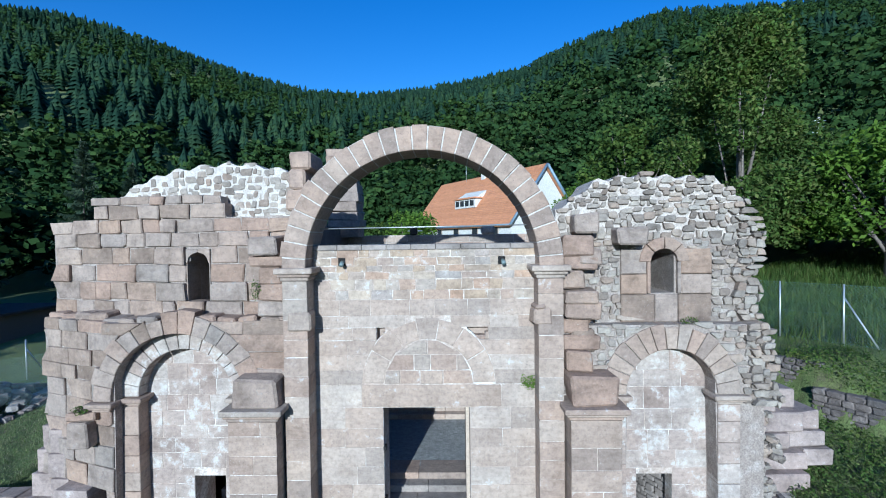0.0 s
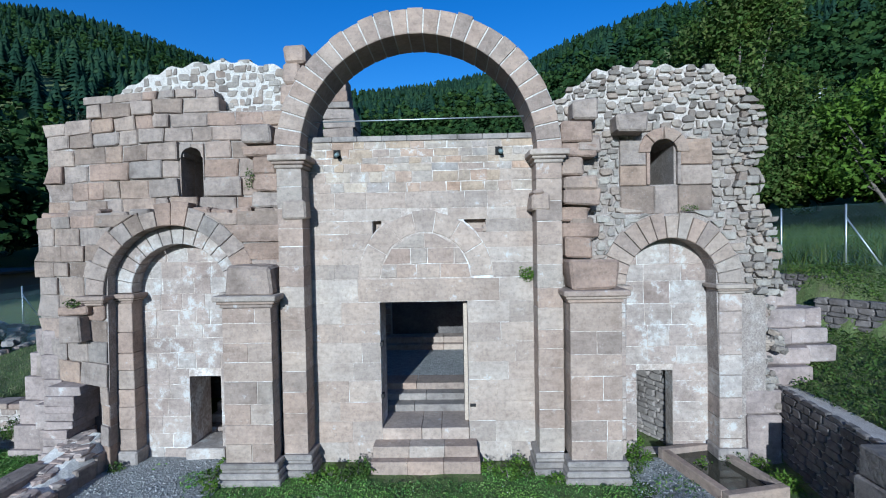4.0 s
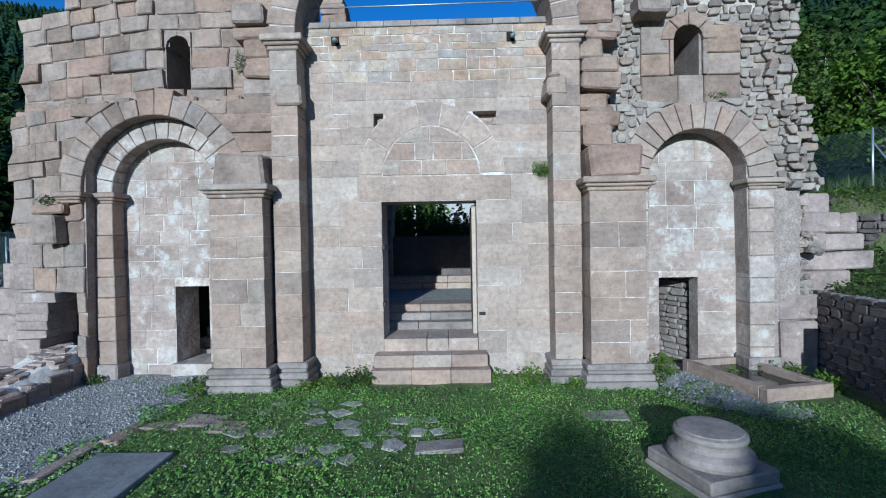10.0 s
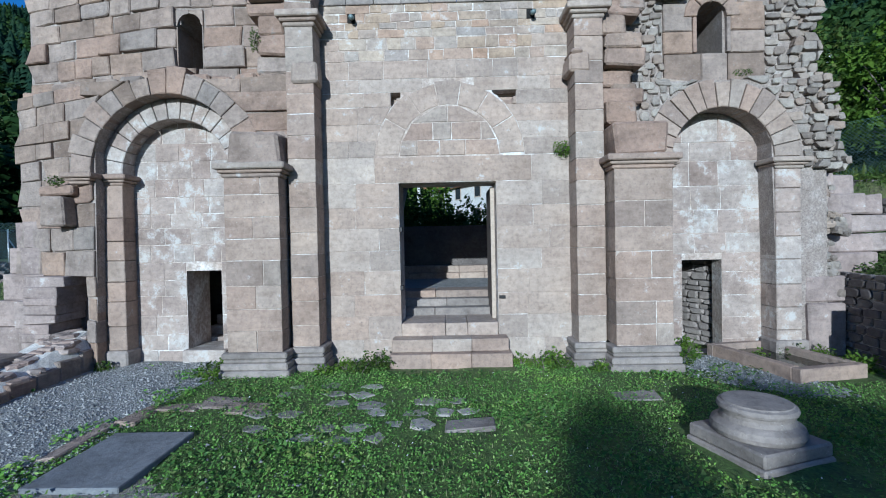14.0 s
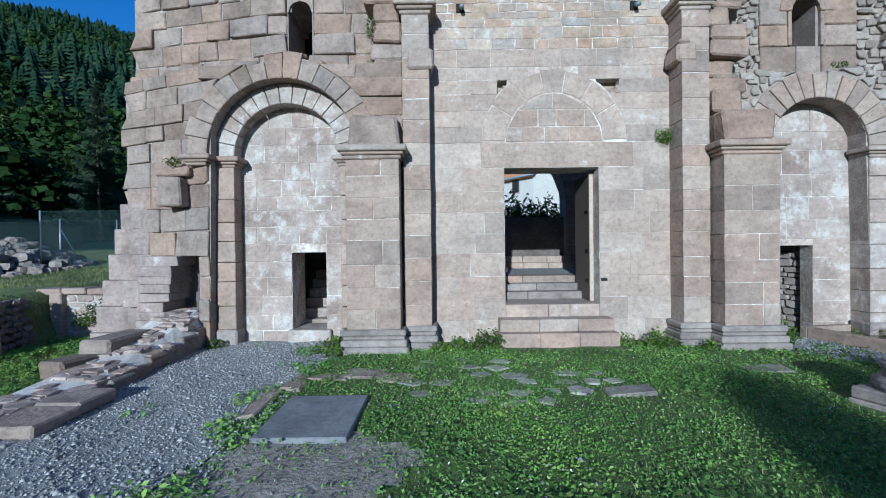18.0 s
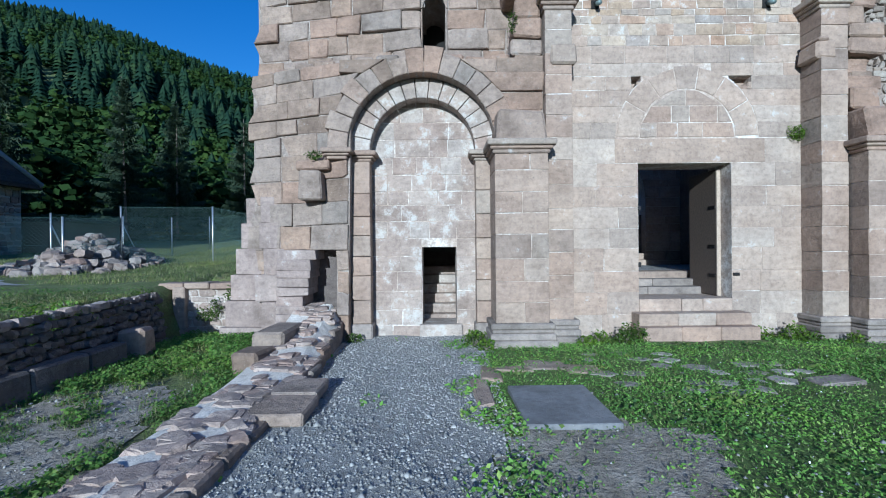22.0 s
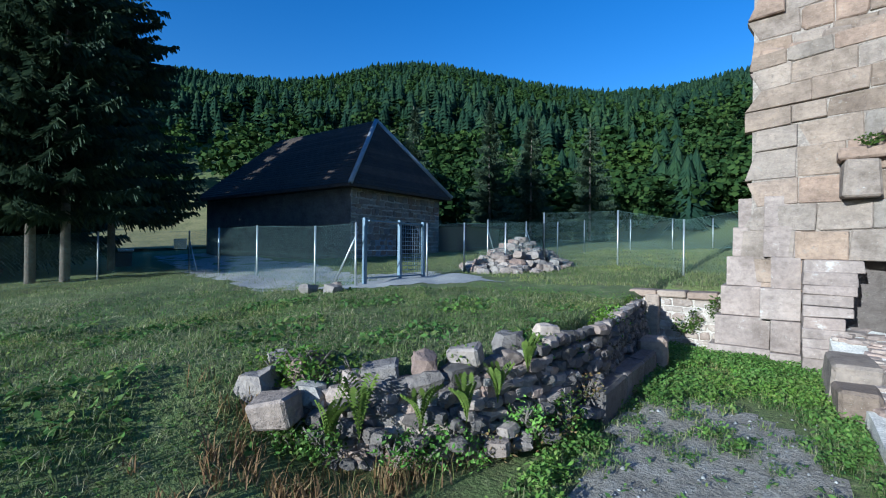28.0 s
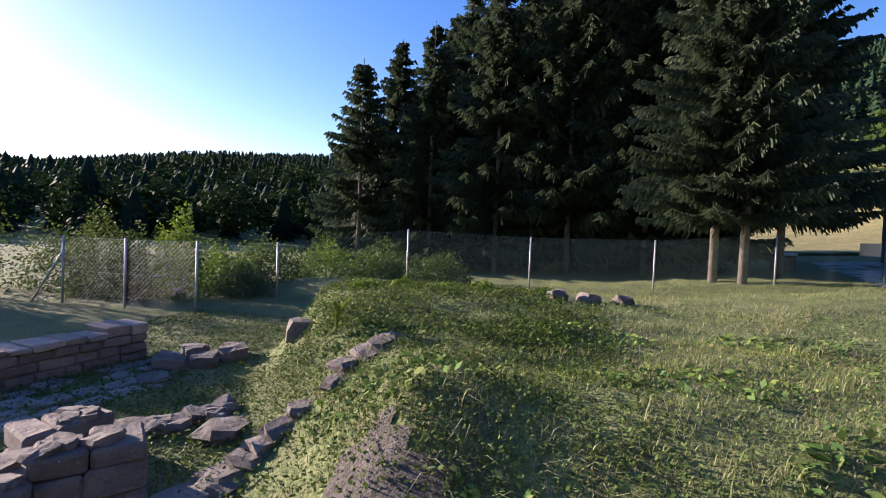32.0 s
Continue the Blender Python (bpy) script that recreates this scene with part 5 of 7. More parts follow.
def gate():
    g = thing("gate", "blue grey steel gate with a mesh leaf and a solid leaf", "gate")
    z = float(land(-17, 8)) + 0.03
    for x, y in ((-17.05, 7.15), (-16.95, 9.35), (-17.0, 8.4)):
        box("gate_post", x - 0.045, x + 0.045, y - 0.045, y + 0.045, z - 0.1, z + 1.55, m_gatepaint, g, 0.006)
    for k in range(13):
        rod("gate_bar", (-16.98, 8.45, z + 0.12 + 0.11 * k), (-16.96, 9.3, z + 0.12 + 0.11 * k), 0.008, m_gatepaint, g, 5)
    for k in range(9):
        rod("gate_upright", (-16.97, 8.5 + 0.1 * k, z + 0.1), (-16.97, 8.5 + 0.1 * k, z + 1.48), 0.006, m_gatepaint, g, 5)
    box("gate_rail", -17.02, -16.94, 7.2, 9.3, z + 1.46, z + 1.5, m_gatepaint, g, 0.004)
    box("gate_rail", -17.02, -16.94, 7.2, 9.3, z + 0.05, z + 0.09, m_gatepaint, g, 0.004)
    rod("gate_mesh_wire", (-17.0, 7.2, z + 0.75), (-17.0, 8.36, z + 0.75), 0.006, m_zinc, g, 5)


gate()
sg = thing("notice_board", "blank white notice board on the fence", "sign")
box("board", -27.6, -26.65, 7.5, 7.53, 1.75, 2.15, m_sign, sg, 0.004)
bn = thing("waste_bin", "grey wheeled bin beside the drive", "bin")
box("bin_body", -33.0, -32.3, 7.2, 7.9, 0.6, 1.6, m_wood, bn, 0.05)
box("bin_lid", -33.05, -32.25, 7.15, 7.95, 1.6, 1.72, m_sign, bn, 0.04)


# ---- retaining wall, low walls ----
rw = thing("retaining_wall", "pale coursed rubble wall holding the upper lawn, with a dressed upright", "wall", kind="structure")
rr = random.Random(71)
wall_core("mortar_body", [-11.3, -9.2], lambda x: [(-0.3, 1.0)], 9.1, 9.5, m_oldmortar, rw)
blocks(rw, lay(bond(-0.2, 0.94, 0.1, 0.17, rr), lambda z: (-11.3, -9.2), [], 0.2, 0.45, rr), 9.08, 0.1, m_blank, rr, rough=True, gap=0.012, bevel=0.015, lean=0.04)
for k in range(4):
    box("coping_stone", -11.3 + 0.53 * k, -10.78 + 0.53 * k, 9.0, 9.5, 0.95, 1.08, m_pier, rw, 0.02, rng=rr, j=0.012)
box("upright_stone", -10.98, -10.72, 8.95, 9.2, 0.12, 1.0, m_vous, rw, 0.02)
box("upright_foot", -11.02, -10.68, 8.9, 9.2, -0.25, 0.12, m_vous, rw, 0.025)

lw = thing("low_wall", "ruined low wall with red stones bedded in fresh white mortar", "wall")
rl = random.Random(72)
v, f = [], []
N = 40
path_pts = [(-7.75, 8.3), (-7.72, 6.8), (-7.6, 5.4), (-7.62, 3.6), (-7.7, 1.6), (-7.9, -0.6), (-8.05, -3.2)]


def along(s):
    ys = [p[1] for p in path_pts][::-1]
    y = 8.3 - 11.5 * s
    return float(np.interp(y, ys, [p[0] for p in path_pts][::-1])), y


def lw_height(s):
    return float(np.interp(s, [0, 0.04, 0.1, 0.2, 0.3, 0.5, 1], [0.72, 0.6, 0.42, 0.26, 0.18, 0.13, 0.1]))


for k in range(N + 1):
    x, y = along(k / N)
    h = lw_height(k / N)
    w0, w1 = -0.46, 0.44
    v += [(x + w0, y, -0.15), (x + w0 + 0.02, y, h - 0.05), (x + w0 * 0.3, y, h), (x + w1 * 0.5, y, h - 0.03), (x + w1 - 0.02, y, h * 0.6 - 0.02), (x + w1, y, -0.15)]
for k in range(N):
    for c in range(5):
        a = 6 * k + c
        f.append((a, a + 6, a + 7, a + 1))
part("mortar_bed", mesh_of("mortar_bed", v, f, m_fresh), lw)
for k in range(295):
    s = rl.random() ** 0.9
    x, y = along(s)
    u = rl.uniform(-0.42, 0.38)
    h = lw_height(s)
    z = float(np.interp(u, [-0.46, -0.14, 0.22, 0.42], [h - 0.05, h, h - 0.03, h * 0.6]))
    boulder("bedded_stone", (x + u, y, z - 0.018), (rl.uniform(0.16, 0.3), rl.uniform(0.18, 0.34), rl.uniform(0.07, 0.11)), m_bedded, rl, lw, rz=rl.gauss(0, 0.35), tilt=0.08)
for k in range(24):
    s0, s1 = k / 24, (k + 1) / 24
    (x0, y0), (x1, y1) = along(s0), along(s1)
    h = lw_height((s0 + s1) / 2) * 0.62
    box("face_stone", min(x0, x1) + 0.33, max(x0, x1) + 0.47, y1 + 0.006, y0 - 0.006, -0.15, max(0.1, h), m_ashlar, lw, 0.025, rng=rl, j=0.015)
for a, b, y0, y1, z in ((-7.42, -6.8, 3.86, 4.5, 0.15), (-7.4, -6.84, 4.5, 5.12, 0.16)):
    box("flat_slab", a, b, y0 + 0.005, y1 - 0.005, 0.02, z, m_ashlar, lw, 0.02, rng=rl, j=0.01)
box("edge_block", -8.3, -7.8, 6.3, 7.4, 0.0, 0.52, m_ashlar, lw, 0.04, rng=rl, j=0.03)
box("edge_block", -8.3, -7.9, 5.6, 6.2, 0.0, 0.36, m_ashlar, lw, 0.04, rng=rl, j=0.03)

dw = thing("dry_stone_wall", "tumbled dry stone wall overgrown with ferns and weeds", "wall")
rd = random.Random(73)
dpts = [(-10.92, 8.3), (-10.75, 6.2), (-10.6, 4.6), (-10.85, 3.2), (-11.3, 2.3), (-12.0, 1.75), (-12.7, 1.5)]
seg = [0.0]
for a, b in zip(dpts, dpts[1:]):
    seg.append(seg[-1] + math.hypot(b[0] - a[0], b[1] - a[1]))


def dry(s):
    d = s * seg[-1]
    return float(np.interp(d, seg, [p[0] for p in dpts])), float(np.interp(d, seg, [p[1] for p in dpts]))


for k in range(430):
    lvl, s = (k % 8 + rd.uniform(-0.15, 0.15)) / 7.5, min(0.985, (k // 8 + 0.5 * (k % 2) + rd.uniform(-0.2, 0.2)) / 53)
    lvl, s = max(0.0, lvl), max(0.0, s)
    x, y = dry(s)
    x2, y2 = dry(min(1, s + 0.02))
    x1, y1 = dry(max(0, s - 0.02))
    d = math.hypot(x2 - x1, y2 - y1)
    nx, ny = (y1 - y2) / d, (x2 - x1) / d
    if nx < 0 and s < 0.6 or ny > 0 and s >= 0.6:
        nx, ny = -nx, -ny
    top = 0.95 - 0.4 * smooth(0.55, 1, s)
    z = 0.02 + lvl * float(top)
    o = 0.12 * (1 - lvl) + rd.uniform(-0.035, 0.035)
    sz = rd.uniform(0.75, 1.15) * (1.4 if s > 0.75 and lvl > 0.8 else 1)
    # dark stone below the top stands for shade on that stretch's face
    boulder("wall_stone", (x + nx * o, y + ny * o, z), (0.2 * sz, 0.17 * sz, 0.11 * sz), m_dark if s < 0.6 and lvl < 0.9 else rd.choice([m_bedded, m_dark, m_heap]), rd, dw, rz=math.atan2(y2 - y1, x2 - x1) + rd.uniform(-0.18, 0.18))
for y0, y1 in ((4.0, 4.9), (4.9, 5.8), (5.8, 6.6)):
    box("foot_slab", -10.55, -10.3, y0, y1 - 0.02, -0.1, 0.36, m_dark, dw, 0.03, rng=rd, j=0.02)
box("moulded_block", -10.62, -10.22, 6.75, 7.2, -0.1, 0.5, m_vous, dw, 0.06, rng=rd, j=0.03)
for x, y, z, sx in ((-12.6, 1.4, 0.72, 0.36), (-12.4, 1.75, 0.84, 0.34), (-12.15, 1.6, 0.68, 0.28), (-11.9, 1.9, 0.76, 0.26), (-12.75, 1.7, 0.86, 0.26), (-11.45, 2.3, 0.9, 0.3), (-11.05, 3.2, 1.0, 0.32), (-10.95, 3.9, 1.02, 0.28)):
    boulder("cap_stone", (x, y, z - 0.09), (sx, sx * 0.75, sx * 0.75), rd.choice([m_heap, m_bedded, m_dark]), rd, dw)

for k in range(60):
    s = rd.uniform(0.5, 0.99)
    x, y = dry(s)
    q = rd.random()
    sz = rd.uniform(0.08, 0.16)
    boulder("fallen_stone", (x + 0.08 + 0.2 * q, y - 0.05 - 0.22 * q, 0.62 - 0.52 * q + rd.uniform(-0.04, 0.04)), (sz * 1.4, sz, sz * 0.8), rd.choice([m_heap, m_dark, m_dark]), rd, dw)

for x, y, z, a, b, c, rz in ((-12.2, 1.3, 0.51, 0.34, 0.28, 0.26, 25), (-12.42, 1.86, 0.68, 0.24, 0.24, 0.36, -20), (-12.22, 1.98, 0.63, 0.18, 0.18, 0.22, 10), (-11.75, 2.05, 0.74, 0.34, 0.22, 0.18, 40), (-11.2, 2.6, 0.86, 0.3, 0.2, 0.2, 15)):
    o = box("dressed_block", -a / 2, a / 2, -b / 2, b / 2, -c / 2, c / 2, m_heap, dw, 0.025, rng=rd, j=0.025)
    o.matrix_world = pose(x, y, z, 8, -10, rz)

hp = thing("stone_heap", "heap of tumbled red building stones on the lawn", "rubble heap")
rh = random.Random(74)
for k in range(290):
    a, q = rh.uniform(0, math.tau), rh.random() ** 0.6
    x, y = -16.0 + 1.5 * q * math.cos(a), 13.6 + 2.6 * q * math.sin(a)
    z = float(land(x, y)) + (1 - q) * 1.0 * rh.uniform(0.5, 1.05)
    s = rh.uniform(0.18, 0.42)
    boulder("tumbled_stone", (x, y, z), (s * 1.3, s, s * 0.7), m_heap, rh, hp)

# ---- right-hand wall, basin ----
wrn = thing("wall_right_return", "dark coursed rubble wall running out from the church", "wall", kind="structure")
r2 = random.Random(75)
A, B = Vector((6.64, 8.5, 0)), Vector((6.2, 5.0, 0))
T = Matrix.Translation(A) @ Matrix.Rotation(math.atan2(B.y - A.y, B.x - A.x), 4, "Z")
Ln = (B - A).length
me_cells = lay(bond(-0.1, 1.55, 0.12, 0.18, r2), lambda z: (0, Ln), [], 0.2, 0.42, r2)
core = box("mortar_body", 0, Ln, 0.03, 0.5, -0.3, 1.5, m_oldmortar, wrn, 0.01)
core.matrix_world = T @ core.matrix_world
# dark stones, made darker still for the shade on this wall
for k, c in enumerate(me_cells[:300]):
    v, f = poly_block(rough_poly(*c, 0.01, r2), -r2.uniform(0, 0.025), 0.1, 0.015)
    part("wall_stone", mesh_of("wall_stone", [tuple(T @ Vector(p)) for p in v], f, m_dark), wrn)
gp = thing("gate_pier_stump", "dark stump of a dressed stone pier", "pier")
box("pier_foot", 5.72, 6.7, 4.72, 5.68, -0.1, 0.14, m_dark, gp, 0.03)
for z0, z1, o in ((0.14, 0.62, 0.0), (0.62, 1.14, 0.015), (1.14, 1.58, 0.05)):
    box("pier_block", 5.8 + o, 6.62, 4.8, 5.6 - o, z0 + 0.004, z1 - 0.004, m_dark, gp, 0.025, rng=r2, j=0.012)
fb = thing("buttress_right", "stepped broken stonework at the right end of the front", "masonry", kind="structure")
for xa, xb, y0, z0, z1 in ((5.9, 6.6, 8.15, -0.1, 1.0), (5.9, 6.95, 8.2, 1.0, 1.5), (5.9, 7.4, 8.4, 1.5, 1.9), (5.9, 7.5, 8.6, 1.9, 2.26), (7.5, 8.15, 8.75, 1.9, 2.26), (5.9, 7.2, 8.7, 2.26, 2.62), (7.2, 8.05, 8.85, 2.26, 2.62), (5.9, 7.55, 8.8, 2.62, 3.04), (7.55, 8.0, 8.95, 2.62, 3.02), (6.3, 7.0, 8.9, 3.04, 3.48), (7.0, 7.6, 9.15, 3.03, 3.46)):
    box("buttress_stone", xa, xb - 0.008, y0, 9.8, z0 + 0.004, z1 - 0.004, m_foot, fb, 0.03, rng=r2, j=0.025)
for k in range(60):
    z = r2.uniform(0.8, 3.6)
    boulder("core_stone", (6.35 + r2.uniform(-0.25, 0.35) + max(0, 2.4 - z) * 0.2, 8.35 + max(0, 2.6 - z) * -0.05 + r2.uniform(0, 0.3), z), (r2.uniform(0.14, 0.26), 0.2, r2.uniform(0.1, 0.16)), m_rubble, r2, fb)

tr = thing("stone_basin", "rectangular sandstone water basin", "basin")
Tt = Matrix.Translation((4.62, 6.62, 0)) @ Matrix.Rotation(radians(12), 4, "Z")
for nm, x0, x1, y0, y1, z1 in (("rim_front", 0, 1.25, 0, 0.16, 0.22), ("rim_back", 0, 1.25, 1.75, 1.9, 0.22), ("rim_side", 0, 0.16, 0.16, 1.75, 0.22), ("rim_side", 1.1, 1.25, 0.16, 1.75, 0.22)):
    o = box(nm, x0 + 0.002, x1 - 0.002, y0 + 0.002, y1 - 0.002, -0.2, z1, m_vous, tr, 0.012)
    o.matrix_world = Tt @ o.matrix_world
o = part("water", mesh_of("water", [(0.1, 0.1, 0.1), (1.15, 0.1, 0.1), (1.15, 1.8, 0.1), (0.1, 1.8, 0.1)], [(0, 1, 2, 3)], m_water), tr)
o.matrix_world = Tt

cb = thing("column_base", "grey stone attic column base on a square plinth", "column base")
cx, cy = 2.58, 4.5
prof = [(q * 0.78, z * 0.9) for q, z in ((0.50, 0.2), (0.54, 0.22), (0.56, 0.27), (0.54, 0.33), (0.49, 0.36), (0.45, 0.38), (0.43, 0.43), (0.44, 0.47), (0.46, 0.48), (0.475, 0.51), (0.46, 0.55), (0.42, 0.565), (0.41, 0.58), (0.30, 0.59), (0.05, 0.592))]
lathe("torus", prof, (cx, cy, 0), m_grey, cb, 48)
o = box("plinth", -0.45, 0.45, -0.45, 0.45, 0.05, 0.19, m_grey, cb, 0.02)
o.matrix_world = pose(cx, cy, 0, 0, 0, 18) @ o.matrix_world
o = box("plinth_foot", -0.47, 0.47, -0.47, 0.47, -0.08, 0.05, m_grey, cb, 0.02)
o.matrix_world = pose(cx, cy, 0, 0, 0, 18) @ o.matrix_world

# ---- flat stones in the grass ----
gs = thing("grave_slab", "smooth dark grey slab lying in the grass", "slab")
o = box("slab", -4.62, -3.68, 3.76, 5.03, -0.05, 0.06, m_slab, gs, 0.01)
rp = random.Random(76)
for i in range(8):
    for j in range(6):
        x, y = -3.15 + 0.4 * i + rp.uniform(-0.07, 0.07) + 0.14 * (j % 2), 4.85 + 0.4 * j + rp.uniform(-0.07, 0.07)
        if (x + 1.9) ** 2 / 2.9 + (y - 6.0) ** 2 / 1.5 > 1 or rp.random() < 0.3:
            continue
        w, d, turn, corners = rp.uniform(0.15, 0.25), rp.uniform(0.13, 0.2), rp.uniform(0, 1.6), rp.choice((4, 5, 5))
        poly = [(x + w * math.cos(a) * rp.uniform(0.8, 1.1), y + d * math.sin(a) * rp.uniform(0.8, 1.1)) for a in [turn + math.tau * (s + rp.uniform(-0.18, 0.18)) / corners for s in range(corners)]]
        top = rp.uniform(0.008, 0.022)
        n = len(poly)
        v = [(x + (a - x) * 0.92, y + (b - y) * 0.92, top) for a, b in poly] + [(a, b, top - 0.01) for a, b in poly] + [(a, b, -0.06) for a, b in poly]
        f = [tuple(range(n))] + [q for s in range(n) for q in ((s, n + s, n + (s + 1) % n, (s + 1) % n), (n + s, 2 * n + s, 2 * n + (s + 1) % n, n + (s + 1) % n))]
        tagged(new("paving_stone", mesh_of("paving_stone", v, f, m_pave)), "worn pale paving stone sunk in the grass", "paving stone", "old paving")
for x, y, sx, sy in ((-4.4, 6.0, 0.3, 0.16), (-3.9, 6.15, 0.3, 0.2), (-4.75, 5.75, 0.14, 0.4), (-0.4, 5.2, 0.3, 0.16), (2.0, 6.2, 0.3, 0.2), (-4.95, 4.9, 0.1, 0.5), (-3.4, 5.9, 0.25, 0.2)):
    o = box("flat_stone", x - sx, x + sx, y - sy, y + sy, -0.06, 0.035, m_grey if x > -1 else m_ashlar, None, 0.02, rng=rp, j=0.03)
    tagged(o, "flat broken stone lying in the grass", "stone", "flat stones")


bw = thing("bank_wall", "low dark dry stone wall along the grass bank", "wall")


def stone_run(parent, A, B, z0, z1, material, r):
    """Rough courses of dry stones between two places of the plan."""
    A, B = Vector((*A, 0)), Vector((*B, 0))
    M = Matrix.Translation(A) @ Matrix.Rotation(math.atan2(B.y - A.y, B.x - A.x), 4, "Z")
    L = (B - A).length
    core = box("wall_core", 0, L, 0.04, 0.34, z0 - 0.4, z1 - 0.03, m_dark, parent, 0.01)
    core.matrix_world = M @ core.matrix_world
    for c in lay(bond(z0, z1, 0.1, 0.17, r), lambda z: (0, L), [], 0.18, 0.42, r):
        v, f = poly_block(rough_poly(*c, 0.008, r), -r.uniform(0, 0.05), 0.2, 0.02)
        part("wall_stone", mesh_of("wall_stone", [tuple(M @ Vector(p)) for p in v], f, material), parent)


ai = thing("wall_aisle_side", "coursed rubble wall inside the low opening", "wall", kind="structure")
stone_run(ai, (3.7, 11.3), (4.74, 9.02), -0.05, 2.4, m_grey, r2)
stone_run(bw, (8.6, 12.3), (9.43, 10.83), 2.2, 3.55, m_dark, r2)
stone_run(bw, (9.06, 10.6), (9.85, 9.35), 2.0, 3.04, m_dark, r2)
stone_run(bw, (9.85, 9.35), (11.0, 7.3), 2.0, 3.0, m_dark, r2)
# ---- vegetation near the camera ----
m_weed = leafy("lawn weed leaves", [(0.09, 0.17, 0.044), (0.125, 0.21, 0.054), (0.07, 0.135, 0.045), (0.18, 0.22, 0.068)], patch=0.6, through=0.25)
m_hollow = leafy("bright weed leaves", [(0.135, 0.24, 0.05), (0.17, 0.27, 0.06), (0.10, 0.185, 0.05), (0.21, 0.27, 0.08)], patch=0.7, through=0.3)
m_dead = leafy("withered weeds", [(0.22, 0.12, 0.06), (0.17, 0.10, 0.055), (0.28, 0.18, 0.09)], through=0.15)
m_straw = leafy("dry cut straw", [(0.42, 0.36, 0.2), (0.5, 0.44, 0.27), (0.36, 0.32, 0.17)], through=0.2)
def frame_of(d, r):
    """Two directions across d."""
    a = np.cross(d, r.normal(size=d.shape))
    a /= np.linalg.norm(a, axis=1, keepdims=True) + 1e-9
    return a, np.cross(d, a)


def leaf_cloud(centres, size, r, up=0.35):
    """A four cornered bent leaf at each centre: vertices and triangles."""
    n = len(centres)
    d = r.normal(size=(n, 3))
    d[:, 2] = np.abs(d[:, 2]) + up
    d /= np.linalg.norm(d, axis=1, keepdims=True)
    a, b = frame_of(d, r)
    s = (size * r.uniform(0.6, 1.3, n))[:, None]
    v = np.stack([centres + a * s, centres + b * s * 0.55, centres - a * s, centres - b * s * 0.55], 1).reshape(-1, 3)
    k = 4 * np.arange(n)[:, None]
    return v, np.concatenate([k + [[0, 1, 3]], k + [[1, 2, 3]]])


def blades(x, y, z, height, lean, r, wide=1.0):
    """A tapering bent grass blade at each place."""
    n = len(x)
    t, h = r.uniform(0, math.tau, n), height * r.uniform(0.45, 1.25, n)
    w = 0.0022 + 0.0022 * r.random(n) + 0.012 * h * r.random(n)
    w = w * wide
    dx, dy = np.cos(t), np.sin(t)
    l = lean * r.uniform(0.2, 1.4, n)
    p = np.stack([x, y, z], 1)
    side = np.stack([-dy * w, dx * w, 0 * w], 1)
    m = p + np.stack([dx * l * h * 0.4, dy * l * h * 0.4, h * 0.62], 1)
    q = p + np.stack([dx * l * h, dy * l * h, h * (1 - 0.25 * l)], 1)
    v = np.stack([p - side, p + side, m + side * 0.7, m - side * 0.7, q], 1).reshape(-1, 3)
    k = 5 * np.arange(n)[:, None]
    return v, np.concatenate([k + [[0, 1, 2]], k + [[0, 2, 3]], k + [[3, 2, 4]]])


def bed(name, x0, x1, y0, y1, count, seed, accept, label, category, material, height=None, size=None, lean=0.6, patchy=0.0, zup=0.03, wide=1.0):
    """A spread of blades or leaves over the ground in a stretch of the plan."""
    r = np.random.default_rng(seed)
    x, y = r.uniform(x0, x1, count), r.uniform(y0, y1, count)
    k = accept(x, y)
    if patchy:
        f = np.sin(x * 1.9 + seed) + np.sin(y * 2.3 + x * 0.8) + np.sin(x * 5.1 - y * 4.3) * 0.7
        k &= r.uniform(-2.4, 2.4, count) + patchy < f + 1.2
    x, y = x[k], y[k]
    z = land(x, y)
    if height:
        v, f = blades(x, y, z - 0.01, height, lean, r, wide)
    else:
        v, f = leaf_cloud(np.stack([x, y, z + r.uniform(0.0, 2 * zup, len(x))], 1), size, r, 0.9)
    return tagged(new(name, mesh_np(name, v, f, material)), label, category, kind="stuff")


def not_built(x, y):
    """Open ground of the court: off the gravel, the slab and the steps."""
    ok = ~((x > -4.66) & (x < -3.64) & (y > 3.72) & (y < 5.07)) & ~((x > -1.75) & (x < 0.5) & (y > 7.5))
    ok &= ~((np.abs(x - 2.58) < 0.62) & (np.abs(y - 4.5) < 0.62)) & ~((x > 4.45) & (x < 5.95) & (y > 6.55))
    worn = ((x + 4.0) / 0.95) ** 2 + ((y - 3.05) / 0.85) ** 2 + 0.5 * np.sin(x * 9 + y * 5) * np.sin(y * 11) < 0.62
    worn |= ((x + 1.9) / 1.3) ** 2 + ((y - 6.3) / 0.6) ** 2 + 0.7 * np.sin(x * 7 + y * 4) * np.sin(y * 9) < 0.4
    ok &= ~worn | (np.sin(x * 31.0 + y * 7) * np.sin(y * 29.0 - x * 5) > 0.25)
    return ok & (x > np.interp(y, [-3, 1, 3.6, 5.6, 7.3, 8], [-5.0, -5.1, -4.85, -4.9, -4.6, -4.4]))


bed("clover_turf", -5.1, 6.2, 1.2, 8.0, 125000, 31, lambda x, y: not_built(x, y) & ~((x > 3.3) & (y > 6.6)), "low green clover with small pale flowers", "clover", m_clover, size=0.018, patchy=0.3, zup=0.026)
bed("clover_turf", -5.1, 6.0, -3.5, 1.2, 50000, 32, not_built, "low green clover with small pale flowers", "clover", m_clover, size=0.019, zup=0.03, patchy=0.1)
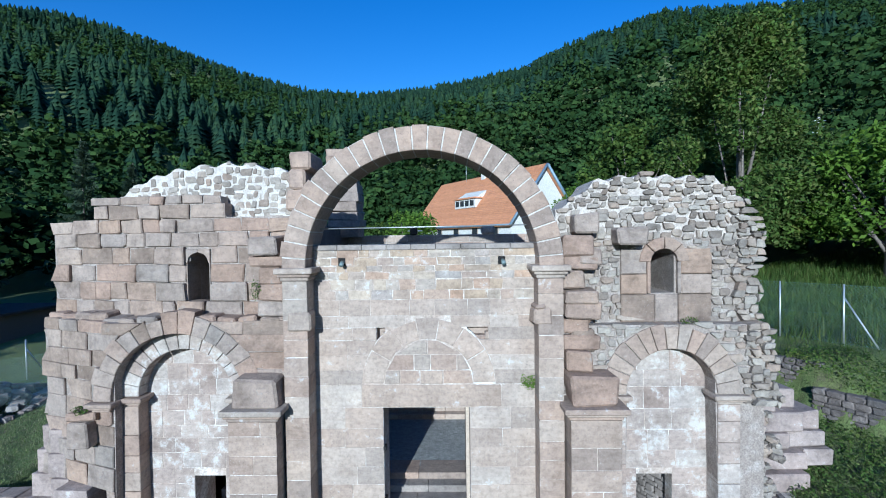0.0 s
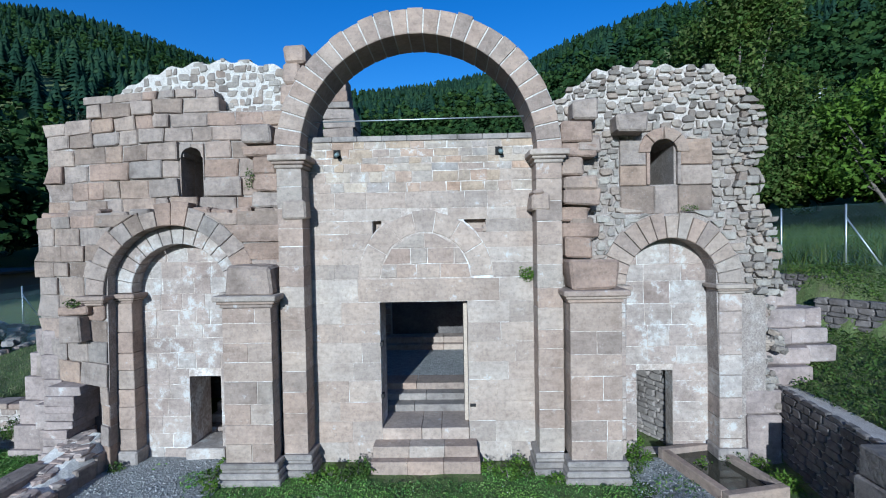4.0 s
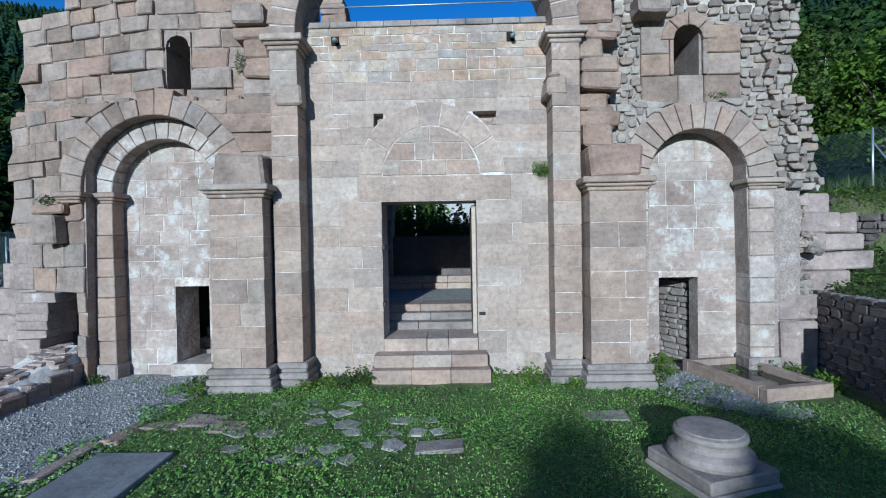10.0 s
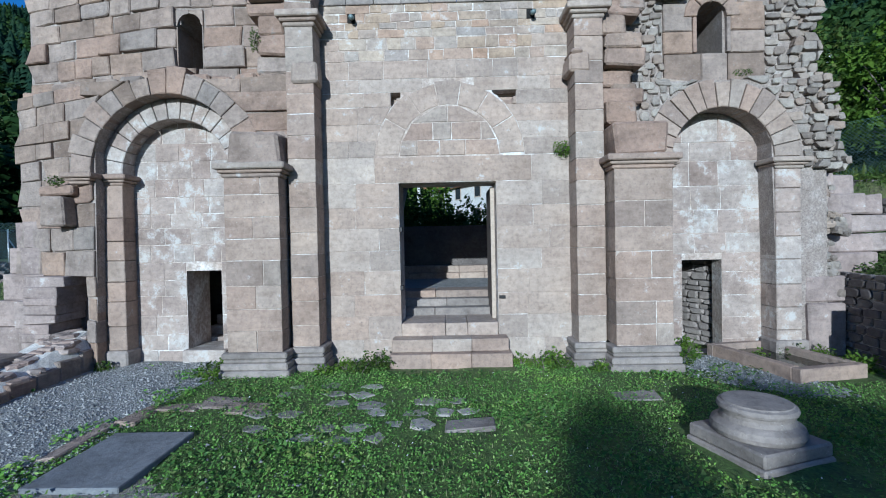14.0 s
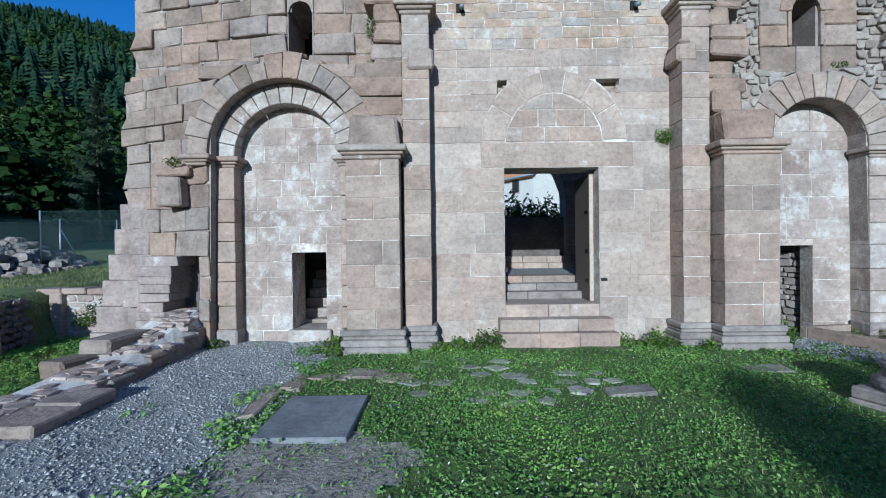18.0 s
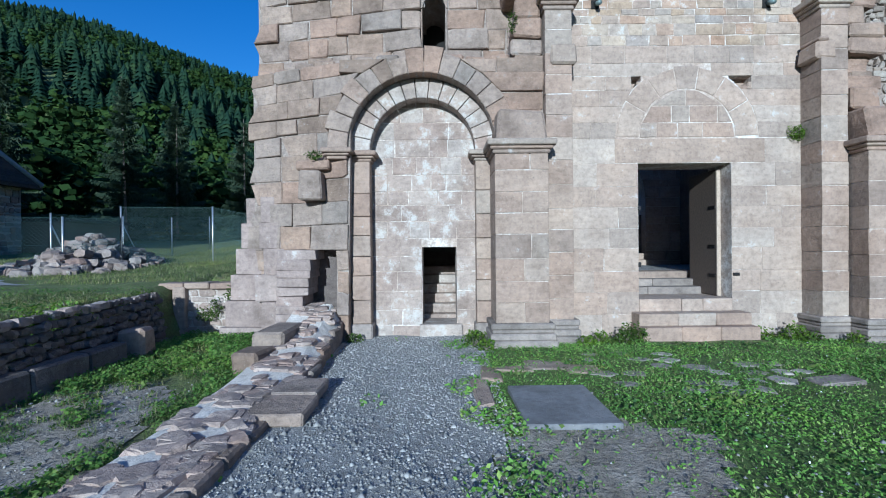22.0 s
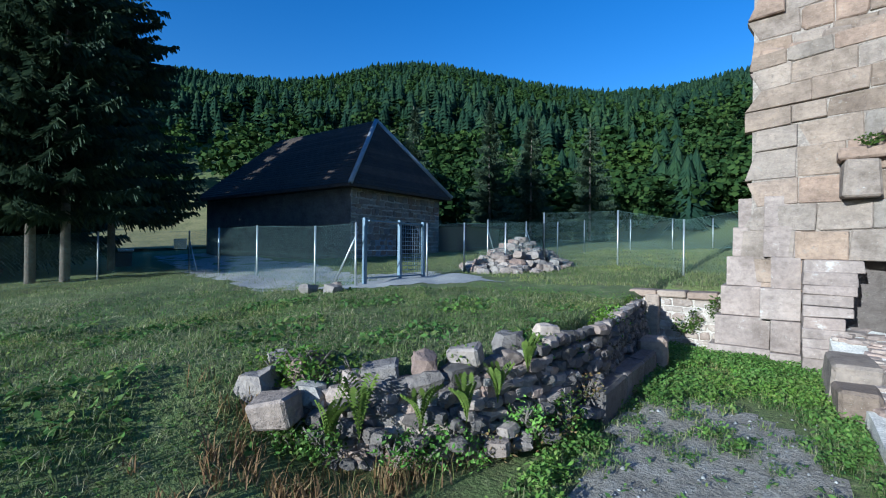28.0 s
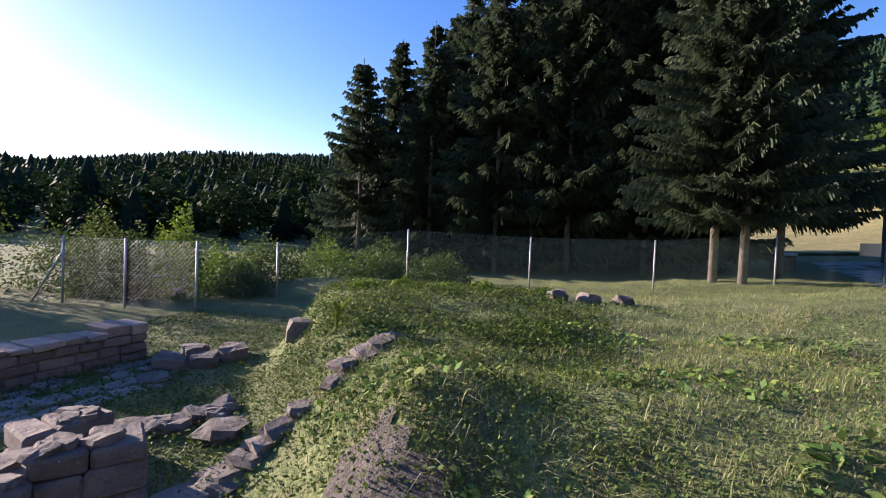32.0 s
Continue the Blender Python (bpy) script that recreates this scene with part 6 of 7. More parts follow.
bed("clover_flowers", -4.4, 5.5, 0.5, 7.4, 450, 33, not_built, "tiny white clover flowers in the turf", "flowers", m_sign, size=0.011, zup=0.05)
bed("court_grass", -5.0, 6.2, 0.5, 8.1, 26000, 34, not_built, "short green grass among the clover", "grass", m_grass, height=0.06, patchy=0.2)
bed("court_weeds", -5.0, 6.0, -2.0, 7.8, 26000, 57, lambda x, y: not_built(x, y) & (np.sin(x * 1.7 + y * 0.9 + 2) + np.sin(y * 2.6 - x * 1.1) + 0.8 * np.sin(x * 4.3 + y * 3.7) > 0.7), "broad leaved weeds among the clover", "weeds", m_weed, size=0.034, zup=0.035)
bed("court_dry_grass", -5.0, 5.8, 0.5, 6.2, 9000, 58, lambda x, y: not_built(x, y) & (np.sin(x * 1.1 - y * 1.7 + 1) + np.sin(y * 1.3 + x * 2.1) + 0.7 * np.sin(x * 5.3 - y * 4.1) > 1.25), "browned thin grass in the turf", "grass", m_straw, height=0.06, lean=1.5)
bed("path_edge_weeds", -5.6, -4.5, 0.5, 8.0, 5000, 59, lambda x, y: np.abs(x + 4.95 - 0.22 * np.sin(y * 2.3)) < 0.16 + 0.16 * np.sin(y * 5.1), "green weeds creeping into the gravel", "weeds", m_clover, size=0.03, zup=0.035)
bed("path_weeds", -8.0, -4.8, 1.5, 8.3, 1500, 35, lambda x, y: (np.sin(x * 3.1 + 2) * np.sin(y * 1.7) > 0.86), "small green weeds in the gravel", "weeds", m_clover, size=0.035, zup=0.04)
def hollow(x, y):
    """How thickly weeds stand between the low walls: bare dusty soil in the middle, dense along the edges."""
    g = 0.5 * np.sin(x * 3.1 + y * 1.3) + 0.45 * np.sin(y * 2.9 - x * 2.2 + 1) + 0.4 * np.sin(x * 7.3 + y * 5.9) + 0.35 * np.sin(x * 11.0 - y * 9.0)
    return g - 1.5 * np.exp(-(((x + 9.15) / 0.7) ** 2 + ((y - 2.6) / 2.2) ** 2)) + 1.1 * smooth(4.6, 6.6, y) + 0.8 * smooth(-9.9, -10.4, x) + 0.8 * smooth(-8.75, -8.35, x)


bed("hollow_weeds", -10.5, -8.1, -0.6, 8.9, 34000, 36, lambda x, y: hollow(x, y) > -0.15, "green weeds between the low walls", "weeds", m_weed, size=0.02, zup=0.03)
bed("hollow_grass", -10.5, -8.1, -0.6, 8.9, 15000, 65, lambda x, y: hollow(x, y) > -0.35, "thin grass among the weeds of the hollow", "grass", m_grass, height=0.1, lean=0.8)
bed("hollow_weed_clumps", -10.5, -8.1, -0.6, 8.9, 62000, 61, lambda x, y: hollow(x, y) + 0.6 * np.sin(x * 15 + y * 4) * np.sin(y * 13 - x * 3) > 0.55, "taller leafy weed clumps between the low walls", "weeds", m_hollow, size=0.025, zup=0.07)
bed("hollow_seedlings", -10.2, -8.3, 0.4, 5.2, 9000, 62, lambda x, y: np.sin(x * 17 + y * 5) * np.sin(y * 15 - x * 6) > 0.62, "small weed seedlings on the dusty soil", "weeds", m_weed, size=0.024, zup=0.025)
bed("wall_foot_nettles", -10.5, -8.2, 6.6, 8.8, 9000, 63, lambda x, y: y > 7.3 + 0.35 * np.sin(x * 5.0), "bright weeds along the wall foot", "weeds", m_clover, size=0.026, zup=0.06)
bed("dead_weeds", -12.5, -10.9, 0.3, 2.2, 2600, 64, lambda x, y: (y < 1.35 + 0.8 * smooth(-11.8, -11.0, x)) & (np.sin(x * 9 + y * 5) + np.sin(y * 11 - x * 4) > 0.1), "reddish brown withered weeds at the wall foot", "weeds", m_dead, height=0.2, lean=0.7, wide=1.6)
lawn_ok = lambda x, y: (land(x, y) > 0.22) & (((x + 12.65) / 0.55) ** 2 + ((y + 3.05) / 0.36) ** 2 + 0.4 * np.sin(x * 9) * np.sin(y * 11) > 1) & ~((x > -17.5) & (x < -14.7) & (y > 7.2 + 0.5 * (x + 14.7)) & (y < 10))
bed("lawn_grass", -16.5, -10.9, -5.0, 8.0, 150000, 37, lawn_ok, "half dry mown meadow grass", "grass", m_grass, height=0.055, lean=1.2, patchy=-0.4)
bed("lawn_tufts", -18.5, -10.9, -5.5, 7.5, 30000, 55, lambda x, y: lawn_ok(x, y) & (np.sin(x * 2.1 + 1.7 * y) * np.sin(y * 2.9 - x * 1.3) + 0.5 * np.sin(x * 6.3 + y * 5.1) > 0.55), "longer grass tufts left standing in the lawn", "grass", m_grass, height=0.13, lean=0.8)
bed("lawn_broad_weeds", -17, -10.9, -5.0, 6.5, 14000, 56, lambda x, y: lawn_ok(x, y) & (np.sin(x * 1.3 - y * 2.2) + np.sin(x * 3.7 + y * 1.1) > 0.5), "broad leaved weeds in the mown lawn", "weeds", m_weed, size=0.045, zup=0.035)
bed("lawn_weeds", -19, -10.9, -6.0, 8.8, 52000, 44, lawn_ok, "small leafy weeds in the mown lawn", "weeds", m_weed, size=0.018, zup=0.025, patchy=0.2)
bed("straw_patches", -19, -11.5, -3.5, 8.0, 90000, 49, lambda x, y: lawn_ok(x, y) & (np.sin(x * 0.7 + y * 1.1 + 1) + np.sin(y * 1.9 - x * 0.6) + 0.6 * np.sin(x * 3.1 + y * 2.3) > 1.0), "yellowed dry grass in the mown lawn", "grass", m_straw, height=0.05, lean=1.6, patchy=0.3)
bed("cut_straw", -20, -11.2, -5.0, 8.0, 6500, 45, lambda x, y: lawn_ok(x, y) & (np.sin(x * 0.9 + y * 0.5) + np.sin(y * 1.3 - x * 0.4) > -0.2), "pale cut straw lying on the lawn", "straw", m_straw, height=0.1, lean=2.8)
bed("meadow_grass", -27, -16.0, -11, 24, 45000, 38, lawn_ok, "half dry mown meadow grass", "grass", m_grass, height=0.1, lean=1.0)
bed("meadow_grass", -16.5, -9.3, 9.6, 26, 42000, 39, lambda x, y: ~((x < -14.5) & (y < 10.5)), "green grass of the upper lawn", "grass", m_grass, height=0.1, lean=0.9, wide=1.4)
bed("bank_grass", 6.7, 17, 1, 20, 46000, 40, lambda x, y: (y > 9.9) | (x > 6.7), "rough grass on the bank", "grass", m_bank, height=0.16, lean=1.0)
bed("tall_grass", 9, 26, 11, 30, 34000, 48, lambda x, y: x - 11.2 > -0.7 * (y - 12.4), "tall rough grass behind the fence", "grass", m_bank, height=0.6, lean=0.6, wide=2.2)
bed("bank_weeds", 6.7, 11, 2, 12, 16000, 46, lambda x, y: x > 6.7, "leafy weeds on the bank", "weeds", m_bank, size=0.04, zup=0.08)
# darker leaf and grass tones stand for shade over the dug out ground
bed("ditch_weeds", -19, -10.4, -9.5, -1.2, 70000, 41, lambda x, y: land(x, y) < 0.78, "weeds and ivy in the dug out ground", "weeds", m_leaf, size=0.02, zup=0.035, patchy=0.3)
bed("ditch_grass", -17, -10.4, -6.5, -1.2, 40000, 47, lambda x, y: land(x, y) < 0.6, "thin grass in the dug out ground", "grass", m_bank, height=0.06, lean=1.1, patchy=0.3)
bed("dry_weeds", -13.2, -10.9, 0.9, 2.6, 1300, 42, lambda x, y: land(x, y) < 0.7, "dry rust coloured weeds at the wall foot", "weeds", m_dry, height=0.2, lean=0.9)
bed("mound_ivy", -20.5, -15.3, -7.2, -1.8, 30000, 43, lambda x, y: land(x, y) > 0.6, "ivy and brambles over the mound", "ivy", m_leaf, size=0.026, zup=0.06, patchy=0.2)


# loose gravel
def pebbles(name, x0, x1, y0, y1, count, seed, accept, label):
    r = np.random.default_rng(seed)
    x, y = r.uniform(x0, x1, count), r.uniform(y0, y1, count)
    k = accept(x, y)
    x, y = x[k], y[k]
    s = r.uniform(0.006, 0.02, len(x)) * np.where(r.random(len(x)) < 0.06, 1.9, 1)
    c = np.stack([x, y, land(x, y) + 0.014], 1)
    o = np.array([(1, 0, 0), (0, 1, 0), (-1, 0, 0), (0, -1, 0), (0, 0, 0.8), (0, 0, -0.5)])
    t = r.uniform(0, math.tau, len(x))
    rot = np.stack([np.stack([np.cos(t), -np.sin(t)], -1), np.stack([np.sin(t), np.cos(t)], -1)], -2)
    oo = o[None] * r.uniform(0.7, 1.4, (len(x), 6, 1))
    oo = np.concatenate([np.einsum("nij,nkj->nki", rot, oo[:, :, :2]), oo[:, :, 2:]], -1)
    v = (c[:, None] + oo * s[:, None, None]).reshape(-1, 3)
    f = np.array([(0, 1, 4), (1, 2, 4), (2, 3, 4), (3, 0, 4), (1, 0, 5), (2, 1, 5), (3, 2, 5), (0, 3, 5)])
    f = (6 * np.arange(len(x))[:, None, None] + f[None]).reshape(-1, 3)
    return tagged(new(name, mesh_np(name, v, f, m_pebble)), label, "gravel", kind="stuff")


m_pebble = stone("loose grey chippings", [(0.205, 0.203, 0.194), (0.28, 0.277, 0.265), (0.345, 0.342, 0.33), (0.15, 0.149, 0.143), (0.385, 0.38, 0.366)], island=True, relief=0.2)
pebbles("gravel_chippings", -8.4, -4.7, 0.5, 8.5, 17000, 51, lambda x, y: x > np.interp(y, [-1, 3, 8], [-7.6, -7.1, -7.2]), "loose grey stone chippings")
pebbles("gravel_chippings", 3.2, 5.0, 6.0, 8.4, 2200, 52, lambda x, y: x + y > 10.2, "loose grey stone chippings")
pebbles("soil_stones", -5.2, -1.5, 2.2, 5.0, 350, 53, not_built, "scattered small stones in thin turf")
pebbles("soil_stones", -10.3, -8.3, 0.2, 5.5, 350, 54, lambda x, y: x < 99, "scattered small stones on bare soil")


# shrubs and tufts
def shrub(name, centre, radii, count, size, seed, material, label, category="shrub"):
    r = np.random.default_rng(seed)
    d = r.normal(size=(count, 3))
    d /= np.linalg.norm(d, axis=1, keepdims=True)
    lump = 1 + 0.28 * np.sin(d[:, 0] * 5 + seed) * np.sin(d[:, 2] * 4 + d[:, 1] * 5)
    p = d * (r.uniform(0.25, 1, count) ** 0.5 * lump)[:, None] * np.array(radii)
    p[:, 2] = np.abs(p[:, 2]) if radii[2] > 0.3 else p[:, 2]
    v, f = leaf_cloud(p + np.array(centre), size, r)
    o = thing(name, label, category)
    part("foliage", mesh_np("foliage", v, f, material), o)
    rr = random.Random(seed)
    for _ in range(4):
        a = rr.uniform(0, math.tau)
        rod("stem", (centre[0], centre[1], centre[2] - 0.05), (centre[0] + radii[0] * 0.6 * math.cos(a), centre[1] + radii[1] * 0.6 * math.sin(a), centre[2] + radii[2] * 0.6), 0.012 * max(1, radii[2] * 1.5), m_bark, o, 5, r2=0.004)
    return o


shrub("wall_plant", (1.52, 8.27, 3.93), (0.2, 0.12, 0.15), 420, 0.022, 1, m_bright, "yellow green plant growing from a wall joint", "plant")
shrub("wall_plant", (-4.05, 7.95, 5.95), (0.1, 0.08, 0.22), 160, 0.022, 2, m_leaf, "small green plant on the broken masonry", "plant")
shrub("wall_plant", (-7.75, 7.95, 3.5), (0.16, 0.1, 0.1), 180, 0.026, 3, m_leaf, "dark green plant on a stone ledge", "plant")
shrub("wall_plant", (4.75, 8.15, 5.2), (0.22, 0.06, 0.07), 140, 0.02, 4, m_leaf, "small green plant above the arch", "plant")
rg = random.Random(5)
for k, (x, y, s) in enumerate(((-1.95, 7.75, 0.26), (-2.5, 7.8, 0.18), (0.62, 7.95, 0.16), (1.35, 7.75, 0.16), (-2.85, 7.55, 0.14), (1.9, 7.45, 0.16), (3.45, 7.9, 0.24), (4.9, 8.0, 0.16), (6.0, 7.95, 0.2), (5.6, 8.1, 0.22), (-4.75, 8.0, 0.16), (3.9, 9.1, 0.25), (-2.2, 7.55, 0.2), (1.0, 7.7, 0.24), (1.25, 8.05, 0.2), (3.2, 7.6, 0.2), (3.05, 7.9, 0.3), (3.7, 8.3, 0.28), (-4.85, 7.6, 0.2), (-4.65, 7.25, 0.16), (5.95, 7.2, 0.26), (-7.05, 8.05, 0.14), (-4.8, 8.2, 0.14))):
    shrub("wall_foot_weed", (x, y, 0.02 if not 7.9 < y < 7.95 else 0.4), (s * 1.25, s * 0.9, s * 1.25), int(1500 * s), 0.032, 60 + k, m_bright if k % 3 else m_leaf, "fresh green weed growing at the wall foot", "weed")
for k, (x, y, z, s) in enumerate(((-10.1, 8.95, 0.55, 0.16), (-9.75, 8.95, 0.8, 0.15), (-10.3, 8.95, 0.3, 0.2), (-9.65, 8.95, 0.2, 0.14))):
    shrub("ivy_tuft", (x, y, z), (s, 0.05, s * 1.5), 160, 0.03, 90 + k, m_leaf, "ivy trailing down the retaining wall", "ivy")
for k in range(44):
    s = rg.random()
    x, y = dry(s)
    shrub("wall_weed", (x - 0.1, y, 0.5 + 0.45 * rg.random()), (0.2, 0.2, 0.16), 170, 0.024, 120 + k, rg.choice([m_leaf, m_bright, m_clover]), "green weeds between the tumbled stones", "weed")
for k in range(22):
    x, y = dry(rg.uniform(0.52, 0.98))
    shrub("wall_weed", (x + 0.12 + 0.2 * rg.random(), y - 0.12 - 0.22 * rg.random(), 0.12 + 0.3 * rg.random()), (0.2, 0.18, 0.16), 150, 0.022, 700 + k, rg.choice([m_leaf, m_dry, m_clover, m_leaf]), "weeds and brambles at the foot of the dry wall", "weed")
# last three added tall to cast shade on the dug out ground
for k, (x, y, r0, h) in enumerate(((-20.0, -13.3, 1.1, 2.9), (-20.3, -11.2, 0.8, 3.0), (-19.8, -12.2, 0.8, 2.2), (-20.6, -15.2, 1.4, 2.4), (-22.2, -11.2, 1.2, 1.7), (-23.6, -10.8, 1.4, 1.7), (-25.2, -9.6, 1.5, 1.8), (-26.6, -8.0, 1.6, 1.9), (-25.5, -5.6, 1.3, 1.4), (-22.8, -13.0, 1.6, 1.9), (-21.3, -10.2, 0.9, 1.3), (-24.2, -7.4, 1.2, 1.3), (-18.6, -16.4, 1.6, 4.2), (-16.4, -16.8, 1.7, 4.4), (-17.4, -18.0, 1.7, 4.6))):
    shrub("hedge_shrub", (x, y, float(land(x, y))), (r0 * 0.85, r0 * 0.85, h * 0.75), 3800, 0.05, 160 + k, m_bright if k in (1, 4, 6) else m_leaf, "loose green shrub behind the fence", "shrub")
for k, (x, y, h) in enumerate(((-4.2, 18.6, 3.3), (-3.0, 18.9, 3.1), (-1.9, 18.7, 2.8), (-0.8, 19.0, 2.5), (0.3, 18.8, 2.2), (1.4, 19.0, 2.1), (2.5, 18.8, 2.0), (3.6, 19.0, 2.1))):
    shrub("garden_shrub", (x, y, float(land(x, y))), (0.95, 0.7, h), 4200, 0.085, 190 + k, m_leaf, "tall green hedge shrub behind the porch", "shrub")
for k, (x, y, r0) in enumerate(((-18.9, -3.2, 0.26), (-18.3, -4.6, 0.24), (-19.4, -2.1, 0.22), (-17.9, -5.2, 0.24), (-18.7, -3.9, 0.2))):
    shrub("mound_shrub", (x, y, float(land(x, y))), (r0, r0, r0 * 0.8), 420, 0.045, 180 + k, m_bright, "small bright green shrub on the mound", "shrub")


def fern(x, y, z, s, seed):
    """Fronds that arch out from one root, each with paired leaflets."""
    r = random.Random(seed)
    o = thing("fern", "upright yellow green fern at the foot of the wall", "fern", "ferns")
    for k in range(6):
        a, v, f = r.uniform(0, math.tau), [], []
        ln, out = s * r.uniform(0.75, 1.1), r.uniform(0.15, 0.5)
        n = 16
        for i in range(n):
            t = i / n
            c = Vector((math.cos(a) * out * ln * t * t, math.sin(a) * out * ln * t * t, ln * t * (1 - 0.2 * t * t)))
            w = 0.13 * s * math.sin(math.pi * min(1, 0.12 + 0.9 * (1 - t) ** 0.7)) + 0.006
            sd = Vector((-math.sin(a), math.cos(a), 0.25))
            b = len(v)
            for q in (1, -1):
                d = Vector((sd.x * q, sd.y * q, 0.3)) * w
                m = len(v)
                v += [tuple(c), tuple(c + d + Vector((0, 0, 0.012))), tuple(c + d * 0.55 + Vector((0, 0, 0.035)))]
                f.append((m, m + 1, m + 2))
        part("frond", mesh_of("frond", [(p[0] + x, p[1] + y, p[2] + z) for p in v], f, m_fern), o)


for k, (x, y, z, s) in enumerate(((-11.75, 1.45, 0.2, 0.62), (-11.55, 1.6, 0.3, 0.6), (-10.85, 2.6, 0.5, 0.4), (-10.75, 3.0, 0.7, 0.4), (-11.2, 1.95, 0.35, 0.5), (-10.95, 2.25, 0.4, 0.45), (-15.2, -4.4, 0.7, 0.5))):
    fern(x, y, z, s, 200 + k)


# ---- the spruce stand ----
def spruce(x, y, h, spread, seed, bare=0.06, trunk=0.2, rays=(4, 5, 6), fan=1.0, fine=8):
    r = random.Random(seed)
    q = np.random.default_rng(seed)
    z0 = float(land(x, y)) - 0.1
    t = thing("spruce", "tall dark spruce with drooping branches", "tree", "spruce stand")
    rod("trunk", (x, y, z0), (x + r.uniform(-0.3, 0.3), y, z0 + h), trunk, m_bark, t, 9, r2=0.02)
    V, F, n = [], [], 0
    z = h * bare
    while z < h * 0.985:
        u = z / h
        reach = spread * (1 - u) ** 0.84 * (0.75 + 0.25 * min(1, u / 0.18)) + 0.12
        for _ in range(r.choice(rays)):
            a, ln = r.uniform(0, math.tau), reach * r.uniform(0.55, 1.15)
            dx, dy = math.cos(a), math.sin(a)
            dead = u < 0.16 and r.random() < 0.35
            k = max(6, int(ln * fine))
            s = np.linspace(0.12, 1, k)
            droop = -0.28 * ln * s + 0.2 * ln * s ** 2.2 + (0.18 * ln * u) * s
            px, py, pz = x + dx * ln * s, y + dy * ln * s, z0 + z + droop
            for side in (1, -1, 0):
                m = k
                w = fan * (0.34 * ln ** 0.6 * (1 - s * 0.72) + 0.08) * q.uniform(0.6, 1.3, m) * (0.35 if dead else 1)
                o = q.uniform(-0.04, 0.04, (m, 3))
                b = np.stack([px, py, pz], 1) + o
                out = np.stack([dx * 0.55 * w - dy * side * w * 0.8, dy * 0.55 * w + dx * side * w * 0.8, -w * q.uniform(0.25, 0.95, m) - (0.35 * w if side == 0 else 0)], 1)
                tip = b + out
                wid = np.stack([dx * 0.062 * fan + 0 * w, dy * 0.062 * fan + 0 * w, 0.026 + 0 * w], 1) * q.uniform(0.5, 1.2, (m, 1))
                V.append(np.stack([b - wid, b + wid, tip + wid * 0.4, tip - wid * 0.6], 1).reshape(-1, 3))
                i = n + 4 * np.arange(m)[:, None]
                F.append(np.concatenate([i + [[0, 1, 2]], i + [[0, 2, 3]]]))
                n += 4 * m
        z += r.uniform(0.2, 0.34) * (0.7 + 0.6 * (1 - u))
    part("crown", mesh_np("crown", np.concatenate(V), np.concatenate(F), m_spruce), t)
    return t


# last eight, hidden behind the rest, added to shade the wood beyond
for k, (az, d, h, sp) in enumerate(((113.5, 25, 10.5, 2.5), (109, 27, 12.4, 2.5), (105, 24, 12.2, 2.6), (100.5, 26, 15.4, 2.8), (97, 22.5, 16, 2.7), (92.5, 25, 18.5, 3.0), (88.5, 22, 18, 2.9), (84, 25, 19, 3.2), (80, 22, 18.5, 3.0), (76.5, 24, 19, 3.2), (73.3, 17.6, 17, 3.0), (70.6, 17.4, 16, 2.8), (67.5, 21, 16.5, 3.0), (102.5, 31, 16, 3.0), (94, 31, 18, 3.2), (86, 31, 19, 3.3), (78, 30, 19, 3.3), (99, 40, 15, 3.0), (94, 44, 17, 3.2), (89, 40, 22, 3.5), (84, 44, 23, 3.5), (79, 40, 22, 3.4), (75, 44, 22, 3.4), (91, 36, 21, 3.4), (82, 36, 21, 3.4))):
    spruce(-10.2 - d * math.sin(radians(az)), -1.9 + d * math.cos(radians(az)), h * 1.03, sp * (1.12 if k in (10, 11, 12) else 1.42), 300 + k, bare=0.14 if k in (10, 11, 12) else 0.07, trunk=0.14, rays=(8, 9, 10) if k in (10, 11, 12) else (6, 7, 8) if k < 13 else (4, 5), fan=0.72 if k in (10, 11, 12) else 1.0 if k < 13 else 1.5, fine=13 if k in (10, 11, 12) else 9)


# ---- broadleaf trees near by ----
def broadleaf(x, y, h, rad, leaves, seed, material, label, size=0.16):
    r, q = random.Random(seed), np.random.default_rng(seed)
    z0 = float(land(x, y)) - 0.1
    t = thing("broadleaf_tree", label, "tree")
    rod("trunk", (x, y, z0), (x, y, z0 + h * 0.55), rad * 0.09, m_bark, t, 9, r2=rad * 0.04)
    lumps = []
    for k in range(34):
        a, u = r.uniform(0, math.tau), r.uniform(0.18, 0.95)
        w = rad * math.sin(math.pi * min(1, 0.1 + 0.86 * u)) ** 0.7 * r.uniform(0.45, 0.95)
        lumps.append((x + w * math.cos(a), y + w * math.sin(a), z0 + h * u))
    for c in lumps[:9]:
        rod("limb", (x, y, z0 + h * r.uniform(0.15, 0.4)), c, rad * 0.03, m_bark, t, 5, r2=0.02)
    pick = q.integers(0, len(lumps), leaves)
    d = q.normal(size=(leaves, 3))
    d /= np.linalg.norm(d, axis=1, keepdims=True)
    p = np.array(lumps)[pick] + d * (q.uniform(0.3, 1, leaves) ** 0.5)[:, None] * rad * np.array((0.34, 0.34, 0.3))
    v, f = leaf_cloud(p, size, q)
    part("crown", mesh_np("crown", v, f, material), t)


broadleaf(16.0, 25.0, 14.5, 4.0, 26000, 401, m_bank, "large green broadleaf tree on the bank", 0.13)
broadleaf(21.5, 22.0, 8.5, 3.2, 7000, 402, m_bright, "bright green bushy tree on the bank", 0.15)
broadleaf(13.0, 33.0, 11.0, 3.6, 6000, 403, m_leaf, "green weeping tree below the wood", 0.2)
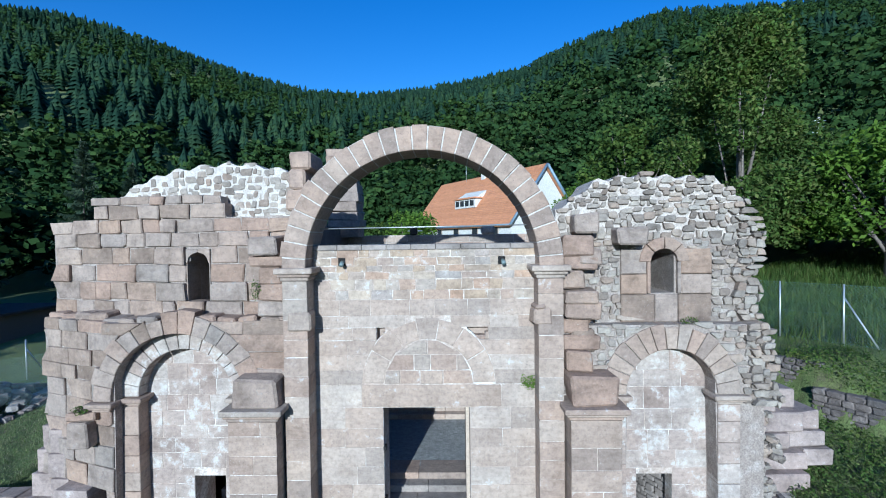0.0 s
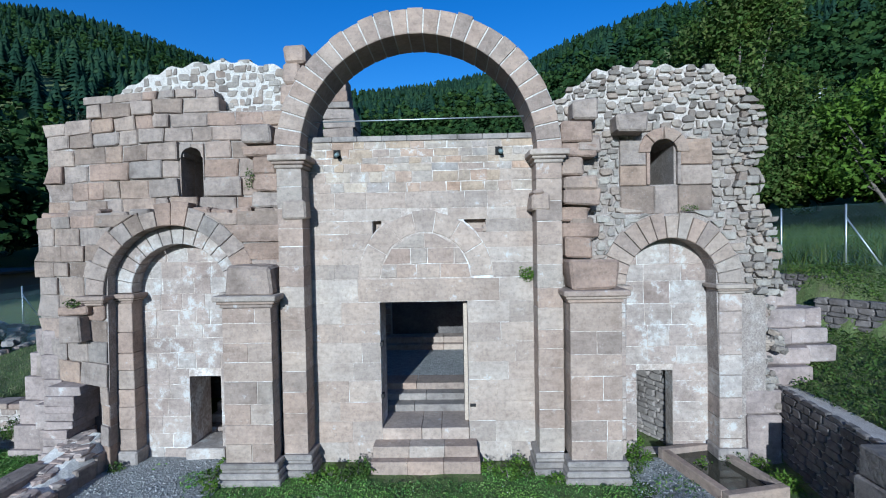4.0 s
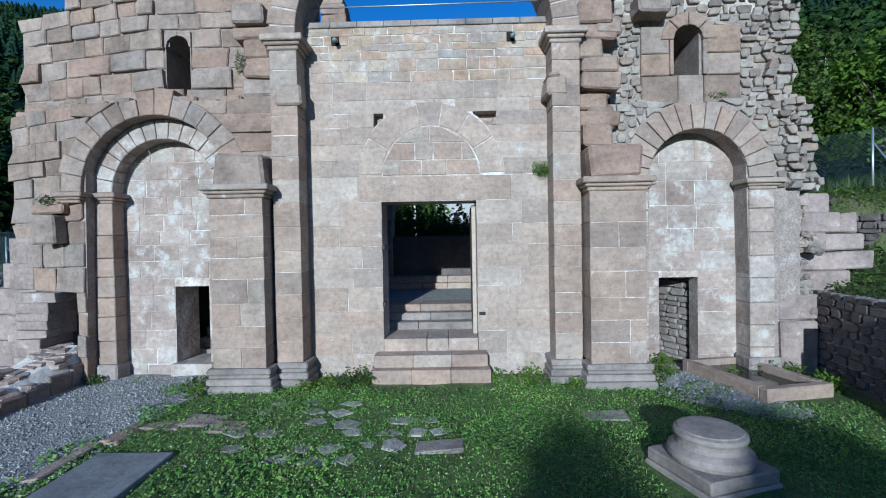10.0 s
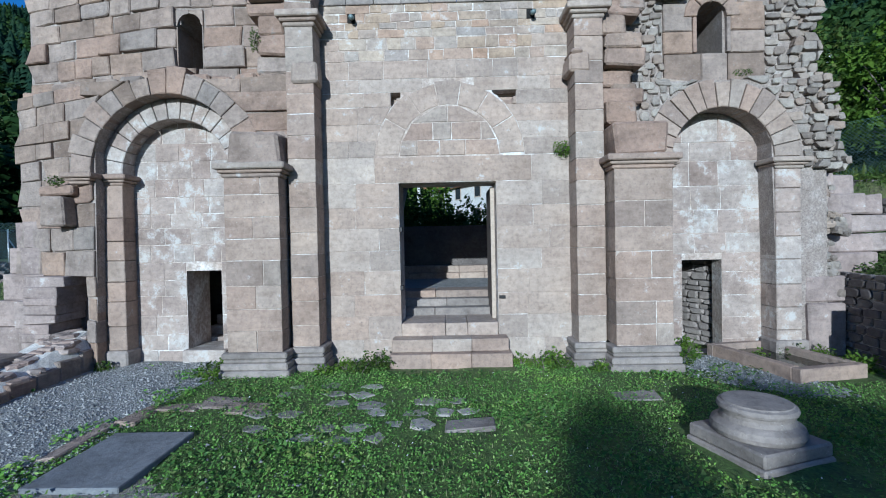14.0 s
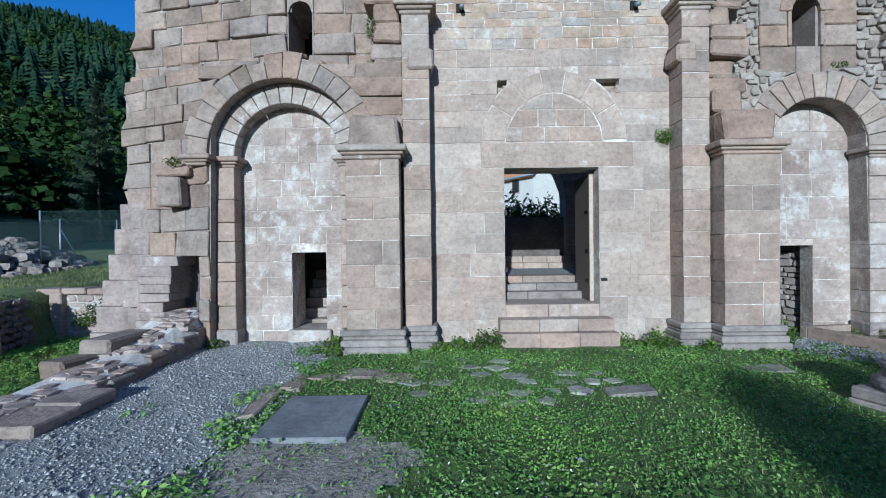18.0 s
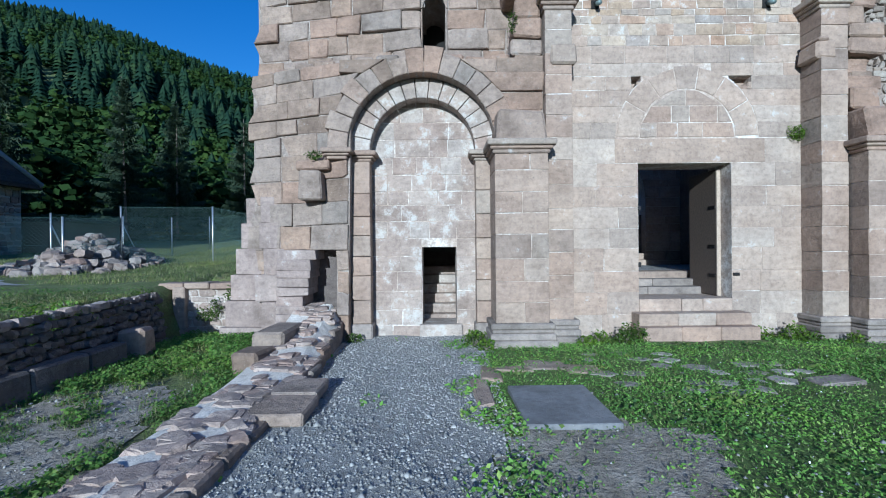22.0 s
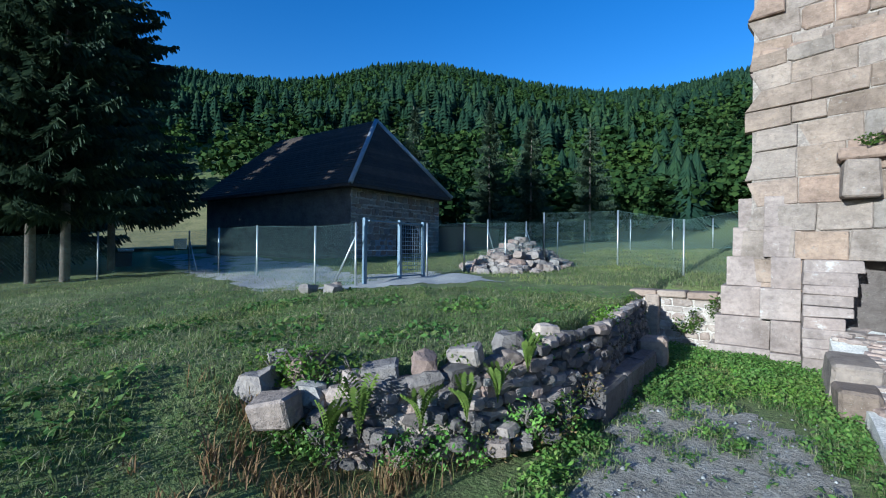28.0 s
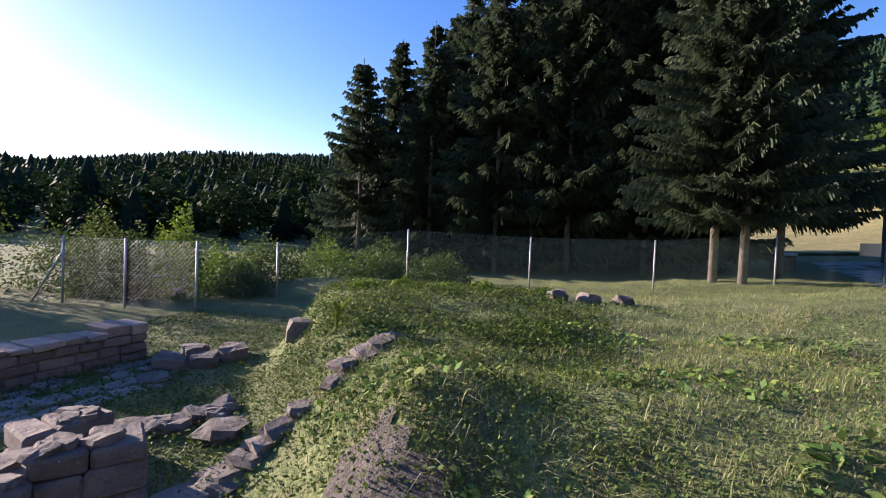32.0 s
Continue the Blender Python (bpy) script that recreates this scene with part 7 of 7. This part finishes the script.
for k, (x, y, h, rd_) in enumerate(((-3.5, 33, 6.5, 3.0), (-6.5, 36, 6.0, 3.0), (12.5, 40, 9.5, 3.4), (9.0, 27.0, 6.0, 2.6))):
    broadleaf(x, y, h, rd_, 7000, 410 + k, m_farleaf if x < -9 else m_leaf if k % 2 else m_bright, "green broadleaf tree at the edge of the wood", 0.15)

# unseen trees added to the south to shade court and dug out ground
for k, (x, y, h, rd_) in enumerate(((-4.7, -30.0, 10.1, 2.2), (-1.8, -30.5, 10.6, 2.6), (1.4, -30.5, 10.4, 2.8), (-14.9, -24.2, 5.2, 2.0), (-17.6, -24.6, 5.2, 2.0))):
    broadleaf(x, y, h, rd_, 11000 if k < 3 else 4500, 430 + k, m_leaf, "broadleaf tree south of the court", 0.17)
for k, (x, y, h) in enumerate(((-21.5, 38, 10), (-26, 36, 11), (-30, 36, 13), (-34, 30, 12))):
    spruce(x, y, h, 2.6, 340 + k, bare=0.03, trunk=0.12)
# ---- house behind the ruin ----
def house():
    """White farmhouse seen from its gable corner; u runs along the ridge, w towards the court."""
    o = thing("house", "white house with a steep orange tiled roof and a dormer", "house")
    R, L, half, rz, ez = Vector((8.9, 42.7, 0)), Vector((-1.4, 59.6, 0)), 4.5, 13.8, 8.35
    u = (L - R).normalized()
    w = Vector((-u.y, u.x, 0))
    if w.y > 0:
        w = -w
    ln = (L - R).length
    z0 = min(float(land(8.9, 42.7)), float(land(5, 40.5)), float(land(-1.4, 59.6))) - 1

    def at(s, q, z):
        p = R + u * s + w * q
        return (p.x, p.y, z)

    def slab(name, s0, s1, q0, q1, za, zb, m, parent, label=""):
        v = [at(s, q, z) for z in (za, zb) for s, q in ((s0, q0), (s1, q0), (s1, q1), (s0, q1))]
        return part(name, mesh_of(name, v, [(3, 2, 1, 0), (4, 5, 6, 7), (0, 1, 5, 4), (1, 2, 6, 5), (2, 3, 7, 6), (3, 0, 4, 7)], m), parent, label)

    i, k = 0.35, half - 0.4
    top = rz - 0.35
    v = [at(i, -k, z0), at(i, k, z0), at(ln - i, k, z0), at(ln - i, -k, z0), at(i, -k, ez), at(i, k, ez), at(ln - i, k, ez), at(ln - i, -k, ez), at(i, 0, top), at(ln - i, 0, top)]
    walls = part("wall", mesh_of("wall", v, [(0, 1, 5, 8, 4), (1, 2, 6, 5), (2, 3, 7, 9, 6), (3, 0, 4, 7)], m_render), o)
    v = [at(0, half, ez - 0.25), at(ln, half, ez - 0.25), at(ln, 0, rz), at(0, 0, rz), at(0, -half, ez - 0.25), at(ln, -half, ez - 0.25)]
    v += [(a, b, c - 0.2) for a, b, c in v]
    roof = part("roof", mesh_of("roof", v, [(0, 1, 2, 3), (3, 2, 5, 4), (7, 6, 9, 8), (8, 9, 10, 11), (0, 3, 9, 6), (3, 4, 10, 9), (1, 7, 8, 2), (2, 8, 11, 5), (0, 6, 7, 1), (4, 5, 11, 10)], m_orange), o)
    for n in range(30):
        a, b = n / 30, (n + 1) / 30
        za, zb = ez - 0.25 + (rz - ez + 0.25) * a, ez - 0.25 + (rz - ez + 0.25) * b
        q = [at(0, half * (1 - a), za + 0.07), at(ln, half * (1 - a), za + 0.07), at(ln, half * (1 - b), zb + 0.02), at(0, half * (1 - b), zb + 0.02), at(0, half * (1 - a), za), at(ln, half * (1 - a), za)]
        part("tile_course", mesh_of("tile_course", q, [(0, 1, 2, 3), (4, 5, 1, 0)], m_orange), roof)
    for side in (1, -1):
        rod("barge_board", at(-0.05, 0, rz - 0.06), at(-0.05, side * half, ez - 0.3), 0.14, m_gatepaint, roof, 5, label="blue grey barge board")
    rod("gutter", at(0, half + 0.06, ez - 0.3), at(ln, half + 0.06, ez - 0.3), 0.09, m_gatepaint, roof, 6)
    # flat dormer with four small windows
    d0, d1, zq = 7.6, 11.6, 10.1
    v = [at(d0, 3.1, zq), at(d1, 3.1, zq), at(d1, 3.1, zq + 0.95), at(d0, 3.1, zq + 0.95), at(d0, 1.6, zq + 1.85), at(d1, 1.6, zq + 1.85), at(d0, 2.2, zq), at(d1, 2.2, zq)]
    dorm = part("dormer", mesh_of("dormer", v, [(0, 1, 2, 3), (3, 2, 5, 4), (0, 3, 4, 6), (1, 7, 5, 2)], m_render), roof)
    slab("dormer_roof", d0 - 0.2, d1 + 0.2, 1.8, 3.3, zq + 0.95, zq + 1.1, m_orange, roof)
    for n in range(4):
        slab("dormer_pane", d0 + 0.25 + 0.95 * n, d0 + 0.95 + 0.95 * n, 3.08, 3.14, zq + 0.2, zq + 0.8, m_glass, dorm)
    slab("chimney", 9.6, 10.3, -0.4, 0.4, rz - 0.4, rz + 1.0, m_render, roof)
    rod("aerial", at(13.5, 0.3, rz - 0.3), at(13.5, 0.3, rz + 1.6), 0.03, m_zinc, roof, 5)
    for s in (2.2, 5.6, 9.2, 12.8, 16.4):
        for zw in (4.2, 6.6):
            f_ = slab("window_frame", s, s + 1.1, k - 0.02, k + 0.05, zw, zw + 1.35, m_palewood, walls)
            slab("window_pane", s + 0.1, s + 1.0, k + 0.03, k + 0.07, zw + 0.1, zw + 1.25, m_glass, f_)
    return o


house()


def utility_pole(x, y, h, label="grey utility pole with insulators"):
    o = thing("utility_pole", label, "pole", "utility poles")
    z = float(land(x, y))
    rod("pole_shaft", (x, y, z - 0.3), (x, y, z + h), 0.13, m_render, o, 8, r2=0.08)
    for k in (0.25, 0.7, 1.15):
        rod("cross_arm", (x - 0.5, y, z + h - k), (x + 0.5, y, z + h - k), 0.04, m_zinc, o, 5)


utility_pole(28.0, 35.0, 9.5)
utility_pole(17.5, 62.0, 7.0)
utility_pole(-2.6, 30.0, 5.6)
ft = thing("floodlight", "small dark floodlight on the wall coping", "lamp", "floodlights")
box("lamp_head", -1.45, -1.2, 13.9, 14.1, 7.06, 7.3, m_iron, ft, 0.02)
box("lamp_foot", -1.4, -1.25, 14.0, 14.2, 7.04, 7.08, m_iron, ft, 0.01)
ft = thing("stone_finial", "pale carved stone on the wall head", "stone", "wall head stones")
box("finial", 0.9, 1.35, 13.95, 14.3, 7.05, 7.32, m_blank, ft, 0.06)

# ---- dug out foundations ----
# dark stone tone below partly stands for shade over this ground
rq = random.Random(500)
fw = thing("foundation_wall", "low red rubble foundation wall with pale capping stones", "wall")
FA = math.atan2(-0.85, 5.1)
FT = Matrix.Translation((-15.6, -7.42, 0)) @ Matrix.Rotation(FA, 4, "Z")
core = box("wall_core", 0, 5.2, -0.46, -0.03, -0.2, 0.34, m_dark, fw, 0.02)
core.matrix_world = FT @ core.matrix_world
for z0, z1 in ((-0.05, 0.12), (0.12, 0.25), (0.25, 0.37)):
    x = 0.0
    while x < 5.1:
        w = rq.uniform(0.18, 0.4)
        o = box("wall_block", x, x + w - 0.012, -0.1, rq.uniform(0.0, 0.03), z0 + 0.006, z1 - 0.004, m_dark, fw, 0.018, rng=rq, j=0.012)
        o.matrix_world = FT @ o.matrix_world
        x += w
x = 0.0
while x < 5.1:
    w = rq.uniform(0.2, 0.36)
    o = box("cap_stone", x, x + w - 0.015, -0.48 + rq.uniform(0, 0.06), 0.02 + rq.uniform(0, 0.04), 0.372, 0.42 + rq.uniform(0, 0.05) + (0.06 if x < 0.5 else 0), m_heap, fw, 0.015, rng=rq, j=0.014)
    o.matrix_world = FT @ o.matrix_world
    x += w
for i in range(13):
    for j in range(4):
        if rq.random() < 0.18 or (i == 0 and j == 3):
            continue
        p = FT @ Vector((0.2 + 0.34 * i + 0.12 * (j % 2) + rq.uniform(-0.03, 0.03), 0.2 + 0.3 * j, 0))
        w, d = rq.uniform(0.12, 0.17), rq.uniform(0.1, 0.14)
        o = box("paving_slab", -w, w, -d, d, -0.06, rq.uniform(0.015, 0.04), m_grey, None, 0.012, rng=rq, j=0.02)
        o.matrix_world = Matrix.Translation((p.x, p.y, float(land(p.x, p.y)))) @ Matrix.Rotation(FA + rq.uniform(-0.08, 0.08), 4, "Z")
        tagged(o, "worn grey floor slab of the dug out room", "paving slab", "dug out paving")


def stump(name, label, x, y, w, d, h, turn, seed):
    """A broken stump of coursed blocks with rough rubble on its head."""
    r = random.Random(seed)
    t = thing(name, label, "foundation")
    M = Matrix.Translation((x, y, float(land(x, y)))) @ Matrix.Rotation(radians(turn), 4, "Z")
    z = -0.05
    while z < h:
        hh_ = r.uniform(0.13, 0.19)
        a = -w / 2
        while a < w / 2 - 0.05:
            b = min(w / 2, a + r.uniform(0.26, 0.46))
            s = r.uniform(-0.02, 0.03)
            o = box("stump_block", a, b - 0.012, -d / 2 - s, d / 2 + s, z + 0.005, z + hh_, m_dark, t, 0.022, rng=r, j=0.018)
            o.matrix_world = M @ o.matrix_world
            a = b
        z += hh_
    for _ in range(int(w * d * 22)):
        o = boulder("head_stone", (r.uniform(-w / 2, w / 2) * 0.8, r.uniform(-d / 2, d / 2) * 0.8, z), (r.uniform(0.14, 0.26), r.uniform(0.1, 0.2), 0.08), m_dark, r, t)
        o.matrix_world = M @ o.matrix_world


stump("foundation_pier", "broken red sandstone pier stump in the dug out ground", -12.72, -4.95, 0.62, 0.4, 0.3, -38, 1)
stump("foundation_stub", "stub of rubble foundation bedded in pale mortar", -12.0, -5.55, 1.3, 0.62, 0.2, -38, 2)
stump("foundation_stub", "dark stub of a foundation wall", -13.15, -5.75, 0.6, 0.4, 0.24, -20, 3)
for k in range(22):
    a = k / 21
    x, y = -13.5 - 0.85 * a + rq.uniform(-0.1, 0.1), -5.62 + 0.5 * a + rq.uniform(-0.12, 0.12)
    o = boulder("sunken_stone", (x, y, float(land(x, y)) + 0.03), (rq.uniform(0.14, 0.32), rq.uniform(0.12, 0.22), 0.14), m_dark, rq)
    tagged(o, "mossy foundation stone sunk in the turf", "stone", "sunken stones")
o = boulder("bare_rock", (-14.05, -4.9, float(land(-14.05, -4.9)) - 0.02), (0.9, 0.42, 0.16), m_dark, rq, rz=0.3)
tagged(o, "flat bare rock in the dug out ground", "rock")
for x, y, s in ((-15.3, -6.75, 0.42), (-15.55, -6.45, 0.36), (-15.75, -6.75, 0.4), (-15.5, -6.95, 0.34), (-15.95, -6.3, 0.4), (-15.9, -6.9, 0.36), (-16.2, -6.5, 0.34), (-18.9, -1.35, 0.42), (-18.75, -1.9, 0.44), (-18.95, -0.75, 0.36), (-16.6, 5.75, 0.4), (-16.9, 6.1, 0.35), (-17.2, 5.6, 0.4), (-14.9, -6.6, 0.5)):
    flat = 0.14 if x == -14.9 else 0.6
    o = boulder("loose_stone", (x, y, float(land(x, y)) + s * flat * 0.3), (s, s * 0.7, s * flat), m_dark if y < 0 else m_heap, rq)
    tagged(o, "broken building stone lying on the grass", "stone", "loose stones")
o = boulder("tree_stump", (-15.9, -5.3, float(land(-15.9, -5.3)) + 0.1), (0.3, 0.3, 0.34), m_bark, rq)
tagged(o, "dark old tree stump on the mound", "tree stump")
st2 = thing("sunken_kerb", "line of sunken kerb stones along the lawn edge", "kerb")
for k in range(11):
    a = k / 10
    x, y = -12.9 - 2.0 * a + rq.uniform(-0.08, 0.08), -4.42 + 0.62 * a + rq.uniform(-0.1, 0.1)
    boulder("kerb_stone", (x, y, float(land(x, y)) - 0.01), (rq.uniform(0.26, 0.55), rq.uniform(0.2, 0.34), 0.12), m_dark, rq, st2, rz=-0.3 + rq.uniform(-0.3, 0.3))
